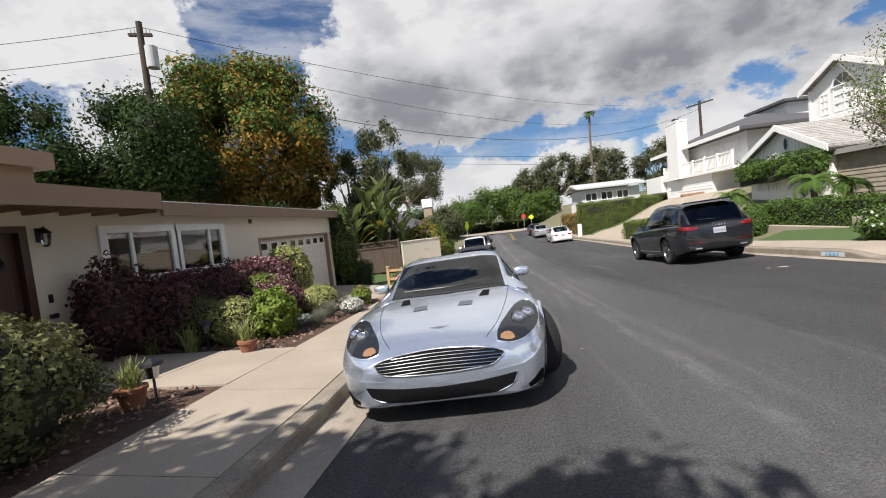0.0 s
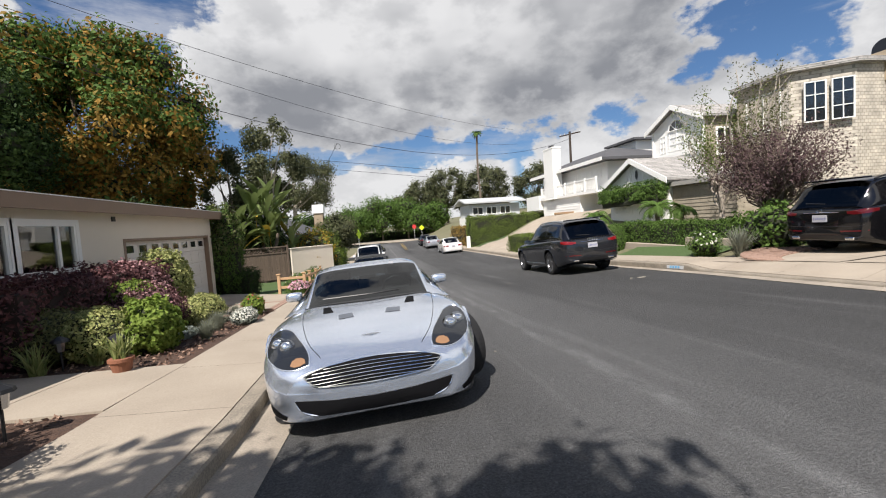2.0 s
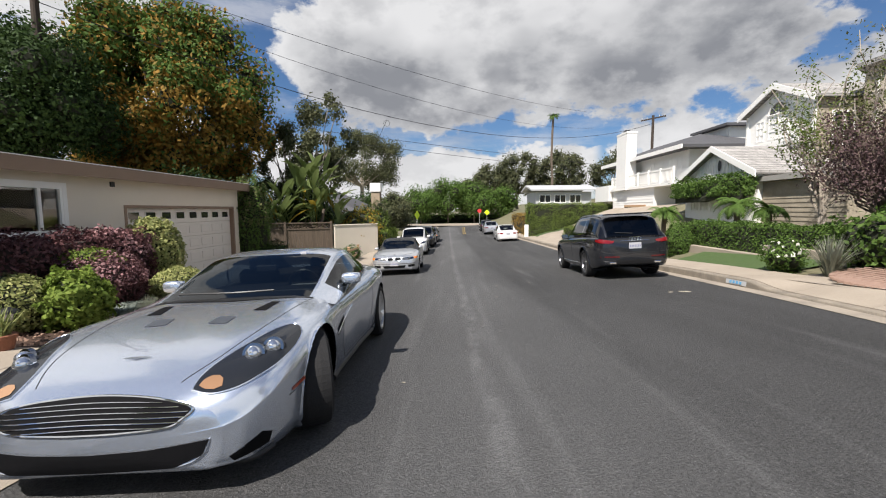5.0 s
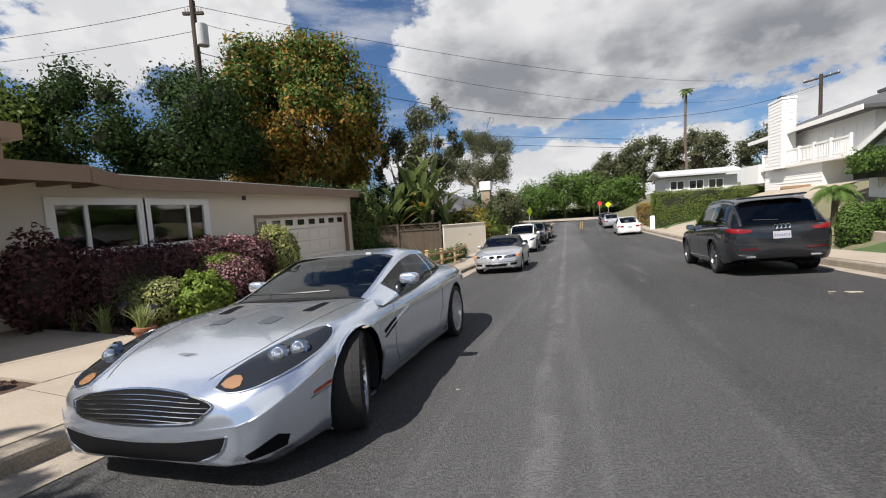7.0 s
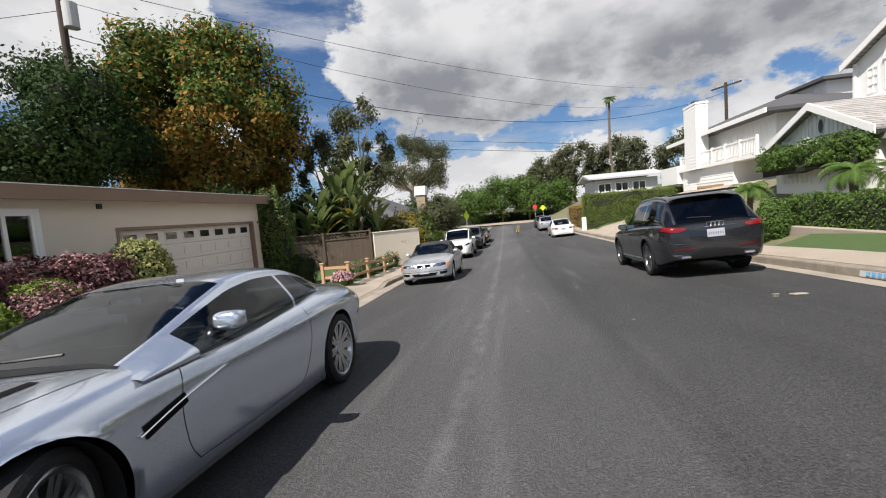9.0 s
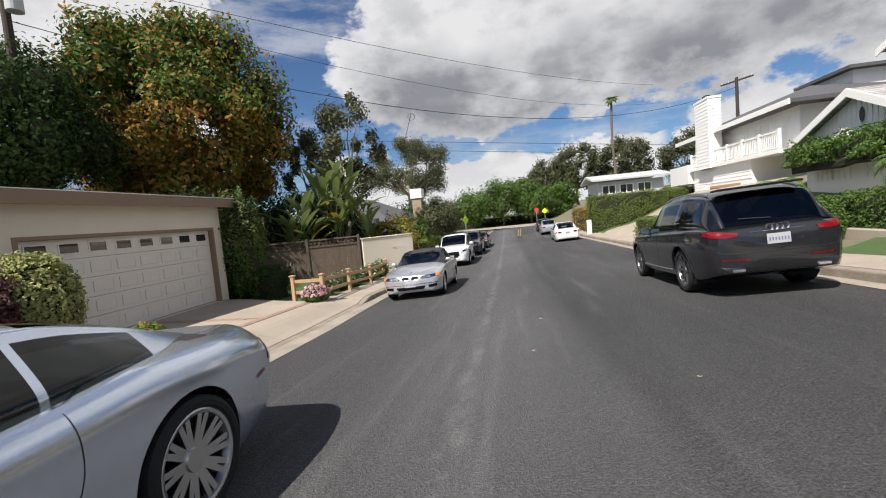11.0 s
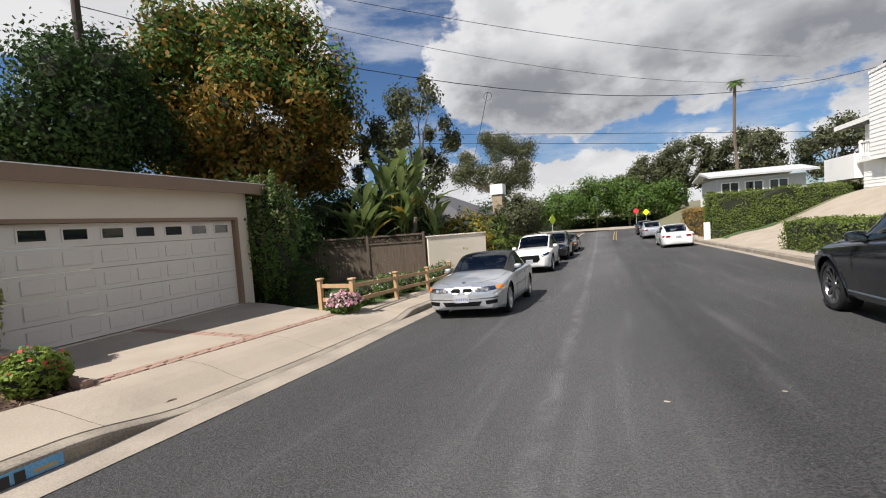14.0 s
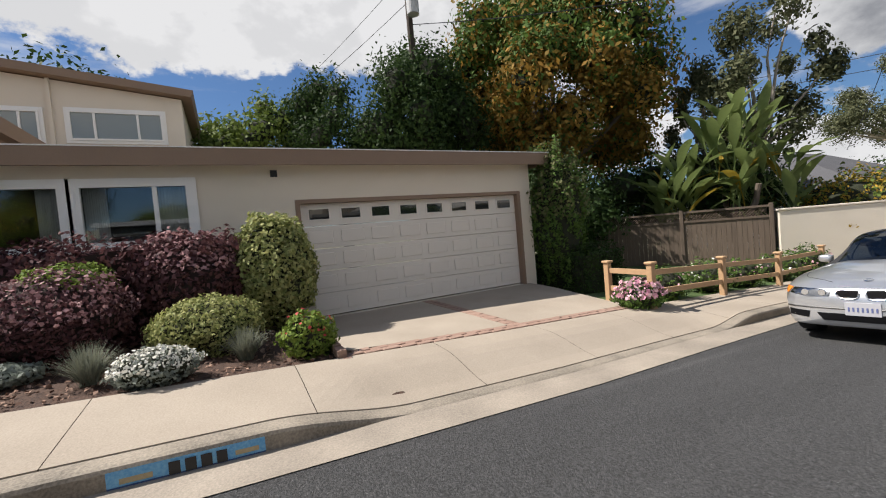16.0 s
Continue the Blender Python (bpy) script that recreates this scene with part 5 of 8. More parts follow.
def blades(name, at, n, length, width, material, label, spread=0.9, seed=1, category="grass clump", droop=0.5, pot=False):
    """A tuft of arching strap leaves."""
    rnd = random.Random(seed)
    h = holder(name, at, label=label, category=category)
    verts, faces = [], []
    z0 = 0.0
    if pot:
        z0 = 0.17
        bm = bmesh.new()
        rod(bm, (0, 0, 0), (0, 0, 0.16), 0.09, 0.125, 18)
        rod(bm, (0, 0, 0.15), (0, 0, 0.185), 0.138, 0.138, 18)
        part("pot", bm, TERRACOTTA, h, "round terracotta flower pot")
    for _ in range(n):
        a = rnd.uniform(0, 2 * math.pi)
        lean = rnd.uniform(0.1, spread)
        ln = length * rnd.uniform(0.6, 1.15)
        side = Vector((-math.sin(a), math.cos(a), 0)) * width
        p = Vector((rnd.uniform(-1, 1) * 0.06, rnd.uniform(-1, 1) * 0.06, z0))
        k = len(verts)
        for i in range(6):
            u = i / 5
            tilt = lean * (0.35 + droop * 1.6 * u)
            if i:
                p = p + Vector((math.cos(a) * math.sin(tilt), math.sin(a) * math.sin(tilt), math.cos(tilt))) * ln / 5
            w = (1 - u ** 2) * 0.5 + 0.02
            verts += [p - side * w, p + side * w]
        faces += [(k + 2 * i, k + 2 * i + 1, k + 2 * i + 3, k + 2 * i + 2) for i in range(5)]
    arrays("blade_tuft", verts, faces, material, h)["kind"] = "stuff"
    return h


def palm(name, at, height, frond, n, label, seed=1, trunk=0.14, category="palm", material=None):
    """A slim trunk with a head of arching feather fronds."""
    rnd = random.Random(seed)
    h = holder(name, at, label=label, category=category)
    bm = bmesh.new()
    limb_path(bm, (0, 0, -0.3), (0, 0, height), trunk * 1.2, trunk, seed, 0.05)
    part("trunk", bm, BARK, h)
    for _ in range(n):
        a, up = rnd.uniform(0, 2 * math.pi), rnd.uniform(0.1, 1.25)
        ln = frond * rnd.uniform(0.8, 1.15)
        verts, faces = [], []
        p, tilt = Vector((0, 0, height)), up
        out = Vector((math.cos(a), math.sin(a), 0))
        side = Vector((-math.sin(a), math.cos(a), 0))
        segs = 12
        for i in range(segs):
            step_ = (out * math.cos(tilt) + Vector((0, 0, 1)) * math.sin(tilt)) * ln / segs
            tilt -= 0.17
            w = 0.26 * frond * math.sin(math.pi * (0.12 + 0.86 * (i + 0.5) / segs))
            for s in (-1, 1):
                k = len(verts)
                tip = p + step_ * 1.2 + side * s * w - Vector((0, 0, w * 0.45))
                verts += [p, p + step_ * 0.55, tip]
                faces.append((k, k + 1, k + 2))
                k = len(verts)
                verts += [p + step_ * 0.5, p + step_ * 1.0, tip + step_ * 0.5]
                faces.append((k, k + 1, k + 2))
            p = p + step_
        arrays("frond", verts, faces, material or LEAF_GREEN, h)
    return h


def bed_z(x, y):
    a = along(LEFT, y) - 1.64
    return walk_z(a, y) - 0.02 + 0.02 * (a - x)


# beside the house
clipped_hedge("purple_hedge", -5.10, -3.95, 2.35, 6.15, bed_z(-4.5, 4.2) - 0.03, 1.04, 16000, 0.075, LEAF_PURPLE, "dark purple-leaved loropetalum hedge under the windows", 3, 0.16, core_mat=CORE_BROWN)
shrub("purple_shrub", (-4.75, 2.15, bed_z(-4.7, 2.1)), (0.45, 0.55, 0.72), 5000, 0.08, LEAF_PURPLE, "tall dark purple shrub beside the front door", 5, CORE_BROWN, ragged=0.25)
shrub("blossoming_shrub", (-4.25, 5.55, bed_z(-4.25, 5.5)), (0.55, 0.75, 0.72), 5500, 0.07, LEAF_PURPLE, "purple-leaved shrub with dusty pink blossom", 6, CORE_BROWN, PETAL_DUSTY, 0.5, 0.06, flower_top=0.3)
shrub("variegated_shrub", (-4.25, 6.62, bed_z(-4.25, 6.6)), (0.58, 0.58, 0.86), 11000, 0.07, LEAF_VARIEGATED, "tall rounded shrub with cream-edged green leaves", 7)
shrub("mounded_shrub", (-3.55, 4.35, bed_z(-3.5, 4.35)), (0.64, 0.70, 0.50), 9500, 0.05, LEAF_PURPLE, "rounded shrub with dusty pink blossom and lime top", 8, CORE_BROWN, PETAL_DUSTY, 0.30, 0.045)
shrub("lime_cap_shrub", (-3.72, 4.42, bed_z(-3.5, 4.35) + 0.50), (0.44, 0.46, 0.29), 3500, 0.05, LEAF_LIME, "lime-green new growth over a mounded shrub", 18)
shrub("clipped_shrub", (-3.15, 5.75, bed_z(-3.1, 5.75)), (0.42, 0.56, 0.33), 8000, 0.045, LEAF_VARIEGATED, "low clipped yellow-green shrub", 9)
shrub("bright_green_shrub", (-2.85, 3.15, bed_z(-2.85, 3.1)), (0.36, 0.38, 0.40), 6500, 0.075, LEAF_LIME, "bright green leafy shrub by the pavement", 10, ragged=0.25)
shrub("pale_green_shrub", (-3.35, 2.85, bed_z(-3.3, 2.85)), (0.42, 0.45, 0.38), 5200, 0.05, LEAF_VARIEGATED, "pale green rounded shrub", 11)
shrub("grey_green_shrub", (-3.95, 2.95, bed_z(-3.95, 2.95)), (0.52, 0.60, 0.40), 7000, 0.045, LEAF_OLIVE, "grey-green mounded shrub in the mulch", 12)
shrub("olive_shrub", (-2.62, -1.25, bed_z(-2.6, -1.2)), (0.66, 0.78, 0.54), 14000, 0.050, LEAF_OLIVE, "rounded olive-green clipped shrub by the pavement", 13, ragged=0.16)
shrub("entry_shrub", (-4.2, -0.5, bed_z(-4.2, -0.5)), (0.55, 0.6, 0.45), 4500, 0.07, LEAF_LIME, "bright green shrub beside the entry path", 14, ragged=0.2)
for i, (x, y_) in enumerate(((-4.3, 2.2), (-3.62, 2.15), (-3.2, 2.5))):
    blades("spider_plant", (x, y_, bed_z(x, y_)), 60, 0.42, 0.022, BLADE, "arching pale striped spider plant in the mulch", 1.1, 20 + i)
blades("potted_spider_plant", (-2.58, 1.95, bed_z(-2.6, 1.95)), 70, 0.34, 0.022, BLADE, "striped spider plant in a terracotta pot", 1.1, 31, "potted plant", pot=True)
blades("potted_spider_plant", (-2.52, -0.03, bed_z(-2.5, 0.0)), 80, 0.30, 0.022, BLADE, "striped spider plant in a terracotta pot", 1.1, 33, "potted plant", pot=True)
for i, (x, y_, r) in enumerate(((-2.35, 3.85, 0.9), (-2.52, 4.82, 1.0), (-2.62, 6.1, 0.95))):
    blades("blue_fescue", (x, y_, bed_z(x, y_)), 800, 0.37 * r, 0.006, BLADE_GREY, "blue-grey tuft of fescue grass in mulch", 1.25, 40 + i, droop=0.45)
shrub("white_alyssum", (-2.2, 5.36, bed_z(-2.2, 5.4)), (0.24, 0.34, 0.17), 2200, 0.04, LEAF_GREY, "low mound of white alyssum flowers", 50, None, PETAL_WHITE, 0.65, 0.032, category="flowers")
shrub("red_flowered_shrub", (-2.42, 6.72, bed_z(-2.4, 6.7)), (0.24, 0.28, 0.24), 2200, 0.055, LEAF_LIME, "small green shrub with red flowers", 52, None, leafy("red_petal", (0.45, 0.03, 0.04), (0.55, 0.1, 0.1)), 0.06, 0.045, ragged=0.2)
shrub("ground_cover", (-2.85, 4.1, bed_z(-2.8, 4.1)), (0.22, 0.32, 0.10), 1800, 0.05, LEAF_GREY, "silvery low ground cover plant", 53)
# bark chips
rng = np.random.default_rng(4)
xs, ys_ = rng.uniform(-5.1, -2.1, 5200), rng.uniform(-3, 7.0, 5200)
keep_ = np.array([x < along(LEFT, yv) - 1.68 and not 0.4 < yv < 2.1 for x, yv in zip(xs, ys_)])
pts = np.array([(x, yv, bed_z(x, yv) + 0.02) for x, yv in zip(xs[keep_], ys_[keep_])])
BARK_CHIP = leafy("bark_chip", (0.085, 0.042, 0.03), (0.30, 0.20, 0.15), sub=0.0, rough=0.9)
tagged(leaf_mesh("bark_chips", pts, np.tile((0, 0, 1.0), (len(pts), 1)), 0.055, BARK_CHIP, None, 5, 1.7), "reddish brown bark chips strewn over the bed", "mulch", kind="stuff")

# beyond the driveway
clipped_hedge("juniper_hedge", -5.9, -4.15, 12.75, 13.9, -0.75, 0.18, 9000, 0.06, LEAF_DARK, "dark green clipped juniper beside the driveway", 60, 0.14)
shrub("wall_creeper", (-5.05, 12.95, -0.6), (0.62, 0.60, 1.70), 11000, 0.075, LEAF_GREEN, "dark green creeper climbing at the garage corner", 61, None, LEAF_OLIVE, 0.3, 0.08, ragged=0.25)
shrub("pink_geranium", (-2.35, 12.05, walk_z(-2.1, 12) - 0.02), (0.34, 0.40, 0.26), 2200, 0.06, LEAF_GREEN, "pink and white geraniums at the fence corner", 62, None, PETAL_PINK, 0.45, 0.075, category="flowers", ragged=0.2)
for i, (x, y_, r) in enumerate(((-2.75, 13.3, 0.36), (-2.85, 14.9, 0.42), (-2.9, 16.2, 0.40), (-2.9, 17.8, 0.42), (-2.85, 19.2, 0.45))):
    shrub("rose_bush", (x, y_, walk_z(-2.4, y_) - 0.03), (r, r * 1.25, r * 0.85), 1900, 0.06, LEAF_GREEN, "leafy rose bush with pale flowers inside the rail fence", 70 + i, None, PETAL_WHITE if i % 2 else PETAL_PINK, 0.05, 0.06, ragged=0.3)

# trees behind the house
tree("orange_tree", (-13.2, 20.6, -1.0), 13.7, (5.3, 5.3, 5.6), 8.2, 90000, 0.25, LEAF_ORANGE, "great tree turning orange and gold above the roof", seed=3, lobes=75, spread=0.80, lobe=0.22, trunk=0.4, second=LEAF_GREEN, second_share=0.42)
tree("dark_tree", (-14.2, 13.6, -1.2), 10.9, (3.1, 3.1, 4.2), 6.2, 52000, 0.17, LEAF_DARK, "dark green evergreen tree behind the garage", seed=4, lobes=46, spread=0.76, lobe=0.27, trunk=0.3)
tree("dark_tree", (-16.0, 10.9, -0.9), 10.2, (2.9, 2.9, 3.9), 5.6, 36000, 0.17, LEAF_DARK, "dark green evergreen tree behind the garage", seed=5, lobes=42, spread=0.76, lobe=0.27, trunk=0.3)
tree("green_tree", (-18.5, 7.6, -0.6), 8, (3.2, 3.0, 3.4), 5.0, 16000, 0.22, LEAF_HEDGE, "fresh green tree behind the upper storey", seed=6, lobes=36, spread=0.76, lobe=0.27)
tree("dark_tree", (-19, 1.5, -0.3), 9, (3.5, 3.2, 3.6), 5.6, 16000, 0.24, LEAF_DARK, "dark green evergreen tree behind the house", seed=61, lobes=20)
tree("under_tree", (-8.9, 16.8, -0.9), 6, (3.0, 2.3, 2.3), 2.6, 15000, 0.18, LEAF_DARK, "dark green understorey trees along the fence", seed=7, lobes=18)
tree("under_tree", (-10.3, 22.3, -1.0), 6, (2.8, 2.1, 2.3), 2.4, 11000, 0.17, LEAF_DARK, "dark green understorey trees along the fence", seed=72, lobes=20)
tree("under_tree", (-6.8, 23.7, -1.0), 6, (2.7, 1.5, 2.0), 2.2, 9000, 0.17, LEAF_DARK, "dark green understorey trees along the fence", seed=71, lobes=20)
tree("eucalyptus", (-6.3, 25.0, -1.2), 12, (2.4, 2.1, 3.5), 6.8, 9500, 0.20, LEAF_EUC, "tall thin eucalyptus with pale leaning trunk", seed=8, lobes=34, spread=0.85, lobe=0.19, trunk=0.16, bark=PALE_BARK, core=False)
tree("eucalyptus", (-8.7, 26.1, -1.2), 11, (2.1, 1.9, 3.0), 5.8, 8000, 0.19, LEAF_EUC, "tall thin eucalyptus with pale leaning trunk", seed=9, lobes=30, spread=0.85, lobe=0.19, trunk=0.16, bark=PALE_BARK, core=False)


def banana_clump(at, leaves_n, seed, height, label):
    rnd = random.Random(seed)
    h = holder("bird_of_paradise", at, label=label, category="plant")
    for k in range(3):
        bm = bmesh.new()
        limb_path(bm, (rnd.uniform(-0.4, 0.4), rnd.uniform(-0.4, 0.4), -0.3), (rnd.uniform(-0.7, 0.7), rnd.uniform(-0.7, 0.7), height * 0.5), 0.13, 0.09, seed + k)
        part("stem", bm, BARK, h)
    for k in range(leaves_n):
        a, up = rnd.uniform(0, 2 * math.pi), rnd.uniform(1.1, 1.6)
        out, side = Vector((math.cos(a), math.sin(a), 0)), Vector((-math.sin(a), math.cos(a), 0))
        p = Vector((rnd.uniform(-0.6, 0.6), rnd.uniform(-0.6, 0.6), height * rnd.uniform(0.22, 0.78)))
        ln, tilt, bend = rnd.uniform(1.7, 2.6), up, rnd.uniform(0.05, 0.16)
        verts, faces = [], []
        for i in range(11):
            u = i / 10
            if i:
                p = p + (out * math.cos(tilt) + Vector((0, 0, 1)) * math.sin(tilt)) * ln / 10
                tilt -= bend
            w = 0.02 if u < 0.38 else 0.17 * math.sin(math.pi * min(1, (u - 0.36) / 0.66)) ** 0.7 + 0.01
            lift = Vector((0, 0, 0.35 * w))
            verts += [p - side * w + lift, p, p + side * w + lift]
        for i in range(10):
            b_ = 3 * i
            faces += [(b_, b_ + 1, b_ + 4, b_ + 3), (b_ + 1, b_ + 2, b_ + 5, b_ + 4)]
        arrays("leaf", verts, faces, LEAF_YELLOW if rnd.random() < 0.05 else BANANA, h, smooth=True)
    return h


banana_clump((-7.6, 21.2, -1.2), 46, 2, 3.6, "giant bird-of-paradise with broad leaves behind the fence")
banana_clump((-5.9, 22.3, -1.2), 60, 3, 5.6, "tall bird-of-paradise with broad leaves behind the fence")
banana_clump((-5.2, 23.3, -1.2), 34, 4, 3.9, "tall bird-of-paradise with broad leaves behind the fence")
shrub("yellow_shrub", (-3.8, 24.6, -0.5), (1.35, 1.1, 1.1), 6500, 0.11, LEAF_YELLOW, "golden yellow flowering shrub over the white wall", 80, None, LEAF_HEDGE, 0.4, 0.11, ragged=0.45)
shrub("green_shrub", (-3.7, 28.6, -1.3), (1.6, 2.0, 1.6), 8000, 0.13, LEAF_HEDGE, "loose green shrub beside the far chimney", 81, ragged=0.3)
clipped_hedge("low_hedge", -3.2, -2.1, 25.2, 32, -1.4, 0.0, 7000, 0.10, LEAF_LIME, "clipped green hedge along the far pavement", 82, 0.2)
tree("street_tree", (-3.2, 37.4, -1.6), 6, (2.2, 2.3, 2.1), 2.9, 8000, 0.21, LEAF_EUC, "grey-green tree beside the pavement", seed=10, lobes=16)
tree("street_tree", (-8.4, 49.2, -1.9), 8, (3.4, 3.4, 2.7), 3.5, 8000, 0.29, LEAF_DARK, "dark green tree behind the far houses", seed=11, lobes=16)
# at the far end of the street
tree("tall_eucalyptus", (-11.6, 63.2, -2.0), 18.6, (6.9, 5.2, 5.2), 11.2, 30000, 0.26, LEAF_EUC, "large grey-green eucalyptus beyond the houses", seed=12, lobes=48, spread=0.82, lobe=0.21, trunk=0.4, bark=PALE_BARK, core=False)
for i, (x, y_, r, top) in enumerate(((-9.2, 83, 4.0, 5.6), (-3.9, 85, 4.6, 7.8), (1.8, 87, 5.0, 9.4), (7.5, 88, 4.8, 8.8), (-15, 85, 4.3, 5.6), (13, 88, 4.4, 7.6))):
    tree("dense_tree", (x, y_, -1.2), top, (r, r * 0.9, top * 0.48), top * 0.55, 9000, 0.42, LEAF_GREEN, "dense dark green tree across the junction", seed=20 + i, lobes=20)
for i, (x, y_, r, top) in enumerate(((6.4, 100, 3.0, 9.5), (13.0, 105, 4.8, 14.0), (19.6, 106, 6.6, 17.3), (29.8, 103, 6.8, 17.3), (40.4, 95, 6.6, 15.8))):
    tree("tall_eucalyptus", (x, y_, -0.5), top, (r, r, top * 0.36), top * 0.62, 9000, 0.55, LEAF_EUC, "tall dark grey-green eucalyptus beyond the houses", seed=30 + i, lobes=44, spread=0.80, lobe=0.26, trunk=0.45)
palm("fan_palm", (23.4, 84.4, -0.6), 21.0, 1.5, 30, "very tall slim palm far beyond the houses", 3, 0.22)
palm("fan_palm", (-27, 2.2, 0.0), 9.3, 1.4, 26, "palm head showing above the upper roof", 5, 0.2)
clipped_hedge("far_hedge", -36, 30, 91, 93, -1.8, 0.4, 9000, 0.4, LEAF_DARK, "long dark hedge across the junction", 84, 0.3)

# across the street
clipped_hedge("tall_hedge", 9.6, 17.4, 36.0, 37.5, -1.15, 1.97, 30000, 0.10, LEAF_HEDGE, "tall thick clipped green hedge on the opposite side", 90, 0.16)
clipped_hedge("brown_hedge", 9.7, 11.3, 37.6, 47, -1.2, 0.95, 7000, 0.14, leafy("rust_leaf", (0.20, 0.13, 0.03), (0.28, 0.18, 0.05)), "rust-tinged hedge further along the pavement", 91, 0.2)
clipped_hedge("low_front_hedge", 9.55, 11.3, 20.2, 24.2, -0.85, 0.40, 9000, 0.08, LEAF_HEDGE, "low clipped hedge at the edge of the sloping driveway", 96, 0.10)
clipped_hedge("low_front_hedge", 9.85, 10.6, 15.6, 19.4, -0.8, 0.55, 6000, 0.08, LEAF_HEDGE, "low clipped hedge beside the driveway", 92, 0.12)
clipped_hedge("garden_hedge", 11.08, 12.1, 5.9, 13.3, -0.3, 1.0, 22000, 0.075, LEAF_GREEN, "clipped dark green hedge above the garden wall", 93, 0.10)
shrub("hedge_end", (10.7, 12.9, -0.35), (0.42, 0.5, 0.72), 4200, 0.075, LEAF_GREEN, "rounded dark green hedge end beside the lawn", 94)
clipped_hedge("roof_vine", 14.25, 14.75, 14.9, 20.1, 2.05, 2.80, 9000, 0.11, LEAF_GREEN, "climbing vine draped over the garage doors", 95, 0.28)
palm("pygmy_palm", (12.6, 17.7, 0.1), 1.25, 1.1, 22, "small feathery palm before the white garage", 7, 0.10)
palm("pygmy_palm", (13.1, 13.4, 0.2), 1.45, 1.0, 22, "small feathery palm before the white garage", 8, 0.10)
palm("pygmy_palm", (13.5, 12.4, 0.3), 1.2, 0.9, 20, "small feathery palm before the white garage", 9, 0.10)
blades("flax_clump", (9.75, 5.75, T(9.75, 5.75)), 300, 0.80, 0.022, BLADE_GREY, "large arching clump of grey-green strap leaves", 1.0, 51, "shrub")
shrub("rose_bush", (9.85, 7.0, T(9.85, 7.0)), (0.36, 0.38, 0.40), 2200, 0.065, LEAF_GREEN, "leafy rose bush with white flowers on the lawn", 96, None, PETAL_WHITE, 0.03, 0.09, ragged=0.3)
shrub("plumeria", (11.0, 6.0, T(11, 6.0)), (0.6, 0.8, 0.62), 2200, 0.12, LEAF_GREEN, "loose shrub with pale bare branches", 97, ragged=0.4)
# twiggy plum tree and slender birch
for nm, base, n_limb, hgt, wid, leafn, lsize, lm, bark_, lab, sd in (("plum_tree", (12.3, 7.2, 0.2), 90, 3.75, 1.7, 17000, 0.065, LEAF_PLUM, BARK, "twiggy purple-leaved plum tree beside the parked cars", 3), ("birch", (13.0, 9.8, 0.2), 26, 5.5, 1.35, 3800, 0.08, LEAF_HEDGE, PALE_BARK, "slender half-bare birch with light green leaves", 4), ("birch", (13.3, 8.4, 0.2), 20, 6.0, 1.1, 2600, 0.08, LEAF_OLIVE, PALE_BARK, "slender half-bare birch with light green leaves", 8)):
    rnd = random.Random(sd)
    h = holder(nm, base, label=lab, category="tree")
    bm = bmesh.new()
    limb_path(bm, (0, 0, -0.2), (0.1, 0, hgt * 0.35), 0.12, 0.09, sd)
    part("trunk", bm, bark_, h)
    tips = []
    for i in range(n_limb):
        a, rr = rnd.uniform(0, 2 * math.pi), wid * math.sqrt(rnd.uniform(0.05, 1))
        tip = Vector((rr * math.cos(a), rr * math.sin(a), hgt * rnd.uniform(0.62, 1.02) - 0.25 * rr))
        bm = bmesh.new()
        limb_path(bm, (0.1 * rnd.random(), 0, hgt * rnd.uniform(0.2, 0.35)), tip, 0.035, 0.008, sd + i, 0.5, 6)
        part("branch", bm, bark_, h)["kind"] = "stuff"
        tips.append(tip)
    rg_ = np.random.default_rng(sd)
    k = rg_.integers(0, len(tips), leafn)
    u = rg_.uniform(0.45, 1.05, (leafn, 1))
    pts = np.array([tuple(t) for t in tips])[k] * u + np.array((0, 0, hgt * 0.3)) * (1 - u) + rg_.normal(0, 0.14, (leafn, 3))
    leaf_mesh("leaves", pts, rg_.normal(0, 1, (leafn, 3)), lsize, lm, h, sd)["kind"] = "stuff"
tree("yellow_green_tree", (12.4, -2.2, 0.5), 4, (1.7, 1.5, 1.5), 2.0, 30000, 0.08, LEAF_LIME, "yellow-green bushy tree beside the grey garage", seed=40, lobes=22, trunk=0.12, second=LEAF_YELLOW, second_share=0.18)
tree("dark_tree", (17.6, -2.2, 0.7), 10, (2.9, 2.6, 3.4), 4.9, 34000, 0.13, LEAF_DARK, "dark tree with purplish foliage beyond the garage", seed=41, lobes=22, second=LEAF_PURPLE, second_share=0.5)
shrub("daisy_bush", (9.55, -2.35, T(9.55, -2.35)), (0.65, 0.85, 0.58), 6000, 0.07, LEAF_GREEN, "marguerite bush full of white daisies", 98, None, PETAL_WHITE, 0.05, 0.12, ragged=0.3, flower_top=-0.2)
shrub("low_succulent", (8.95, -0.62, T(8.95, -0.62) + 0.02), (0.24, 0.28, 0.20), 1800, 0.06, LEAF_GREY, "low grey-green plant at the driveway edge", 99, ragged=0.25)
shrub("russet_shrub", (9.45, -1.0, T(9.45, -1.0)), (0.32, 0.36, 0.34), 2600, 0.07, LEAF_PURPLE, "low russet and green shrub beside the garage", 100, CORE_BROWN, LEAF_GREEN, 0.4, ragged=0.3)
shrub("trailing_plant", (9.0, -4.2, T(9.0, -4.2)), (0.5, 0.9, 0.22), 2600, 0.05, LEAF_OLIVE, "grey trailing plant over the wall stones", 101, ragged=0.3)
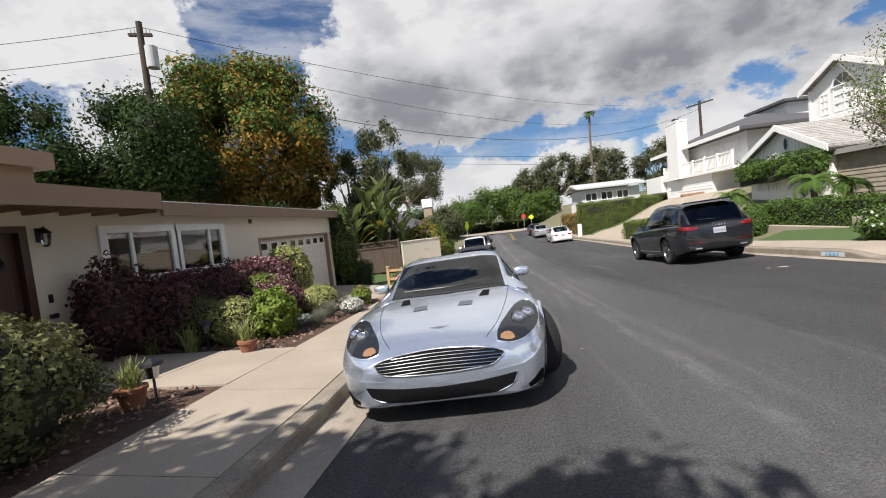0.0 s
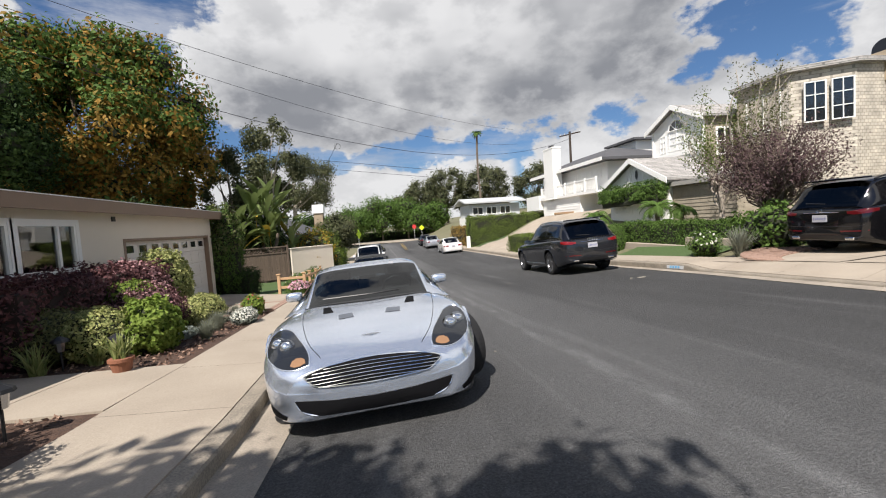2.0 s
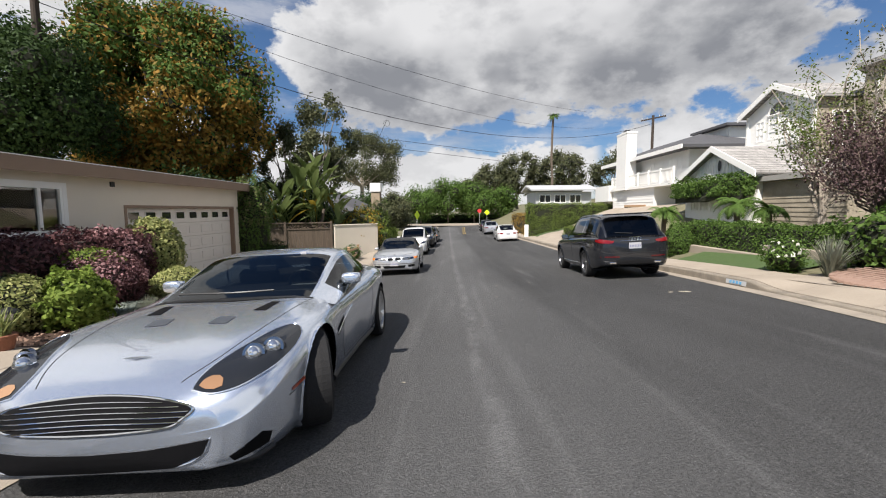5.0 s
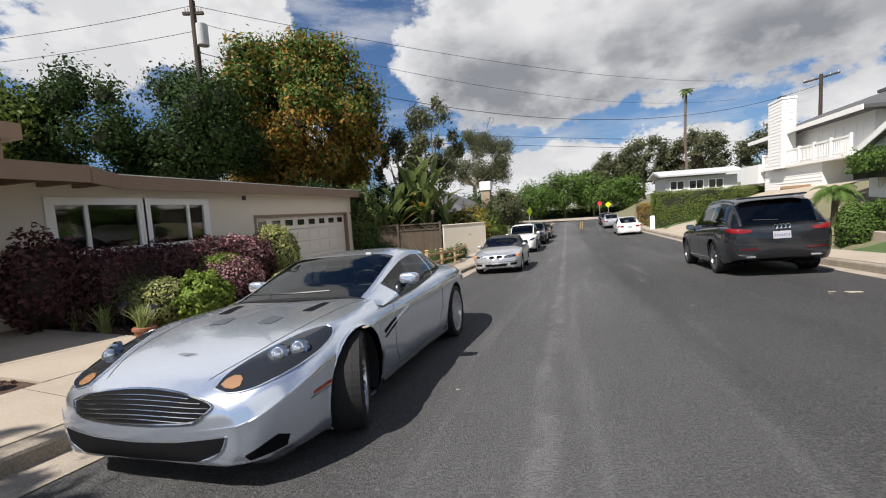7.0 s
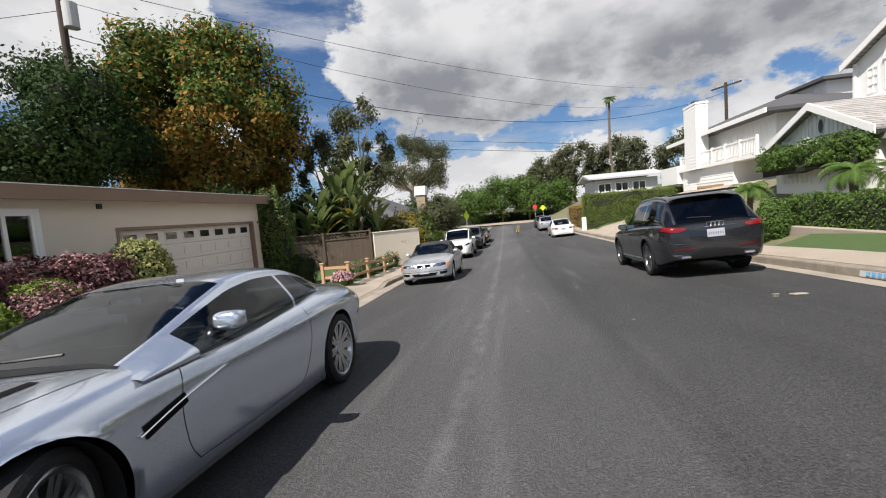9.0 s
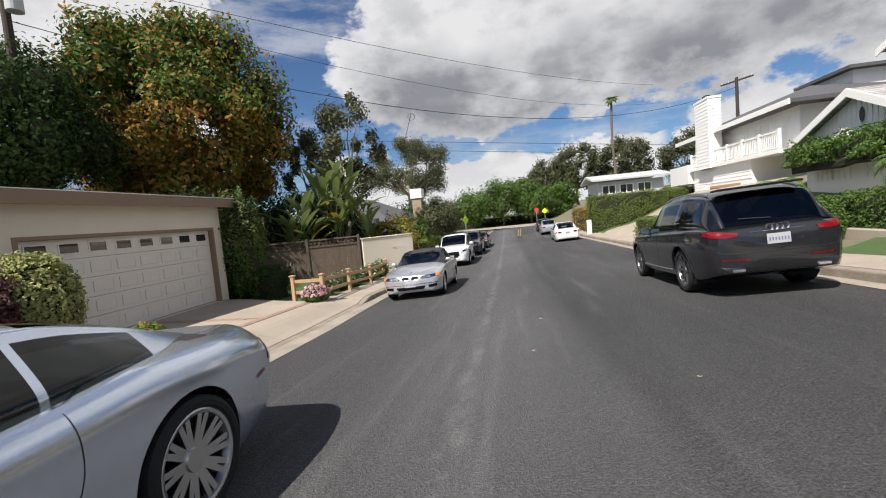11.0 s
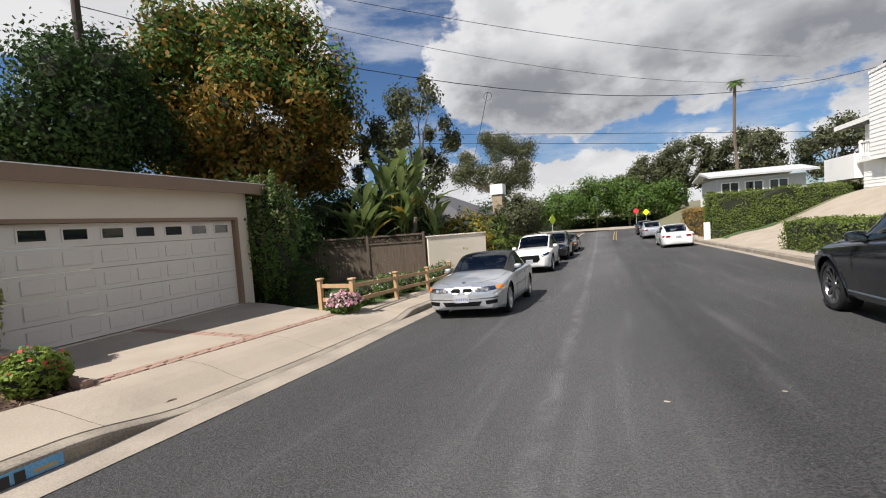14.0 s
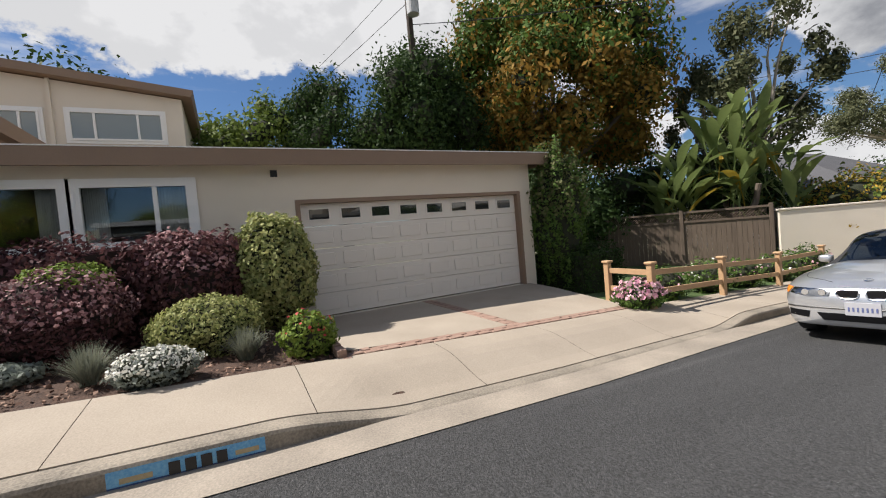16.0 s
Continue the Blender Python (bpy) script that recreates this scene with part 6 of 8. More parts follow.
for i, (x, y_, top) in enumerate(((25, 2.0, 4.9), (28, 5.0, 5.2), (32, 2, 5.6))):
    tree("green_tree", (x, y_, 1.2), top, (2.4, 2.4, 1.6), top - 2.9, 12000, 0.14, LEAF_HEDGE, "fresh green tree behind the grey garage", seed=50 + i, lobes=14)
# a tree behind the walk's start, known by its shade on road and pavement
tree("shade_tree", (-2.35, -5.9, 0.3), 7, (2.9, 2.0, 1.3), 4.9, 5200, 0.24, LEAF_GREEN, "leafy tree shading the pavement", seed=70, lobes=12, spread=0.75, lobe=0.34, core=False, trunk=0.14)


# ---- vehicles ----
from mathutils.bvhtree import BVHTree


def paint(name, color, metal=0.5, rough=0.32, flake=0.06):
    m = mat(name, color, rough, flake, 0.7, 400.0, 0.0, metal=metal, second=tuple(v * 0.9 for v in color), coat=1.0)
    return m


SILVER = paint("silver_paint", (0.60, 0.655, 0.75), 0.78, 0.22)
SILVER_WARM = paint("pale_silver_paint", (0.56, 0.575, 0.60), 0.7, 0.30)
GRAPHITE = paint("graphite_paint", (0.028, 0.030, 0.036), 0.5, 0.16)
JET = paint("black_paint", (0.005, 0.005, 0.006), 0.0, 0.12)
JET.node_tree.nodes["Principled BSDF"].inputs["Coat Weight"].default_value = 0.7
JET.node_tree.nodes["Principled BSDF"].inputs["Specular IOR Level"].default_value = 0.35
GRAPHITE.node_tree.nodes["Principled BSDF"].inputs["Coat Weight"].default_value = 0.55
SNOW = paint("white_car_paint", (0.72, 0.72, 0.71), 0.0, 0.35)
CANVAS = mat("black_canvas", (0.022, 0.022, 0.024), 0.9, 0.1, 3.0, 200.0, 0.2)
LEATHER = mat("dark_leather", (0.035, 0.032, 0.03), 0.5, 0.1, 4.0, 60.0, 0.1)
TAN_LEATHER = mat("grey_leather", (0.14, 0.13, 0.12), 0.5, 0.1, 4.0, 60.0, 0.1)
PALE_AMBER = gloss("pale_amber_lens", (0.60, 0.33, 0.17), 0.16, 0.6, 0.6)
DARK_RED = gloss("dark_red_lens", (0.075, 0.005, 0.007), 0.08, 0.0, 0.5)
CLEAR_LAMP = gloss("clear_lamp", (0.30, 0.30, 0.31), 0.12, 0.6, 0.5)
PLATE_INK = gloss("plate_ink", (0.10, 0.12, 0.25), 0.5)
REFLECTOR = gloss("lamp_reflector", (0.30, 0.31, 0.33), 0.18, 1.0)
LAMP_BLACK = gloss("lamp_housing", (0.018, 0.020, 0.024), 0.08, 0.0, 0.2, spec=0.2)
BULB = gloss("projector_lens", (0.65, 0.68, 0.72), 0.04, 0.9)
GRILLE_BLACK = mat("grille_mesh", (0.005, 0.005, 0.006), 0.8, 0.1, 30.0, 300.0, 0.3, spec=0.12)


def spline(table, s):
    """A smooth curve through rows (s, value) that does not overshoot."""
    xs, vs = [r[0] for r in table], [r[1] for r in table]
    if s <= xs[0]:
        return vs[0]
    if s >= xs[-1]:
        return vs[-1]
    i = max(k for k in range(len(xs) - 1) if xs[k] <= s)
    sl = [(vs[k + 1] - vs[k]) / (xs[k + 1] - xs[k]) for k in range(len(xs) - 1)]

    def tangent(k):
        if k == 0:
            return sl[0]
        if k == len(xs) - 1:
            return sl[-1]
        a, b = sl[k - 1], sl[k]
        return 0.0 if a * b <= 0 else 2 * a * b / (a + b)

    h = xs[i + 1] - xs[i]
    t = (s - xs[i]) / h
    m0, m1 = tangent(i) * h, tangent(i + 1) * h
    return (2 * t**3 - 3 * t**2 + 1) * vs[i] + (t**3 - 2 * t**2 + t) * m0 + (-2 * t**3 + 3 * t**2) * vs[i + 1] + (t**3 - t**2) * m1


def catmull(pts, per):
    out = []
    n = len(pts)
    for i in range(n - 1):
        p0, p1, p2, p3 = pts[max(0, i - 1)], pts[i], pts[i + 1], pts[min(n - 1, i + 2)]
        for k in range(per):
            t = k / per
            out.append(tuple(0.5 * (2 * b + (c - a) * t + (2 * a - 5 * b + 4 * c - d) * t * t + (3 * b - a - 3 * c + d) * t**3) for a, b, c, d in zip(p0, p1, p2, p3)))
    out.append(pts[-1])
    return out


def grid_part(name, P, faces_wanted, material, parent, smooth=True, label=""):
    used, verts, faces = {}, [], []
    for f in faces_wanted:
        row = []
        for ij in f:
            if ij not in used:
                used[ij] = len(verts)
                verts.append(P[ij[0]][ij[1]])
            row.append(used[ij])
        c = [sum(verts[k][a] for k in row) / len(row) for a in range(3)]
        a, b, d = (Vector(verts[row[k]]) for k in (0, 1, 2))
        n = (b - a).cross(d - a) if len(row) < 4 else (d - a).cross(Vector(verts[row[3]]) - b)
        if n.dot(Vector(c) - Vector((0, min(3.6, max(0.9, c[1])), 0.5))) < 0:
            row.reverse()
        faces.append(tuple(row))
    return arrays(name, verts, faces, material, parent, label, smooth)


def lathe(bm, profile, n, axis_x=True):
    """A ring profile (x, r) turned about the x axis."""
    rings = []
    for i in range(n):
        a = 2 * math.pi * i / n
        rings.append([bm.verts.new((x, r * math.cos(a), r * math.sin(a))) for x, r in profile])
    for i in range(n):
        j = (i + 1) % n
        for k in range(len(profile) - 1):
            bm.faces.new((rings[i][k], rings[j][k], rings[j][k + 1], rings[i][k + 1]))


def wheel_meshes(r, rim, width, spokes, rim_mat, double=False):
    w = width / 2
    bm = bmesh.new()
    lathe(bm, [(-w * 0.8, rim), (-w, rim + 0.015), (-w, r - 0.035), (-w * 0.86, r - 0.008), (-w * 0.4, r), (w * 0.4, r), (w * 0.86, r - 0.008), (w, r - 0.035), (w, rim + 0.015), (w * 0.8, rim)], 44)
    bmesh.ops.recalc_face_normals(bm, faces=bm.faces)
    tyre = bpy.data.meshes.new("tyre")
    bm.to_mesh(tyre)
    bm.free()
    tyre.materials.append(RUBBER)
    bm = bmesh.new()
    lathe(bm, [(-w * 0.8, rim), (-w * 0.7, rim - 0.03), (w * 0.55, rim - 0.035), (w * 0.86, rim - 0.022), (w * 0.92, rim - 0.004), (w * 0.88, rim + 0.008), (w * 0.8, rim + 0.004)], 44)
    n = spokes * (2 if double else 1)
    for i in range(n):
        a = 2 * math.pi * (i // 2 if double else i) / spokes + (0.11 if double and i % 2 else -0.11 if double else 0)
        t0, t1 = 0.020, 0.026 if not double else 0.016
        c, s = math.cos(a), math.sin(a)
        pts = []
        for rr, t, x in ((0.055, t0, w * 0.62), (rim - 0.025, t1, w * 0.80)):
            for e in (-1, 1):
                pts.append((x, rr * c - e * t * s, rr * s + e * t * c))
            for e in (-1, 1):
                pts.append((x - 0.035, rr * c - e * t * s, rr * s + e * t * c))
        v = [bm.verts.new(p) for p in pts]
        for f in ((0, 1, 5, 4), (2, 6, 7, 3), (0, 4, 6, 2), (1, 3, 7, 5)):
            bm.faces.new([v[k] for k in f])
    rod(bm, (w * 0.3, 0, 0), (w * 0.70, 0, 0), 0.075, 0.065, 20)
    bmesh.ops.recalc_face_normals(bm, faces=bm.faces)
    rimm = bpy.data.meshes.new("rim")
    bm.to_mesh(rimm)
    bm.free()
    rimm.materials.append(rim_mat)
    bm = bmesh.new()
    rod(bm, (-w * 0.3, 0, 0), (-w * 0.2 + 0.02, 0, 0), rim * 0.78, rim * 0.78, 32)
    bmesh.ops.recalc_face_normals(bm, faces=bm.faces)
    disc = bpy.data.meshes.new("brake_disc")
    bm.to_mesh(disc)
    bm.free()
    disc.materials.append(DARK_ALLOY)
    return tyre, rimm, disc


def standing(x, y, turn):
    """A pose on the sloping street, leaning with it."""
    e = 0.5
    n = Vector((-(G(x + e, y) - G(x - e, y)) / (2 * e), -(G(x, y + e) - G(x, y - e)) / (2 * e), 1)).normalized()
    return Matrix.Translation((x, y, G(x, y) + 0.004)) @ Vector((0, 0, 1)).rotation_difference(n).to_matrix().to_4x4() @ pose(0, 0, 0, 0, 0, turn)


class Car:
    """A car with its nose at y = 0 and its tail at y = L, standing on z = 0."""

    def __init__(self, m, spec, label, group="parked cars", category="car"):
        s = self.s = spec
        self.root = new("car")
        self.root.empty_display_size = 0.2
        self.root.matrix_world = m
        tagged(self.root, label, category, group)
        L, W = s["L"], s["W"]
        dome, ks = s.get("dome", 0.06), (0.003, 0.35, 0.55, 0.72, 0.85, 0.94)
        ys = [-dome * (1 - k**3) for k in ks] + [L * (1 - math.cos(math.pi * i / 100)) / 2 for i in range(101)] + [L + 0.05 * (1 - k**3) for k in ks[::-1]]
        P = []
        for i, y in enumerate(ys):
            yc = min(L, max(0.0, y))
            w, zb, zs, zt = spline(s["plan"], yc) * W / 2, spline(s["floor"], yc), spline(s["shoulder"], yc), spline(s["top"], yc)
            wd = s.get("waist", 0.62)
            half = [(0, zb), (0.80 * w, zb), (0.93 * w, zb + 0.035), (0.975 * w, zb + 0.30 * (zs - zb)), (w, zb + wd * (zs - zb)), (0.985 * w, zs - 0.10), (s.get("edge", 0.93) * w, zs - 0.012), (0.66 * w, zs + 0.80 * (zt - zs)), (0.33 * w, zs + 0.97 * (zt - zs)), (0, zt)]
            k = 1.0
            if y < 0 or y > L:
                k = ks[i] if y < 0 else ks[len(ys) - 1 - i]
            zm = zb + 0.45 * (zt - zb)
            row = catmull(half, 6)
            row = [(x * k, y, zm + (z - zm) * k) for x, z in row]
            P.append([(-x, yy, z) for x, yy, z in row[::-1]][:-1] + row)
        self.P = P
        n = len(P[0])
        allf = [((i, j), (i + 1, j), (i + 1, j + 1), (i, j + 1)) for i in range(len(ys) - 1) for j in range(n - 1)]
        arch = s["arch"]
        wheels = [(s["front"], s["r"]), (s["rear"], s.get("r2", s["r"]))]
        # open the wheel arches and round their edges
        for i in range(len(ys)):
            for j in range(n):
                x, y, z = P[i][j]
                if abs(x) > 0.45 * W / 2 and z < s["belt_clip"]:
                    for yw, r in wheels:
                        d = math.hypot(y - yw, z - r)
                        ra = arch + r - s["r"]
                        if 0.80 * ra < d < 1.0 * ra and d > 0:
                            P[i][j] = (x, yw + (y - yw) * ra / d, r + (z - r) * ra / d)

        def in_arch(f):
            c = [sum(P[a][b][k] for a, b in f) / 4 for k in range(3)]
            return abs(c[0]) > 0.45 * W / 2 and c[2] < s["belt_clip"] and any(math.hypot(c[1] - yw, c[2] - r) < 0.985 * (arch + r - s["r"]) for yw, r in wheels)

        c0, c1 = s["cabin"][0][0] + s.get("cabin_in", 0.10), s["cabin"][-1][0] - s.get("cabin_in", 0.10)

        def in_cabin(f):
            c = [sum(P[a][b][k] for a, b in f) / 4 for k in range(3)]
            return c0 < c[1] < c1 and abs(c[0]) < 0.72 * W / 2 and c[2] > spline(s["shoulder"], c[1]) - 0.12

        shell = [f for f in allf if not in_arch(f) and not in_cabin(f)]
        low = s.get("cladding", 0.0)
        if low:
            clad = [f for f in shell if sum(P[a][b][2] for a, b in f) / 4 < low]
            shell = [f for f in shell if sum(P[a][b][2] for a, b in f) / 4 >= low]
            grid_part("cladding", P, clad, BLACK, self.root)
        self.body = grid_part("body", P, shell, s["paint"], self.root)
        grid_part("cabin_tub", P, [f for f in allf if in_cabin(f)], LEATHER, self.root)
        vs = [P[i][j] for i in range(len(ys)) for j in range(n)]
        self.bvh = BVHTree.FromPolygons([Vector(v) for v in vs], [tuple(i * n + j for i, j in f) for f in allf])
        # dark liners inside the arches
        for yw, r in wheels:
            for sx in (-1, 1):
                bm = bmesh.new()
                ra = arch + r - s["r"] - 0.01
                a0 = [(sx * W / 2 * 0.93, yw + ra * math.cos(a), r + ra * math.sin(a)) for a in steps_between(-0.5, math.pi + 0.5, 24)]
                a1 = [(sx * W / 2 * 0.48, y_, z_) for _, y_, z_ in a0]
                va, vb = [bm.verts.new(p) for p in a0], [bm.verts.new(p) for p in a1]
                for i in range(24):
                    bm.faces.new((va[i], va[i + 1], vb[i + 1], vb[i]))
                bm.faces.new(vb)
                part("wheel_well", bm, DARK, self.root)
        self.cabin()
        self.wheels()

    def cabin(self):
        s = self.s
        W = s["W"]
        rows, ys = s["cabin"], []
        y0, y3 = rows[0][0], rows[-1][0]
        n_st = 72
        ys = [y0 + (y3 - y0) * i / n_st for i in range(n_st + 1)]
        P, seg = [], 6
        for y in ys:
            wb = spline(s["cabin_w"], y) * W / 2
            zbase = spline(s["shoulder"], y) - 0.035
            h = max(0.015, spline(rows, y) - zbase)
            half = [(wb, zbase), (wb * 0.985, zbase + 0.26 * h), (wb * s.get("tumble", 0.86), zbase + 0.76 * h), (wb * (s.get("tumble", 0.86) - 0.065), zbase + 0.90 * h), (wb * 0.50, zbase + 0.985 * h), (0, zbase + h)]
            row = [(x, y, z) for x, z in catmull(half, seg)]
            P.append([(-x, yy, z) for x, yy, z in row][:-1] + row[::-1])
        n = len(P[0])
        cells = [((i, j), (i + 1, j), (i + 1, j + 1), (i, j + 1)) for i in range(n_st) for j in range(n - 1)]
        m = 5 * seg
        kinds = {"roof": [], "windscreen": [], "rear_window": [], "side": {}, "rail": []}
        for f in cells:
            i, j = f[0]
            jj = j if j < m else n - 2 - j
            g_ = jj // seg
            yc = (ys[i] + ys[i + 1]) / 2
            zb, zt = P[i][0][2], P[i][m][2]
            side = "l" if j < m else "r"
            if g_ >= 3 and yc < s["glass_f"]:
                kinds["windscreen"].append(f)
            elif g_ >= 3 and yc > s["glass_r"]:
                kinds["rear_window"].append(f)
            elif g_ <= 1:
                for k, (a, b) in enumerate(s["side_glass"]):
                    if a < yc < b and (P[i][12][2] - zb) > 0.03 and jj >= 1:
                        kinds["side"].setdefault((side, k), []).append(f)
                        break
                else:
                    kinds["rail"].append(f)
            else:
                kinds["roof"].append(f)
        top_mat = s.get("top_paint", s["paint"])
        grid_part("roof", P, kinds["roof"], top_mat, self.root)
        grid_part("pillar_skin", P, kinds["rail"], s.get("pillar", BLACK if s.get("dark_pillars", True) else s["paint"]), self.root)
        glass = s.get("glass", CAR_GLASS)
        for nm in ("windscreen", "rear_window"):
            if kinds[nm]:
                ob = grid_part(nm, P, kinds[nm], glass if nm == "windscreen" else s.get("rear_glass", glass), self.root)
                ob.visible_shadow = False
        for (sd, k), fs in kinds["side"].items():
            ob = grid_part("side_window", P, fs, s.get("side_glass_mat", glass), self.root)
            ob.visible_shadow = False
        # dark ceramic border of the screens is left by the roof skin; seats and wheel inside
        yb, zb = s["cabin"][0][0], spline(s["shoulder"], s["glass_f"])
        for sx in (-0.37, 0.37):
            bm = bmesh.new()
            ysd = s["seat_y"]
            box(bm, sx - 0.23, sx + 0.23, ysd, ysd + 0.16, zb - 0.35, zb + 0.20, 0.05)
            box(bm, sx - 0.13, sx + 0.13, ysd + 0.06, ysd + 0.15, zb + 0.17, zb + 0.34, 0.04)
            part("seat", bm, s.get("seat_mat", LEATHER), self.root)
        bm = bmesh.new()
        box(bm, -0.66, 0.66, yb + 0.42, yb + 0.80, zb - 0.18, zb + 0.035, 0.06)
        part("dashboard", bm, LEATHER, self.root)
        sw_ = new("steering_wheel")
        sw_.parent = self.root
        bm = bmesh.new()
        c = Vector((0.36, yb + 0.92, zb + 0.03))
        pts = [c + Vector((0.18 * math.cos(a), -0.08 * math.sin(a), 0.165 * math.sin(a))) for a in steps_between(0, 2 * math.pi, 22)]
        tube(bm, pts, 0.016, 6)
        rod(bm, c + Vector((-0.17, 0, 0)), c + Vector((0.17, 0, 0)), 0.02, sides=6)
        part("wheel_rim", bm, BLACK, sw_)
        bm = bmesh.new()
        ym = s["glass_f"] - 0.16
        zm = spline(s["cabin"], s["glass_f"]) - 0.13
        box(bm, -0.11, 0.11, ym, ym + 0.03, zm - 0.035, zm + 0.035, 0.012)
        part("rear_view_mirror", bm, BLACK, self.root)

    def wheels(self):
        s = self.s
        tyre, rimm, disc = wheel_meshes(s["r"], s["rim"], s["tyre"], s["spokes"], s.get("rim_mat", ALLOY), s.get("double", False))
        for yw, steer in ((s["front"], s.get("steer", 0.0)), (s["rear"], 0.0)):
            for sx in (-1, 1):
                w = new("wheel")
                w.parent = self.root
                w.matrix_basis = pose(sx * (s["W"] / 2 - s["tyre"] / 2 - s.get("inset", 0.015)), yw, s["r"], 0, 0, (0 if sx > 0 else 180) + steer)
                for nm, me in (("tyre", tyre), ("rim", rimm), ("brake_disc", disc)):
                    ob = new(nm, me)
                    ob.parent = w

    def onto(self, p, d, off):
        hit = self.bvh.ray_cast(Vector(p) - Vector(d) * 1.2, Vector(d), 3.0)
        if hit[0] is None:
            return None
        nrm = hit[1] if hit[1].dot(Vector(d)) < 0 else -hit[1]
        return hit[0] + nrm * off

    def patch(self, name, pts, d, material, off=0.004, cuts=3, parent=None, label="", mirror=False):
        """A shape laid on the skin: its outline, seen along d, wrapped onto the body."""
        made = []
        for sx in ((1, -1) if mirror else (1,)):
            dd = Vector((d[0] * sx, d[1], d[2])).normalized()
            bm = bmesh.new()
            vs = [bm.verts.new((p[0] * sx, p[1], p[2])) for p in pts]
            f = bm.faces.new(vs)
            bmesh.ops.triangulate(bm, faces=[f])
            bmesh.ops.subdivide_edges(bm, edges=bm.edges[:], cuts=cuts, use_grid_fill=True)
            bmesh.ops.triangulate(bm, faces=bm.faces[:])
            bad = []
            for v in bm.verts:
                q = self.onto(v.co, dd, off)
                if q is None:
                    bad.append(v)
                else:
                    v.co = q
            if bad:
                bmesh.ops.delete(bm, geom=bad, context="VERTS")
            for fc in bm.faces:
                fc.smooth = True
            made.append(part(name, bm, material, parent or self.root, label))
        return made

    def line(self, name, pts, d, width, material, off=0.003, mirror=False, parent=None, raised=0.0):
        """A narrow strip along a path on the skin."""
        for sx in ((1, -1) if mirror else (1,)):
            dd = Vector((d[0] * sx, d[1], d[2])).normalized()
            fine_ = catmull([(p[0] * sx, p[1], p[2]) for p in pts], 8)
            spots = [self.onto(p, dd, off) for p in fine_]
            spots = [p for p in spots if p is not None]
            bm = bmesh.new()
            spots = [p for i, p in enumerate(spots) if i == 0 or (p - spots[i - 1]).length > 1e-4]
            if len(spots) > 1:
                tube(bm, spots, width / 2, 6)
            if len(bm.verts):
                part(name, bm, material, parent or self.root)
            else:
                bm.free()

    def mirror_pod(self, y, z, x, material, size=(0.10, 0.085, 0.065)):
        for sx in (1, -1):
            mp = new("wing_mirror")
            mp.parent = self.root
            bm = bmesh.new()
            blob(bm, (sx * (x + size[0] * 0.9), y, z), size, 1, 0.05, 3)
            mid = Vector((sx * (x + size[0] * 0.9), y, z))
            for v in bm.verts:
                d = [(v.co[i] - mid[i]) / size[i] for i in range(3)]
                v.co = mid + Vector([math.copysign(abs(d[i]) ** 0.62, d[i]) * size[i] * 0.86 for i in range(3)])
                if v.co.y > y + size[1] * 0.55:
                    v.co.y = y + size[1] * 0.55
            for fc in bm.faces:
                fc.smooth = True
            part("shell", bm, material, mp)
            boxed("glass", (sx * (x + size[0] * 0.9) - size[0] * 0.75, sx * (x + size[0] * 0.9) + size[0] * 0.75, y + size[1] * 0.56, y + size[1] * 0.60, z - size[2] * 0.7, z + size[2] * 0.7), CHROME, mp)
            bm = bmesh.new()
            rod(bm, (sx * (x - 0.06), y, z - size[2] * 1.2), (sx * (x + 0.05), y, z - size[2] * 0.6), 0.022, 0.03, 8)
            part("arm", bm, BLACK, mp)

    def plate(self, y, z, facing, material=PLATE, w=0.305, h=0.152, x=0.0):
        """A number plate with plain bars for its characters."""
        d = -1 if facing == "front" else 1
        spots = [self.onto((x + a, y, z + b), Vector((0, -d, 0)), 0.0) for a in (-w / 2, 0, w / 2) for b in (-h / 2, h / 2)]
        seen = [q.y for q in spots if q is not None] or [y]
        y = (min(seen) if d < 0 else max(seen)) + d * 0.002
        yy = y + d * 0.012
        pl = boxed("number_plate", (x - w / 2, x + w / 2, min(y, yy), max(y, yy), z - h / 2, z + h / 2), material, self.root, "white number plate", bevel=0.003)
        bm = bmesh.new()
        for i in range(7):
            xx = x - 0.118 + i * 0.0395
            box(bm, xx - 0.008, xx + 0.008, min(yy, yy + d * 0.004), max(yy, yy + d * 0.004), z - 0.03, z + 0.02)
        part("plate_bars", bm, PLATE_INK, pl)
        return pl


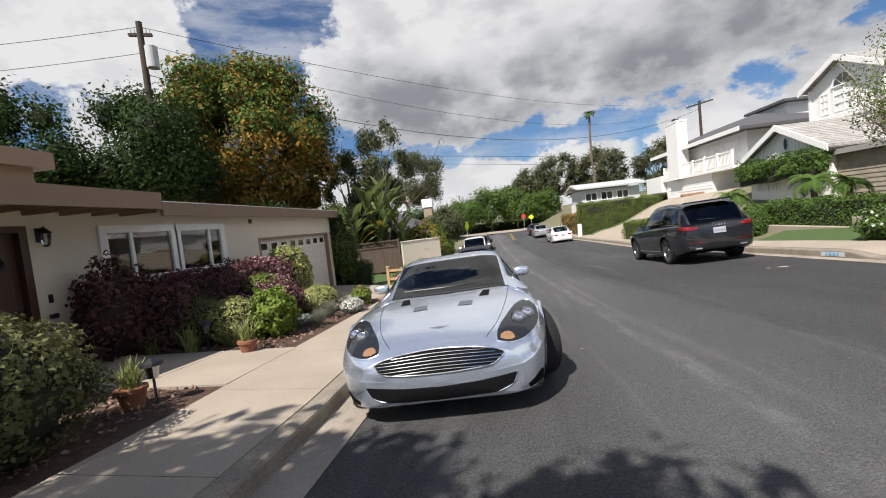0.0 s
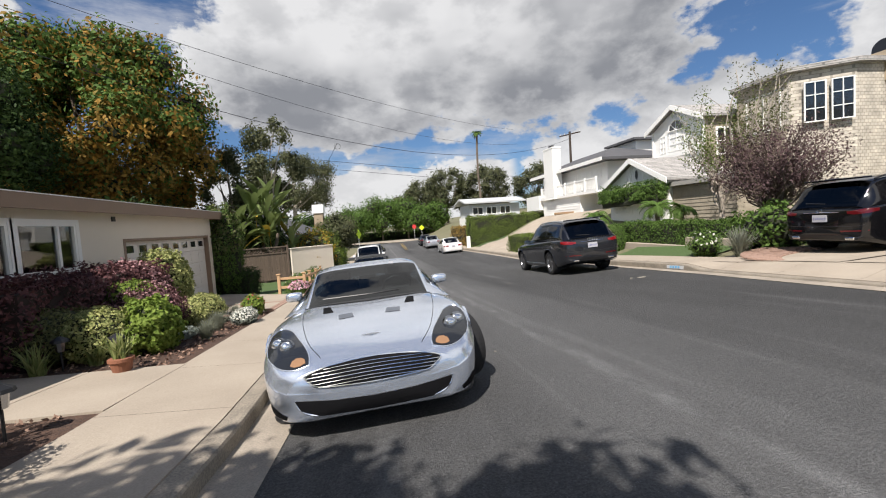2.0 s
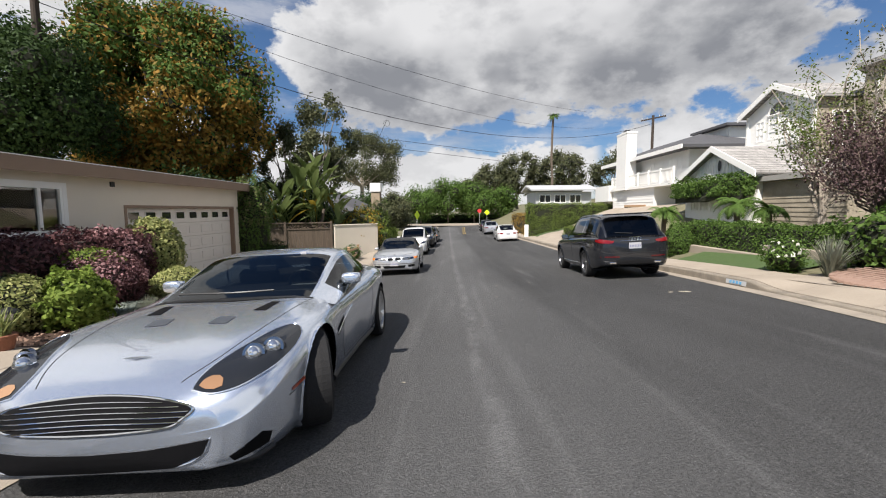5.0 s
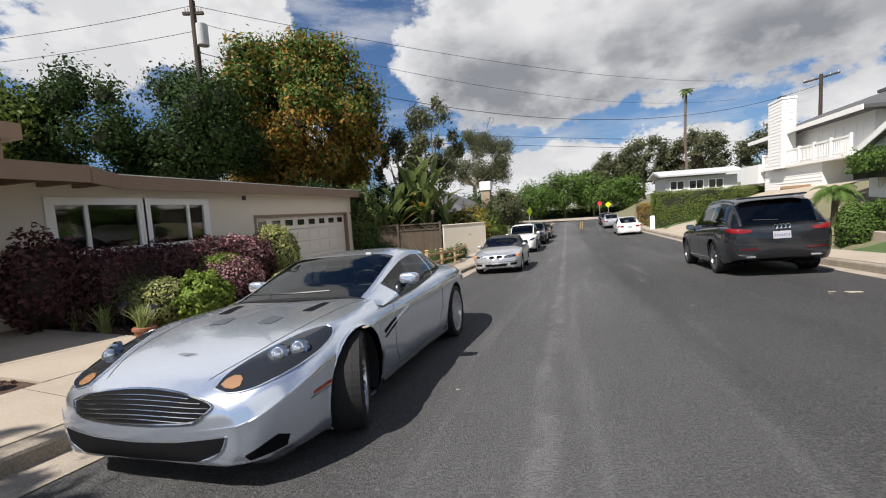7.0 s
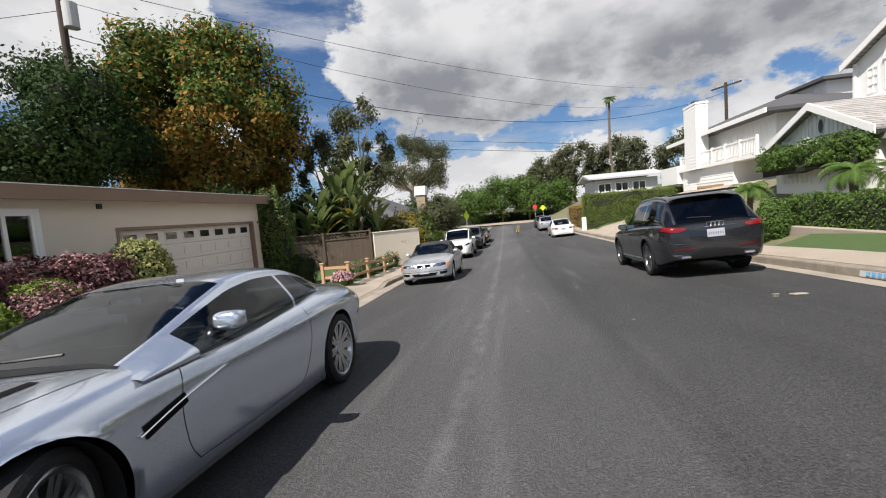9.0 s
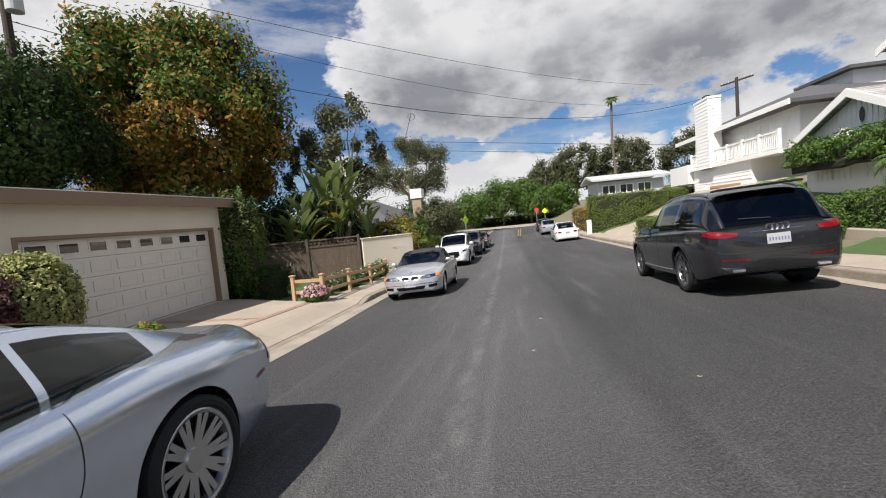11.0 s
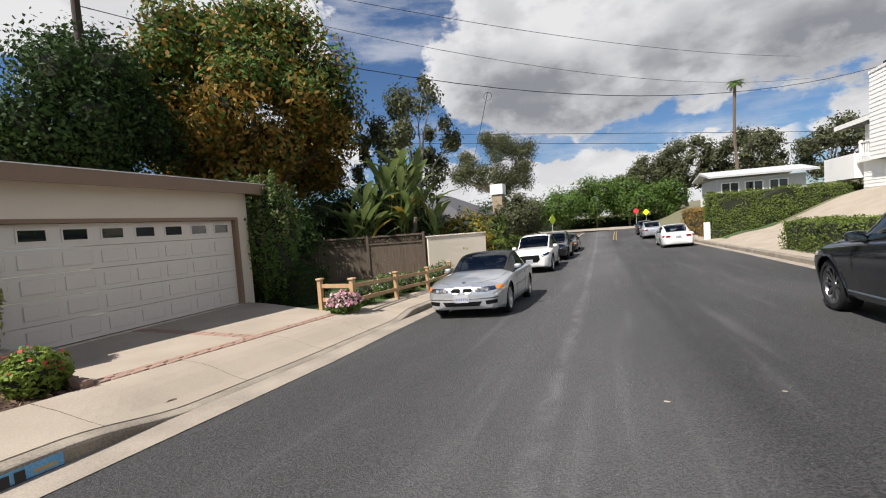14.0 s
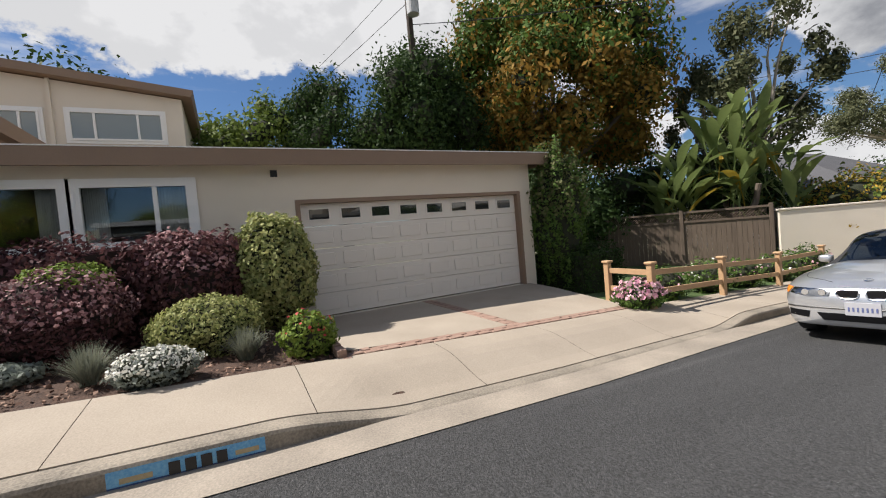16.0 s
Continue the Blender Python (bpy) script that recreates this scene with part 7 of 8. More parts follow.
# the silver coupe at the kerb
coupe_spec = dict(L=4.70, W=1.90, r=0.345, rim=0.265, tyre=0.26, spokes=10, double=True, front=0.90, rear=3.64, arch=0.385, belt_clip=0.80, inset=0.0, steer=24,
    plan=[(0, 0.70), (0.06, 0.80), (0.2, 0.895), (0.5, 0.965), (0.95, 1.0), (1.7, 0.965), (2.4, 0.965), (3.1, 0.99), (3.7, 1.0), (4.3, 0.93), (4.6, 0.84), (4.7, 0.76)],
    floor=[(0, 0.17), (0.4, 0.135), (1.4, 0.14), (3.3, 0.15), (4.2, 0.20), (4.7, 0.30)],
    shoulder=[(0, 0.50), (0.15, 0.60), (0.5, 0.715), (0.95, 0.80), (1.5, 0.825), (2.2, 0.845), (2.9, 0.885), (3.5, 0.93), (4.0, 0.925), (4.5, 0.86), (4.7, 0.80)],
    top=[(0, 0.555), (0.15, 0.63), (0.5, 0.735), (1.0, 0.82), (1.45, 0.868), (1.8, 0.88), (2.9, 0.90), (3.9, 0.985), (4.4, 0.965), (4.62, 0.955), (4.7, 0.82)],
    cabin=[(1.40, 0.835), (1.7, 0.945), (2.1, 1.12), (2.42, 1.235), (2.75, 1.275), (3.1, 1.26), (3.5, 1.18), (3.9, 1.06), (4.25, 0.96)], cabin_in=0.16,
    cabin_w=[(1.40, 0.95), (1.9, 0.93), (2.5, 0.90), (3.2, 0.85), (3.8, 0.75), (4.25, 0.63)], tumble=0.80, glass_f=2.34, glass_r=3.12, side_glass=[(1.78, 2.98), (3.03, 3.62)],
    paint=SILVER, pillar=SILVER, seat_y=2.75, glass=SCREEN_GLASS, edge=0.90, seat_mat=LEATHER, waist=0.66, rim_mat=ALLOY)
coupe = Car(standing(0.50, -0.37, 1.0), coupe_spec, "silver grand-touring coupe parked at the kerb, facing us")
FRONT = (0, 1, 0)
# grille: dark opening, bright rim and bars
gr = [(-0.52, 0, 0.505), (-0.40, 0, 0.545), (-0.2, 0, 0.565), (0, 0, 0.572), (0.2, 0, 0.565), (0.40, 0, 0.545), (0.52, 0, 0.505), (0.47, 0, 0.455), (0.40, 0, 0.425), (0.2, 0, 0.412), (0, 0, 0.408), (-0.2, 0, 0.412), (-0.40, 0, 0.425), (-0.47, 0, 0.455)]
coupe.patch("grille", gr, FRONT, GRILLE_BLACK, 0.006, 6, label="dark grille with chrome bars")
coupe.line("grille_surround", gr + [gr[0]], FRONT, 0.014, CHROME, 0.006)
for zz, hw in ((0.432, 0.42), (0.455, 0.47), (0.478, 0.495), (0.501, 0.505), (0.524, 0.455), (0.546, 0.37)):
    coupe.line("grille_bar", [(-hw, 0, zz - 0.008), (-hw / 2, 0, zz), (0, 0, zz + 0.004), (hw / 2, 0, zz), (hw, 0, zz - 0.008)], FRONT, 0.0075, CHROME, 0.010)
intake = [(-0.60, 0, 0.345), (-0.3, 0, 0.318), (0, 0, 0.308), (0.3, 0, 0.318), (0.60, 0, 0.345), (0.56, 0, 0.265), (0.42, 0, 0.215), (0, 0, 0.200), (-0.42, 0, 0.215), (-0.56, 0, 0.265)]
coupe.line("intake_lip", intake[4:] + [intake[0]], FRONT, 0.010, SILVER, 0.004)
coupe.patch("lower_intake", intake, FRONT, GRILLE_BLACK, 0.010, 7, label="black lower air intake")
coupe.line("splitter", [(-0.80, 0, 0.165), (-0.5, 0, 0.150), (0, 0, 0.145), (0.5, 0, 0.150), (0.80, 0, 0.165)], FRONT, 0.040, BLACK, 0.006)
coupe.patch("corner_duct", [(0.68, 0, 0.225), (0.84, 0, 0.30), (0.88, 0, 0.27), (0.86, 0, 0.21), (0.70, 0, 0.19)], (-0.25, 1, 0), GRILLE_BLACK, 0.003, 3, mirror=True)
# head lamps
lampd = (-0.35, 0.72, -0.60)
hl = [(0.46, 0.10, 0.535), (0.56, 0.12, 0.495), (0.68, 0.20, 0.50), (0.79, 0.34, 0.56), (0.85, 0.52, 0.63), (0.855, 0.68, 0.69), (0.81, 0.77, 0.725), (0.75, 0.77, 0.74), (0.67, 0.66, 0.73), (0.59, 0.47, 0.69), (0.51, 0.30, 0.635), (0.465, 0.18, 0.58)]
for ob in coupe.patch("headlamp", hl, lampd, LAMP_BLACK, 0.006, 4, mirror=True, label="long dark-housed head lamp"):
    sx = 1 if sum(v.co.x for v in ob.data.vertices) > 0 else -1
    for px, py, pz, rr in ((0.66, 0.40, 0.625, 0.060), (0.745, 0.48, 0.645, 0.058)):
        q = coupe.onto((px * sx, py, pz), Vector((lampd[0] * sx, lampd[1], lampd[2])).normalized(), 0.004)
        dd = Vector((0.25 * sx, -1, 0.25)).normalized()
        bm = bmesh.new()
        rod(bm, q - dd * 0.02, q + dd * 0.010, rr * 1.12, rr * 1.05, 24)
        part("lamp_bezel", bm, REFLECTOR, ob)
        bm = bmesh.new()
        blob(bm, q + dd * 0.008, (rr * 0.8, rr * 0.8, rr * 0.8), 0, 0.0, 3)
        for f in bm.faces:
            f.smooth = True
        part("projector", bm, BULB, ob)
coupe.patch("indicator", [(0.485, 0.125, 0.545), (0.52, 0.122, 0.522), (0.562, 0.135, 0.512), (0.592, 0.16, 0.518), (0.582, 0.195, 0.546), (0.558, 0.205, 0.566), (0.52, 0.195, 0.572), (0.492, 0.165, 0.562)], lampd, PALE_AMBER, 0.009, 3, mirror=True, label="amber indicator in the head lamp")
coupe.line("headlamp_rim", hl + [hl[0]], lampd, 0.010, SILVER, 0.004, mirror=True)
# bonnet vents, shut lines, badge
# flat scoop patches: the hollow's shade is put into a darker silver
SCOOP = gloss("scoop_shade", (0.22, 0.24, 0.28), 0.35, 0.8)
coupe.patch("bonnet_vent", [(0.36, 1.06, 1), (0.46, 1.05, 1), (0.48, 1.29, 1), (0.41, 1.30, 1)], (0, 0, -1), GRILLE_BLACK, 0.004, 3, mirror=True)
coupe.patch("bonnet_scoop", [(0.15, 0.80, 1), (0.29, 0.78, 1), (0.30, 0.92, 1), (0.17, 0.94, 1)], (0, 0, -1), SCOOP, 0.004, 3, mirror=True)
coupe.line("bonnet_seam", [(0.40, 0.10, 1), (0.52, 0.35, 1), (0.62, 0.8, 1), (0.68, 1.3, 1), (0.70, 1.42, 1)], (0, 0, -1), 0.007, BLACK, -0.001, mirror=True)
coupe.patch("badge", [(-0.095, 0.172, 1), (-0.02, 0.158, 1), (0.0, 0.150, 1), (0.02, 0.158, 1), (0.095, 0.172, 1), (0.022, 0.183, 1), (-0.022, 0.183, 1)], (0, 0.5, -1), ALLOY, 0.006, 2)
coupe.line("wiper", [(-0.50, 1.52, 1.2), (0.0, 1.46, 1.2), (0.34, 1.52, 1.2)], (0, 0, -1), 0.018, BLACK, 0.06)
coupe.patch("scuttle", [(-0.70, 1.46, 1), (0, 1.36, 1), (0.70, 1.46, 1), (0.68, 1.60, 1), (0, 1.52, 1), (-0.68, 1.60, 1)], (0, 0, -1), BLACK, 0.006, 3)
SIDE = (-1, 0, 0)
coupe.line("door_seam", [(1, 1.66, 0.80), (1, 1.60, 0.60), (1, 1.64, 0.38), (1, 1.72, 0.26)], SIDE, 0.007, BLACK, -0.001, mirror=True)
coupe.line("door_seam", [(1, 3.02, 0.86), (1, 3.03, 0.60), (1, 2.94, 0.35), (1, 2.85, 0.26)], SIDE, 0.007, BLACK, -0.001, mirror=True)
coupe.line("sill_seam", [(1, 1.72, 0.26), (1, 2.3, 0.25), (1, 2.85, 0.26)], SIDE, 0.007, BLACK, -0.001, mirror=True)
coupe.patch("side_strake", [(1, 1.34, 0.60), (1, 1.62, 0.66), (1, 1.64, 0.60), (1, 1.36, 0.53)], SIDE, GRILLE_BLACK, 0.004, 3, mirror=True, label="black side vent behind the front wheel")
coupe.line("strake_bar", [(1, 1.32, 0.56), (1, 1.6, 0.63), (1, 1.95, 0.70)], SIDE, 0.012, CHROME, 0.008, mirror=True)
coupe.line("side_skirt", [(1, 1.36, 0.175), (1, 2.2, 0.17), (1, 3.2, 0.175)], SIDE, 0.05, BLACK, 0.0, mirror=True)
coupe.patch("side_marker", [(1, 0.33, 0.455), (1, 0.50, 0.475), (1, 0.50, 0.455), (1, 0.33, 0.435)], (-1, 0.4, 0), gloss("marker_lens", (0.35, 0.05, 0.02), 0.1, 0, 0.5), 0.004, 2, mirror=True)
coupe.line("bumper_seam", [(1, 0.30, 0.42), (1, 0.50, 0.44)], (-1, 0.4, 0), 0.006, BLACK, 0.0, mirror=True)
coupe.patch("door_handle", [(1, 2.66, 0.755), (1, 2.88, 0.775), (1, 2.88, 0.755), (1, 2.66, 0.735)], SIDE, SILVER, 0.010, 2, mirror=True)
coupe.patch("tail_lamp", [(0.62, 4.7, 0.82), (0.80, 4.6, 0.80), (0.80, 4.5, 0.66), (0.66, 4.65, 0.60)], (-0.5, -1, 0), CLEAR_LAMP, 0.005, 3, mirror=True)
coupe.patch("rear_marker", [(1, 4.30, 0.60), (1, 4.44, 0.62), (1, 4.44, 0.595), (1, 4.30, 0.575)], SIDE, RED_LENS, 0.004, 2, mirror=True)
coupe.line("boot_seam", [(0.70, 4.0, 1.2), (0.66, 4.45, 1.2)], (0, 0, -1), 0.007, BLACK, -0.001, mirror=True)
coupe.mirror_pod(2.06, 0.955, 0.80, SILVER, (0.115, 0.075, 0.068))
bm = bmesh.new()
box(bm, 0.30, 0.36, 2.36, 2.365, 1.20, 1.24)
part("inspection_sticker", bm, PLATE, coupe.root)


def suv(m, L, W, H, paint_, label, rim_mat, spokes=10, face="rear", cladding=0.0, squat=0.0, side3=True, steer=0):
    """A tall five-door estate with a short sloping bonnet."""
    k, hz = L / 5.05, H / 1.74
    t = lambda rows: [(y * k, z * hz) for y, z in rows]
    spec = dict(L=L, W=W, r=0.385 * hz, rim=0.28 * hz, tyre=0.27, spokes=spokes, front=0.92 * k, rear=3.92 * k, arch=0.44 * hz, belt_clip=0.98 * hz, inset=0.02, steer=steer,
        plan=[(0, 0.72), (0.1 * k, 0.84), (0.35 * k, 0.95), (0.9 * k, 1.0), (4.2 * k, 1.0), (4.75 * k, 0.95), (L - 0.08, 0.88), (L, 0.80)],
        floor=t([(0, 0.30), (0.5, 0.24), (4.4, 0.26), (5.05, 0.38)]),
        shoulder=t([(0, 0.78), (0.3, 0.92), (0.9, 1.00), (1.8, 1.05), (3.2, 1.09), (4.4, 1.11), (4.9, 1.08), (5.05, 1.02)]),
        top=t([(0, 0.88), (0.3, 1.02), (0.9, 1.10), (1.5, 1.14), (3, 1.14), (4.5, 1.14), (5.05, 1.06)]),
        cabin=t([(1.40, 1.10), (1.75, 1.28), (2.15, 1.53), (2.5, 1.68), (3.0, 1.735), (3.7, 1.735), (4.3, 1.69), (4.62, 1.60), (4.82, 1.36), (4.98, 1.10)]), cabin_in=0.2,
        cabin_w=[(1.4 * k, 0.93), (2.2 * k, 0.93), (3.8 * k, 0.92), (4.6 * k, 0.88), (5.0 * k, 0.84)], tumble=0.83, glass_f=2.40 * k, glass_r=4.62 * k,
        side_glass=[(1.85 * k, 2.62 * k), (2.70 * k, 3.60 * k), (3.70 * k, 4.40 * k)], paint=paint_, pillar=JET if paint_ is not SNOW else BLACK, seat_y=2.7 * k, glass=TINT_GLASS, cladding=cladding, rim_mat=rim_mat)
    c = Car(m, spec, label)
    hzv = hz
    B = (0, -1, 0)
    z = lambda v: v * hzv
    c.patch("tail_lamp", [(0.50, L, z(0.995)), (0.64, L, z(1.015)), (0.84, L - 0.08, z(1.045)), (0.92, L - 0.16, z(1.04)), (0.92, L - 0.16, z(0.985)), (0.83, L - 0.08, z(0.95)), (0.64, L, z(0.93)), (0.52, L, z(0.945))], (-0.35, -1, 0), RED_LENS if paint_ is not JET else DARK_RED, 0.008, 4, mirror=True, label="red wraparound tail lamp")
    c.line("tail_bar", [(-0.36, L, z(0.985)), (0, L, z(0.99)), (0.36, L, z(0.985))], B, 0.016, CHROME, 0.004)
    c.patch("bumper_reflector", [(0.38, L, z(0.60)), (0.84, L - 0.05, z(0.61)), (0.84, L - 0.05, z(0.585)), (0.38, L, z(0.565))], (-0.3, -1, 0), DARK_RED, 0.006, 3, mirror=True)
    c.patch("diffuser", [(-0.78, L, z(0.50)), (0.78, L, z(0.50)), (0.66, L, z(0.40)), (-0.66, L, z(0.40))], B, BLACK, 0.008, 4)
    c.line("tailgate_seam", [(-0.80, L, z(0.80)), (-0.72, L, z(0.70)), (0, L, z(0.68)), (0.72, L, z(0.70)), (0.80, L, z(0.80))], B, 0.010, BLACK, 0.0)
    c.plate(L + 0.05, z(0.86), "rear")
    bm = bmesh.new()
    for i in range(4 if paint_ is GRAPHITE else 1):
        pts = [((-0.105 + i * 0.07 if paint_ is GRAPHITE else 0.0) + 0.045 * math.cos(a), L + 0.055, z(1.035) + 0.045 * math.sin(a)) for a in steps_between(0, 2 * math.pi, 16)]
        tube(bm, pts, 0.007, 5)
    part("badge", bm, CHROME, c.root)
    for sx in (-1, 1):
        bm = bmesh.new()
        box(bm, sx * 0.55 - 0.09, sx * 0.55 + 0.09, L - 0.03, L + 0.045, z(0.40), z(0.46), 0.015)
        part("exhaust_trim", bm, CHROME, c.root)
        bm = bmesh.new()
        pts = [(sx * 0.60 * W / 2 * 1.08, y_, spline(spec["cabin"], y_) - 0.015) for y_ in steps_between(2.45 * k, 4.5 * k, 12)]
        tube(bm, pts, 0.018, 6)
        part("roof_rail", bm, ALLOY if paint_ is GRAPHITE else BLACK, c.root)
    # roof spoiler and wiper
    bm = bmesh.new()
    box(bm, -0.60, 0.60, 4.50 * k, 4.76 * k, z(1.665), z(1.70), 0.012)
    part("spoiler", bm, paint_, c.root)
    bm = bmesh.new()
    rod(bm, (0.0, L - 0.10, z(1.17)), (0.42, L - 0.12, z(1.20)), 0.012, sides=6)
    part("rear_wiper", bm, BLACK, c.root)
    for yy in (1.72, 2.66, 3.62):
        c.line("door_seam", [(1, yy * k, z(1.04)), (1, yy * k - 0.02, z(0.7)), (1, yy * k + 0.03, z(0.40))], SIDE, 0.008, BLACK, -0.001, mirror=True)
    c.line("belt_trim", [(1, 1.75 * k, z(1.075)), (1, 3.0 * k, z(1.10)), (1, 4.4 * k, z(1.115))], SIDE, 0.014, CHROME if paint_ is GRAPHITE else BLACK, 0.004, mirror=True)
    for yy in (2.42, 3.38):
        c.patch("door_handle", [(1, yy * k, z(0.93)), (1, yy * k + 0.2, z(0.94)), (1, yy * k + 0.2, z(0.91)), (1, yy * k, z(0.90))], SIDE, paint_, 0.02, 2, mirror=True)
    c.line("sill_trim", [(1, 1.45 * k, z(0.36)), (1, 2.4 * k, z(0.35)), (1, 3.4 * k, z(0.36))], SIDE, 0.03, ALLOY if paint_ is GRAPHITE else BLACK, 0.0, mirror=True)
    for yw in (spec["front"], spec["rear"]):
        ra = spec["arch"] + 0.015
        c.line("arch_trim", [(1, yw + ra * math.cos(a), spec["r"] + ra * math.sin(a)) for a in steps_between(0.0, math.pi, 10)], SIDE, 0.035, paint_ if paint_ is GRAPHITE else BLACK, 0.002, mirror=True)
    c.mirror_pod(1.95 * k, z(1.12), W / 2 * 0.92, paint_, (0.12, 0.09, 0.085))
    # front end
    F = (0, 1, 0)
    c.patch("grille", [(-0.42, 0, z(0.82)), (0.42, 0, z(0.82)), (0.46, 0, z(0.62)), (0.34, 0, z(0.50)), (-0.34, 0, z(0.50)), (-0.46, 0, z(0.62))], F, GRILLE_BLACK, 0.006, 4)
    c.patch("headlamp", [(0.50, 0, z(0.80)), (0.80, 0.3, z(0.92)), (0.84, 0.4, z(0.84)), (0.56, 0, z(0.72))], (-0.4, 1, 0), REFLECTOR, 0.006, 3, mirror=True)
    c.plate(-0.055, z(0.56), "front")
    return c


suv(standing(7.27, 13.15, 180 - 2.5), 5.05, 1.97, 1.74, GRAPHITE, "dark graphite estate car parked at the opposite kerb", gloss("two_tone_alloy", (0.22, 0.22, 0.23), 0.3, 0.9), 10)


def parked(x, y, z, turn, lift=0.0):
    return Matrix.Translation((x, y, z)) @ pose(0, 0, 0, 0, -1.3 if lift else 0, 0) @ pose(0, 0, 0, 0, 0, turn)


E2 = suv(parked(15.0, 4.10, 0.35, 90, 1), 4.80, 1.93, 1.72, JET, "glossy black crossover parked nose-in on the driveway", DARK_ALLOY, 10)
E3 = suv(parked(15.3, 1.50, 0.37, 90, 1), 4.95, 2.00, 1.76, JET, "glossy black off-roader parked nose-in on the driveway", DARK_ALLOY, 10)
white_suv = suv(standing(0.02, 22.5, 0.6), 4.60, 1.86, 1.70, SNOW, "white compact crossover parked facing us", ALLOY, 5)
dark_suv = suv(standing(0.15, 28.9, -1), 4.7, 1.90, 1.66, JET, "black estate car parked behind the white one", DARK_ALLOY, 10)


def saloon(m, L, W, H, paint_, label, top_paint=None, rim_mat=None, conv=False, spokes=10):
    """A low three-box car."""
    k, hz = L / 4.49, H / 1.38
    t = lambda rows: [(y * k, z * hz) for y, z in rows]
    spec = dict(L=L, W=W, r=0.32, rim=0.225, tyre=0.22, spokes=spokes, front=0.76 * k, rear=3.49 * k, arch=0.36, belt_clip=0.74 * hz, inset=0.03,
        plan=[(0, 0.76), (0.08 * k, 0.86), (0.3 * k, 0.95), (0.8 * k, 1.0), (3.8 * k, 1.0), (4.3 * k, 0.95), (L, 0.82)],
        floor=[(0, 0.20), (0.5, 0.17), (3.8 * k, 0.19), (L, 0.30)],
        shoulder=t([(0, 0.58), (0.2, 0.68), (0.8, 0.80), (1.5, 0.86), (2.6, 0.89), (3.6, 0.92), (4.2, 0.90), (4.49, 0.82)]),
        top=t([(0, 0.66), (0.2, 0.75), (0.7, 0.86), (1.4, 0.94), (2.6, 0.95), (3.7, 0.98), (4.3, 0.95), (4.49, 0.86)]),
        cabin=t([(1.32, 0.92), (1.65, 1.07), (2.0, 1.26), (2.3, 1.355), (2.7, 1.38), (3.1, 1.34), (3.5, 1.17), (3.85, 0.96)]), cabin_in=0.18,
        cabin_w=[(1.3 * k, 0.94), (2.0 * k, 0.93), (3.2 * k, 0.89), (3.85 * k, 0.80)], tumble=0.82, glass_f=2.22 * k, glass_r=3.05 * k,
        side_glass=[(1.72 * k, 2.45 * k), (2.52 * k, 3.25 * k)], paint=paint_, top_paint=top_paint or paint_, pillar=top_paint or paint_, seat_y=2.5 * k, glass=CAR_GLASS, side_glass_mat=TINT_GLASS, rim_mat=rim_mat or ALLOY)
    if conv:
        spec["rear_glass"] = CANVAS
    c = Car(m, spec, label)
    z = lambda v: v * hz
    F, B = (0, 1, 0), (0, -1, 0)
    for sx in (-1, 1):
        kid = [(sx * 0.03, 0, z(0.635)), (sx * 0.20, 0, z(0.635)), (sx * 0.235, 0, z(0.60)), (sx * 0.19, 0, z(0.545)), (sx * 0.05, 0, z(0.545))]
        c.patch("grille", kid, F, GRILLE_BLACK, 0.008, 3)
        c.line("grille_surround", kid + [kid[0]], F, 0.014, CHROME, 0.010)
    hlp = [(0.27, 0, z(0.63)), (0.50, 0.02, z(0.645)), (0.68, 0.1, z(0.65)), (0.70, 0.1, z(0.58)), (0.50, 0.02, z(0.545)), (0.29, 0, z(0.555))]
    for ob in c.patch("headlamp", hlp, (-0.25, 1, -0.1), REFLECTOR, 0.008, 4, mirror=True, label="clear twin head lamp"):
        sx = 1 if sum(v.co.x for v in ob.data.vertices) > 0 else -1
        for px in (0.36, 0.53):
            q = c.onto((px * sx, 0, z(0.597)), Vector((0, 1, 0)), 0.012)
            if q is not None:
                bm = bmesh.new()
                rod(bm, q, q + Vector((0, -0.012, 0)), 0.042, 0.036, 18)
                part("projector", bm, BULB, ob)
    c.patch("indicator", [(0.70, 0.1, z(0.65)), (0.80, 0.22, z(0.665)), (0.82, 0.3, z(0.61)), (0.72, 0.1, z(0.58))], (-0.5, 1, 0), AMBER, 0.010, 3, mirror=True, label="amber corner indicator")
    c.patch("lower_intake", [(-0.42, 0, z(0.36)), (0.42, 0, z(0.36)), (0.36, 0, z(0.27)), (-0.36, 0, z(0.27))], F, GRILLE_BLACK, 0.006, 3)
    c.patch("fog_lamp", [(0.48, 0, z(0.37)), (0.72, 0.05, z(0.39)), (0.72, 0.05, z(0.31)), (0.50, 0, z(0.29))], (-0.2, 1, 0), GRILLE_BLACK, 0.006, 3, mirror=True)
    c.line("bumper_strip", [(-0.74, 0.05, z(0.425)), (-0.4, 0, z(0.42)), (0.4, 0, z(0.42)), (0.74, 0.05, z(0.425))], F, 0.02, BLACK, 0.002)
    c.plate(-0.06, z(0.42), "front")
    c.patch("badge", [(0.045 * math.cos(a), 0.10 + 0.045 * math.sin(a), 1) for a in steps_between(0, 2 * math.pi, 12)[:-1]], (0, 0.3, -1), CHROME, 0.005, 1)
    c.line("bonnet_seam", [(0.30, 0.12, 1), (0.62, 0.35, 1), (0.72, 0.8, 1), (0.74, 1.38, 1)], (0, 0, -1), 0.008, BLACK, 0.0, mirror=True)
    for yy in (1.50, 2.72):
        c.line("door_seam", [(1, yy * k, z(0.85)), (1, yy * k - 0.03, z(0.6)), (1, yy * k + 0.05, z(0.30))], SIDE, 0.008, BLACK, 0.0, mirror=True)
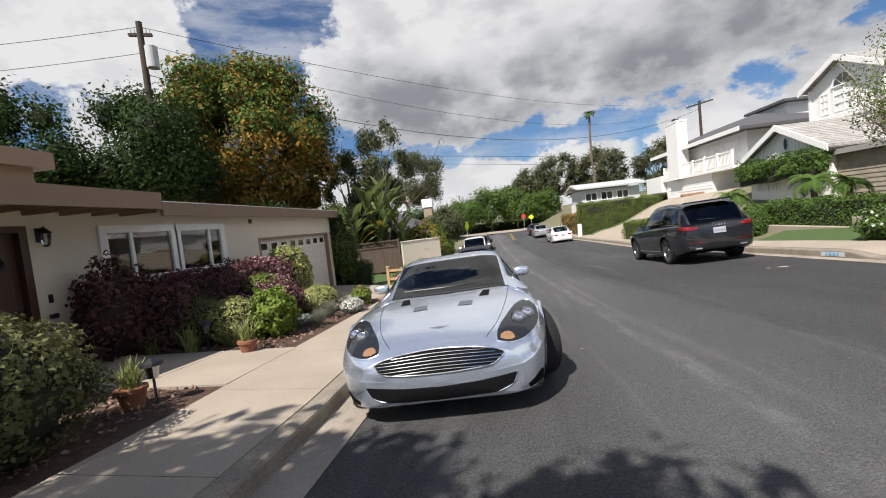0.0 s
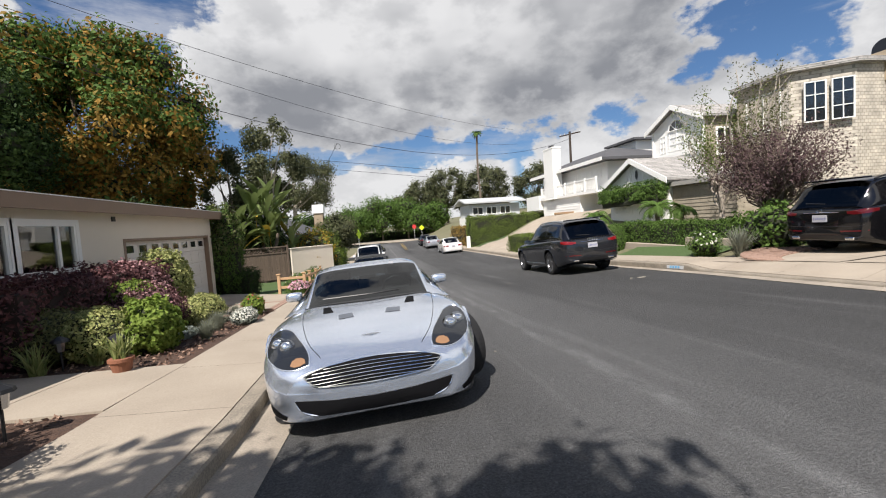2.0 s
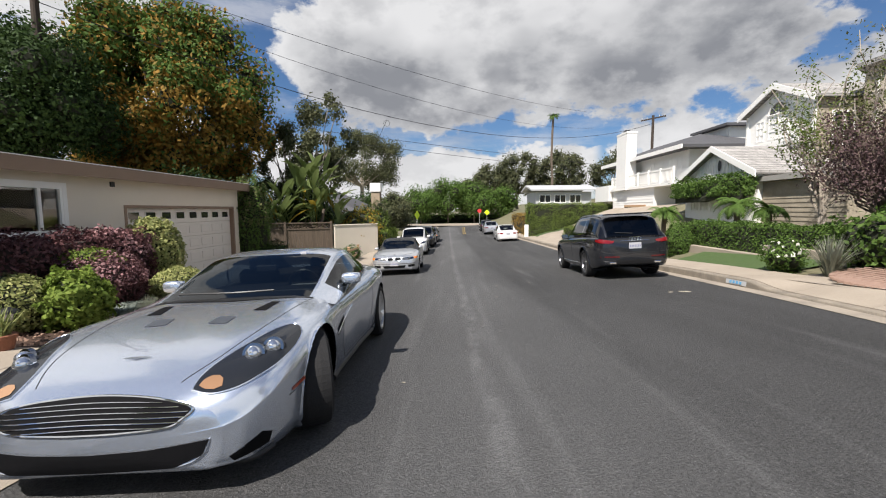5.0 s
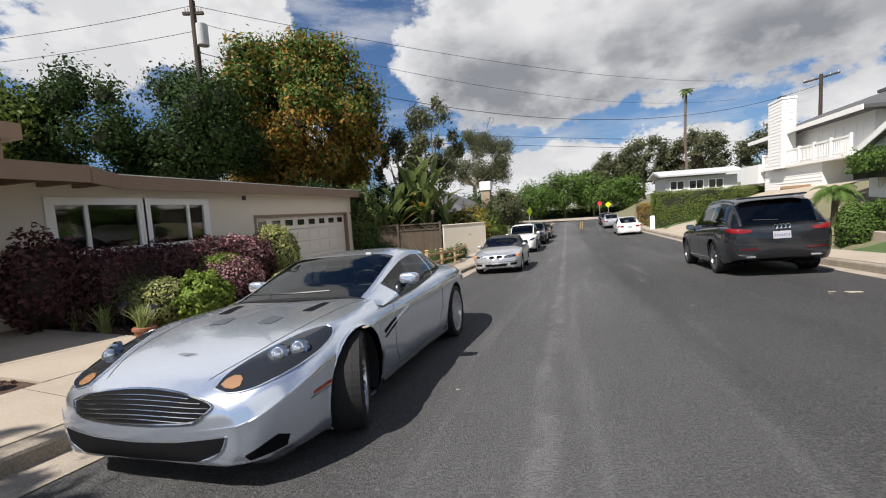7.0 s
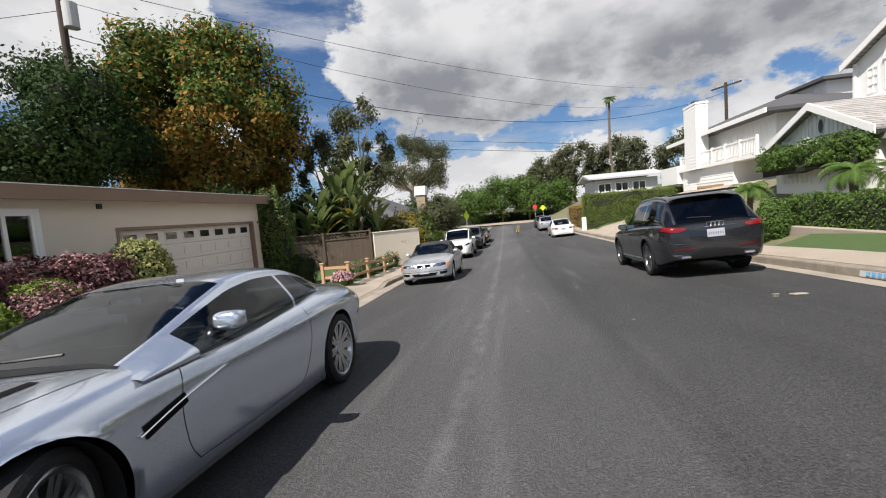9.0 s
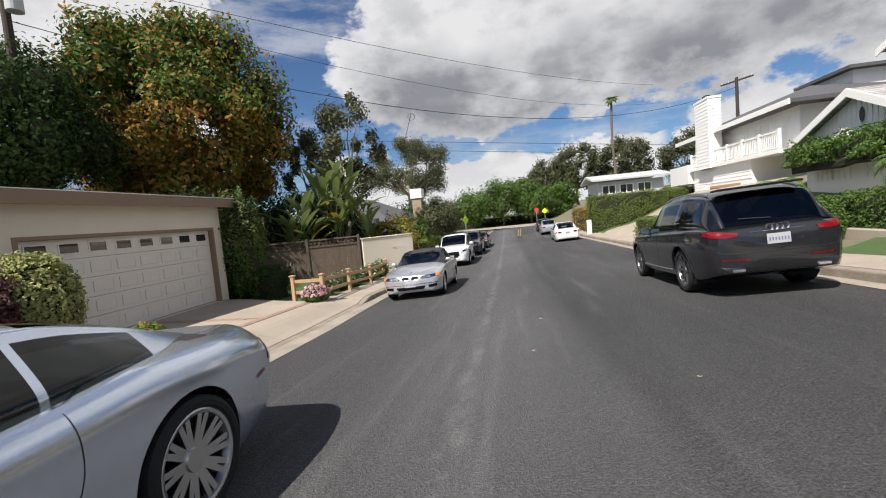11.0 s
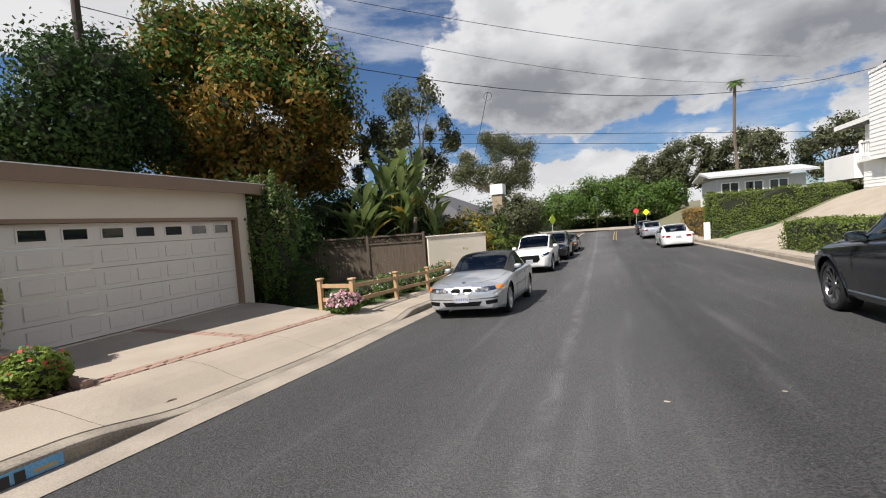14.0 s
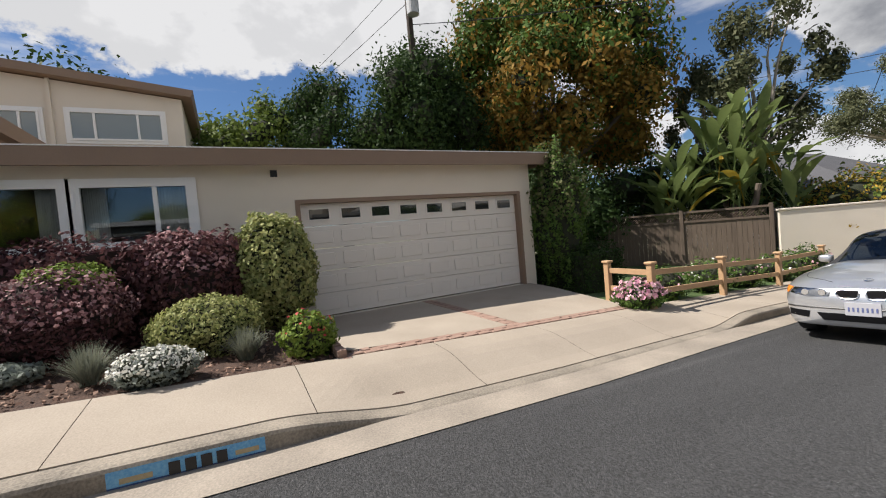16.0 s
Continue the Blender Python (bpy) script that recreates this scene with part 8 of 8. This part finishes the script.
    c.line("side_strip", [(1, 1.2 * k, z(0.55)), (1, 2.4 * k, z(0.57)), (1, 3.0 * k, z(0.58))], SIDE, 0.03, paint_, 0.004, mirror=True)
    c.mirror_pod(1.72 * k, z(0.96), W / 2 * 0.90, paint_, (0.10, 0.08, 0.065))
    c.patch("tail_lamp", [(0.40, L, z(0.80)), (0.80, L - 0.1, z(0.82)), (0.84, L - 0.25, z(0.70)), (0.42, L, z(0.68))], (-0.35, -1, 0), RED_LENS, 0.006, 3, mirror=True)
    c.plate(L + 0.055, z(0.70), "rear")
    return c


saloon(standing(0.33, 12.36, 1.2), 4.49, 1.76, 1.37, SILVER_WARM, "silver convertible with raised black canvas roof at kerb", CANVAS, conv=True)
saloon(standing(0.3, 36.0, -1), 4.6, 1.80, 1.45, JET, "dark saloon parked far along the kerb")
saloon(standing(7.35, 37.6, 179), 4.85, 1.83, 1.46, SNOW, "white saloon parked on the opposite side")
saloon(standing(7.15, 49.0, 179), 4.6, 1.80, 1.46, SILVER_WARM, "silver saloon parked further along opposite")
saloon(standing(7.2, 56.0, 179), 4.6, 1.80, 1.46, GRAPHITE, "dark grey saloon parked further along opposite")


# ---- fences, poles, wires, signs and small things ----
def board_fence(a, b, z_top, height, label):
    """Close boards with a lattice strip and rails between posts, from a to b."""
    a, b = Vector((*a, 0)), Vector((*b, 0))
    d = b - a
    n = round(d.length / 2.3)
    f = holder("board_fence", (a.x, a.y, z_top - height), math.degrees(math.atan2(d.y, d.x)), label, "fence")
    L = d.length
    for i in range(n + 1):
        boxed("post", (L * i / n - 0.06, L * i / n + 0.06, -0.06, 0.06, -0.2, height + 0.06), FENCE_WOOD, f, bevel=0.01)
    k = 0
    x = 0.07
    while x < L - 0.1:
        boxed("board", (x, x + 0.138, -0.012 + 0.004 * (k % 2), 0.012 + 0.004 * (k % 2), 0.0, height - 0.36), FENCE_WOOD, f)
        x += 0.145
        k += 1
    for z0 in (0.06, height - 0.40, height - 0.06):
        boxed("rail", (0.0, L, -0.045, 0.045, z0, z0 + 0.07), FENCE_WOOD, f)
    bm = bmesh.new()
    x = 0.1
    while x < L - 0.25:
        rod(bm, (x, -0.008, height - 0.33), (x + 0.26, -0.008, height - 0.07), 0.009, sides=4)
        rod(bm, (x + 0.26, 0.008, height - 0.33), (x, 0.008, height - 0.07), 0.009, sides=4)
        x += 0.085
    part("lattice", bm, FENCE_WOOD, f)["kind"] = "stuff"
    return f


board_fence((-4.64, 21.7), (-11.4, 18.2), 0.85, 1.95, "weathered brown board fence with a lattice top strip")
wh = holder("courtyard_wall", (-4.55, 21.75, -1.23), math.degrees(math.atan2(2.3, 2.3)), "pale stuccoed courtyard wall beside the fence", "wall")
boxed("wall_panel", (0.05, 3.1, -0.09, 0.09, -0.2, 1.86), STUCCO, wh, bevel=0.02)
boxed("wall_cap", (0.0, 3.15, -0.12, 0.12, 1.86, 1.92), STUCCO, wh, bevel=0.01)

rail = holder("rail_fence", label="low post-and-rail fence of new cedar beside the pavement", category="fence")
spots = [(-3.05, 12.14), (-2.15, 12.10), (-2.35, 14.5), (-2.45, 16.9), (-2.55, 19.3)]
for x, y_ in spots:
    z0 = walk_z(-2.0, y_) - 0.06
    post = new("post")
    post.parent = rail
    boxed("shaft", (x - 0.05, x + 0.05, y_ - 0.05, y_ + 0.05, z0 - 0.1, z0 + 0.80), NEW_WOOD, post, bevel=0.006)
    boxed("cap", (x - 0.075, x + 0.075, y_ - 0.075, y_ + 0.075, z0 + 0.80, z0 + 0.845), NEW_WOOD, post, bevel=0.012)
for (xa, ya), (xb, yb) in zip(spots, spots[1:]):
    for dz in (0.30, 0.62):
        if dz < 0.5 and ya < 12.05 and yb < 12.05:
            continue
        bm = bmesh.new()
        a, b = Vector((xa, ya, walk_z(-2.0, ya) - 0.06 + dz)), Vector((xb, yb, walk_z(-2.0, yb) - 0.06 + dz))
        n = (b - a).cross(Vector((0, 0, 1))).normalized() * 0.018
        vs = [bm.verts.new(p + s * n + Vector((0, 0, h_))) for p in (a, b) for s in (-1, 1) for h_ in (0, 0.09)]
        for f in ((0, 1, 3, 2), (4, 6, 7, 5), (0, 4, 5, 1), (2, 3, 7, 6), (1, 5, 7, 3), (0, 2, 6, 4)):
            bm.faces.new([vs[i] for i in f])
        part("rail", bm, NEW_WOOD, rail)


def wire(name, a, b, sag, radius=0.012, label="thin black overhead wire"):
    bm = bmesh.new()
    a, b = Vector(a), Vector(b)
    pts = [a.lerp(b, u) - Vector((0, 0, sag * 4 * u * (1 - u))) for u in steps_between(0, 1, 24)]
    tube(bm, pts, radius, 5)
    return tagged(part(name, bm, BLACK, None), label, "cable", "overhead wires")


def utility_pole(at, height, label, arm=2.2, transformer=False, turn=0.0):
    u = holder("utility_pole", at, turn, label, "utility pole")
    bm = bmesh.new()
    rod(bm, (0, 0, -0.5), (0, 0, height), 0.17, 0.12, 12)
    part("pole", bm, POLE_WOOD, u)
    for z in (height - 0.35,) if not transformer else (height - 0.6,):
        boxed("crossarm", (-arm / 2, arm / 2, -0.06, 0.06, z, z + 0.12), POLE_WOOD, u)
        for x in (-arm / 2 + 0.1, -arm / 4, arm / 4, arm / 2 - 0.1):
            bm = bmesh.new()
            rod(bm, (x, 0, z + 0.12), (x, 0, z + 0.30), 0.04, 0.025, 8)
            part("insulator", bm, GREY_METAL, u)
    if transformer:
        bm = bmesh.new()
        rod(bm, (0.38, -0.15, height - 2.0), (0.38, -0.15, height - 1.1), 0.24, 0.24, 18)
        rod(bm, (0.38, -0.15, height - 1.1), (0.38, -0.15, height - 1.0), 0.24, 0.10, 18)
        part("transformer", bm, GREY_METAL, u, "grey pole-mounted transformer can")
    return u


utility_pole((-13.0, 13.4, -0.8), 12.3, "dark wooden pole with transformer behind the house", 0.9, True, 20)
utility_pole((23.05, 41.2, 0.0), 11.0, "wooden power pole with crossarm behind the white house", 2.7, False, -60)
utility_pole((1.1, 92, -1.6), 8.6, "distant wooden power pole at the junction", 2.0, False, 0)
wire("overhead_wire", (-13.0, 13.4, 11.3), (18, 46, 12.5), 0.9)
wire("overhead_wire", (-13.0, 13.4, 10.6), (19, 47, 10.9), 1.6)
wire("overhead_wire", (-13.0, 13.4, 11.3), (-45, 7, 12.5), 1.0)
wire("overhead_wire", (-13.0, 13.4, 10.2), (-45, 5, 10.7), 1.0)
wire("overhead_wire", (-13.0, 13.4, 9.3), (23.0, 41.2, 10.2), 2.95, 0.018, "thick black overhead cable")
wire("overhead_wire", (-39.0, 38.1, 13.1), (43.5, 56.4, 5.2), 0.2, 0.022, "thick black overhead cable")
wire("overhead_wire", (-39.0, 38.0, 12.2), (43.5, 56.4, 4.2), 0.2, 0.022, "thick black overhead cable")
wire("service_drop", (-1.37, 22.28, 6.75), (-6.5, 33.5, 3.2), 0.4, 0.012)
bm = bmesh.new()
pts = [(-1.37 + 0.18 * math.cos(a), 22.28, 6.58 + 0.17 * math.sin(a)) for a in steps_between(0, 2 * math.pi, 14)]
tube(bm, pts, 0.010, 5)
tagged(part("cable_loop", bm, BLACK, None), "loop of slack cable on the overhead wire", "cable")


def sign(name, at, shape, size, material, post_h, label, turn=0.0):
    s_ = holder(name, at, turn, label, "road sign")
    bm = bmesh.new()
    rod(bm, (0, 0, -0.2), (0, 0, post_h), 0.03, sides=8)
    part("post", bm, GREY_METAL, s_)
    n = 4 if shape == "diamond" else 8
    off = 0 if shape == "diamond" else math.pi / 8
    bm = bmesh.new()
    a = [bm.verts.new((size * math.cos(off + 2 * math.pi * i / n), -0.035, post_h - size * 0.9 + size * math.sin(off + 2 * math.pi * i / n))) for i in range(n)]
    b = [bm.verts.new((v.co.x, -0.045, v.co.z)) for v in a]
    bm.faces.new(a)
    bm.faces.new(b)
    for i in range(n):
        bm.faces.new((a[i], a[(i + 1) % n], b[(i + 1) % n], b[i]))
    part("panel", bm, material, s_)
    return s_


sign("warning_sign", (9.4, 78.0, -1.3), "diamond", 0.52, YELLOW_SIGN, 2.8, "fluorescent yellow-green diamond warning sign on a post")
sign("stop_sign", (8.0, 78.6, -1.3), "octagon", 0.42, RED_SIGN, 3.0, "red octagonal stop sign at the junction")
sign("warning_sign", (-1.5, 45.0, -1.55), "diamond", 0.55, YELLOW_SIGN, 3.0, "fluorescent yellow-green diamond sign seen edge-on", 62)
LINE = mat("yellow_line", (0.34, 0.24, 0.08), 0.8, 0.3, 2.0, 60.0, 0.1)
for dx in (-0.12, 0.12):
    ribbon("road_marking", steps_between(46, 66, 10), lambda y: [(along(LEFT, y) * 0.5 + along(RIGHT, y) * 0.5 + dx - 0.05, G(6, y) + 0.012), (along(LEFT, y) * 0.5 + along(RIGHT, y) * 0.5 + dx + 0.05, G(6, y) + 0.012)], LINE, "worn yellow double centre line near the junction", "road marking")

# painted panel on the kerb face, with bars for its characters
BLUE_PAINT = mat("kerb_blue", (0.06, 0.26, 0.55), 0.6, 0.35, 9.0, 60.0, 0.05, second=(0.22, 0.48, 0.66))
NAVY = mat("kerb_navy", (0.03, 0.07, 0.20), 0.6, 0.2, 9.0, 60.0, 0.05)
SAND = mat("kerb_sand", (0.45, 0.36, 0.20), 0.6, 0.2, 9.0, 60.0, 0.05)
ADDRESS = holder("kerb_panel", label="blue painted number panel on the kerb face", category="painted panel")


def kerb_quad(name, y0, y1, u0, u1, material, out):
    """A painted patch on the kerb face; u runs from its foot to its top."""
    verts = []
    for y_ in steps_between(y0, y1, 6):
        x = along(LEFT, y_) - 0.36
        z = G(x, y_)
        verts += [(x + 0.008 + out, y_, z + u0 * 0.13), (x + 0.003 + out, y_, z + u1 * 0.13)]
    arrays(name, verts, [(2 * i, 2 * i + 2, 2 * i + 3, 2 * i + 1) for i in range(6)], material, ADDRESS)


kerb_quad("ground_colour", 5.28, 6.12, 0.10, 0.99, BLUE_PAINT, 0.002)
kerb_quad("lower_band", 5.28, 6.12, 0.10, 0.40, NAVY, 0.004)
kerb_quad("island", 5.34, 5.50, 0.38, 0.62, SAND, 0.006)
kerb_quad("island", 5.94, 6.08, 0.42, 0.64, SAND, 0.006)
for i in range(4):
    kerb_quad("bar", 5.58 + i * 0.085, 5.64 + i * 0.085, 0.25, 0.85, BLACK, 0.008)
PANEL2 = holder("kerb_panel", label="pale blue painted number panel on the opposite kerb", category="painted panel")
verts = []
for y_ in (5.95, 6.65):
    x = along(RIGHT, y_) + 0.32
    verts += [(x - 0.012, y_, G(x, y_) + 0.02), (x - 0.006, y_, G(x, y_) + 0.115)]
arrays("ground_colour", verts, [(0, 2, 3, 1)], GREY_DOOR, PANEL2)
for i in range(4):
    y_ = 6.10 + i * 0.11
    x = along(RIGHT, y_) + 0.32
    arrays("bar", [(x - 0.018, y_, G(x, y_) + 0.04), (x - 0.018, y_ + 0.07, G(x, y_) + 0.04), (x - 0.013, y_ + 0.07, G(x, y_) + 0.10), (x - 0.013, y_, G(x, y_) + 0.10)], [(0, 1, 2, 3)], BLUE_PAINT, PANEL2)


def path_light(x, y_):
    h = holder("path_light", (x, y_, bed_z(x, y_) - 0.02), label="small dark bronze solar lantern in the mulch", category="path light", group="path lights")
    bm = bmesh.new()
    rod(bm, (0, 0, 0), (0, 0, 0.28), 0.012, sides=8)
    part("stake", bm, BLACK, h)
    bm = bmesh.new()
    rod(bm, (0, 0, 0.28), (0, 0, 0.40), 0.045, 0.06, 8)
    part("lens", bm, REFLECTOR, h)
    bm = bmesh.new()
    rod(bm, (0, 0, 0.40), (0, 0, 0.43), 0.10, 0.09, 8)
    rod(bm, (0, 0, 0.43), (0, 0, 0.47), 0.09, 0.02, 8)
    part("cap", bm, BLACK, h)


for x, y_ in ((-3.2, 0.02), (-2.3, 0.0), (-3.45, 2.30), (-2.75, 2.2)):
    path_light(x, y_)
# brick edging where the bed meets the driveway
edging = holder("bed_edging", label="sloping brick edge of the planting bed", category="edging")
for i in range(4):
    x = -2.15 - 0.24 * i
    brick(edging, x, 6.98, bed_z(x, 6.98) + 0.10, 90, 0)
    brick(edging, x, 6.98, bed_z(x, 6.98) + 0.05, 90, 0)
boxed("planter_wall", (-4.9, -3.6, 6.90, 7.08, -0.6, -0.02), CONCRETE, edging, bevel=0.01)
# stones, post and bin across the street
bol = holder("timber_post", label="short square timber post beside the flower bed", category="post")
boxed("post_shaft", (8.92, 9.08, -1.36, -1.20, 0.3, 0.98), NEW_WOOD, bol, bevel=0.012)
for i, (x, y_, r) in enumerate(((8.98, -1.75, 0.26), (8.98, -2.3, 0.22), (8.95, -2.9, 0.24), (8.9, -3.6, 0.28))):
    bm = bmesh.new()
    blob(bm, (x, y_, T(x, y_) + 0.10), (r * 0.7, r, r * 0.55), i, 0.35, 2)
    tagged(part("rockery_stone", bm, STONE, None), "rough tan stone edging the flower bed", "stone", "rockery stones")
bn = holder("wheeled_bin", (11.0, 17.2, T(11.0, 17.2)), label="blue wheeled bin behind the low hedge", category="bin")
boxed("bin_body", (-0.28, 0.28, -0.3, 0.3, 0.05, 1.0), gloss("bin_plastic", (0.02, 0.06, 0.20), 0.5), bn, bevel=0.03)
boxed("bin_lid", (-0.31, 0.31, -0.33, 0.33, 1.0, 1.08), gloss("bin_lid_plastic", (0.02, 0.10, 0.40), 0.5), bn, bevel=0.03)
gp = holder("gate_board", (9.35, 35.9, T(9.35, 35.9)), 8, "white painted board leaning against the hedge end", "board")
boxed("board", (-0.19, 0.19, -0.02, 0.02, 0.0, 1.28), WHITE, gp, bevel=0.008)
boxed("foot", (-0.24, 0.24, -0.07, 0.07, -0.03, 0.08), CONCRETE, gp, bevel=0.01)
# fallen scraps and small marks on the road
SCRAP = mat("dry_leaf_scrap", (0.40, 0.36, 0.29), 0.9, 0.3, 9.0, 60.0, 0.1)
rng = np.random.default_rng(9)
for x, y_, r in ((6.96, 5.77, 0.10), (6.75, 5.88, 0.05), (6.66, 5.72, 0.04), (4.4, 8.4, 0.018), (3.51, 8.05, 0.022), (1.9, 1.3, 0.02), (3.3, 6.2, 0.022), (4.6, 5.0, 0.02)):
    bm = bmesh.new()
    ring = [bm.verts.new((x + r * (1 + 0.4 * rng.random()) * math.cos(a), y_ + 0.5 * r * (1 + 0.4 * rng.random()) * math.sin(a), G(x, y_) + 0.006 + 0.006 * rng.random())) for a in steps_between(0, 2 * math.pi, 9)[:-1]]
    bm.faces.new(ring)
    tagged(part("dry_leaf_scrap", bm, SCRAP, None), "scrap of dry leaf lying on asphalt", "debris", "scraps on the road")
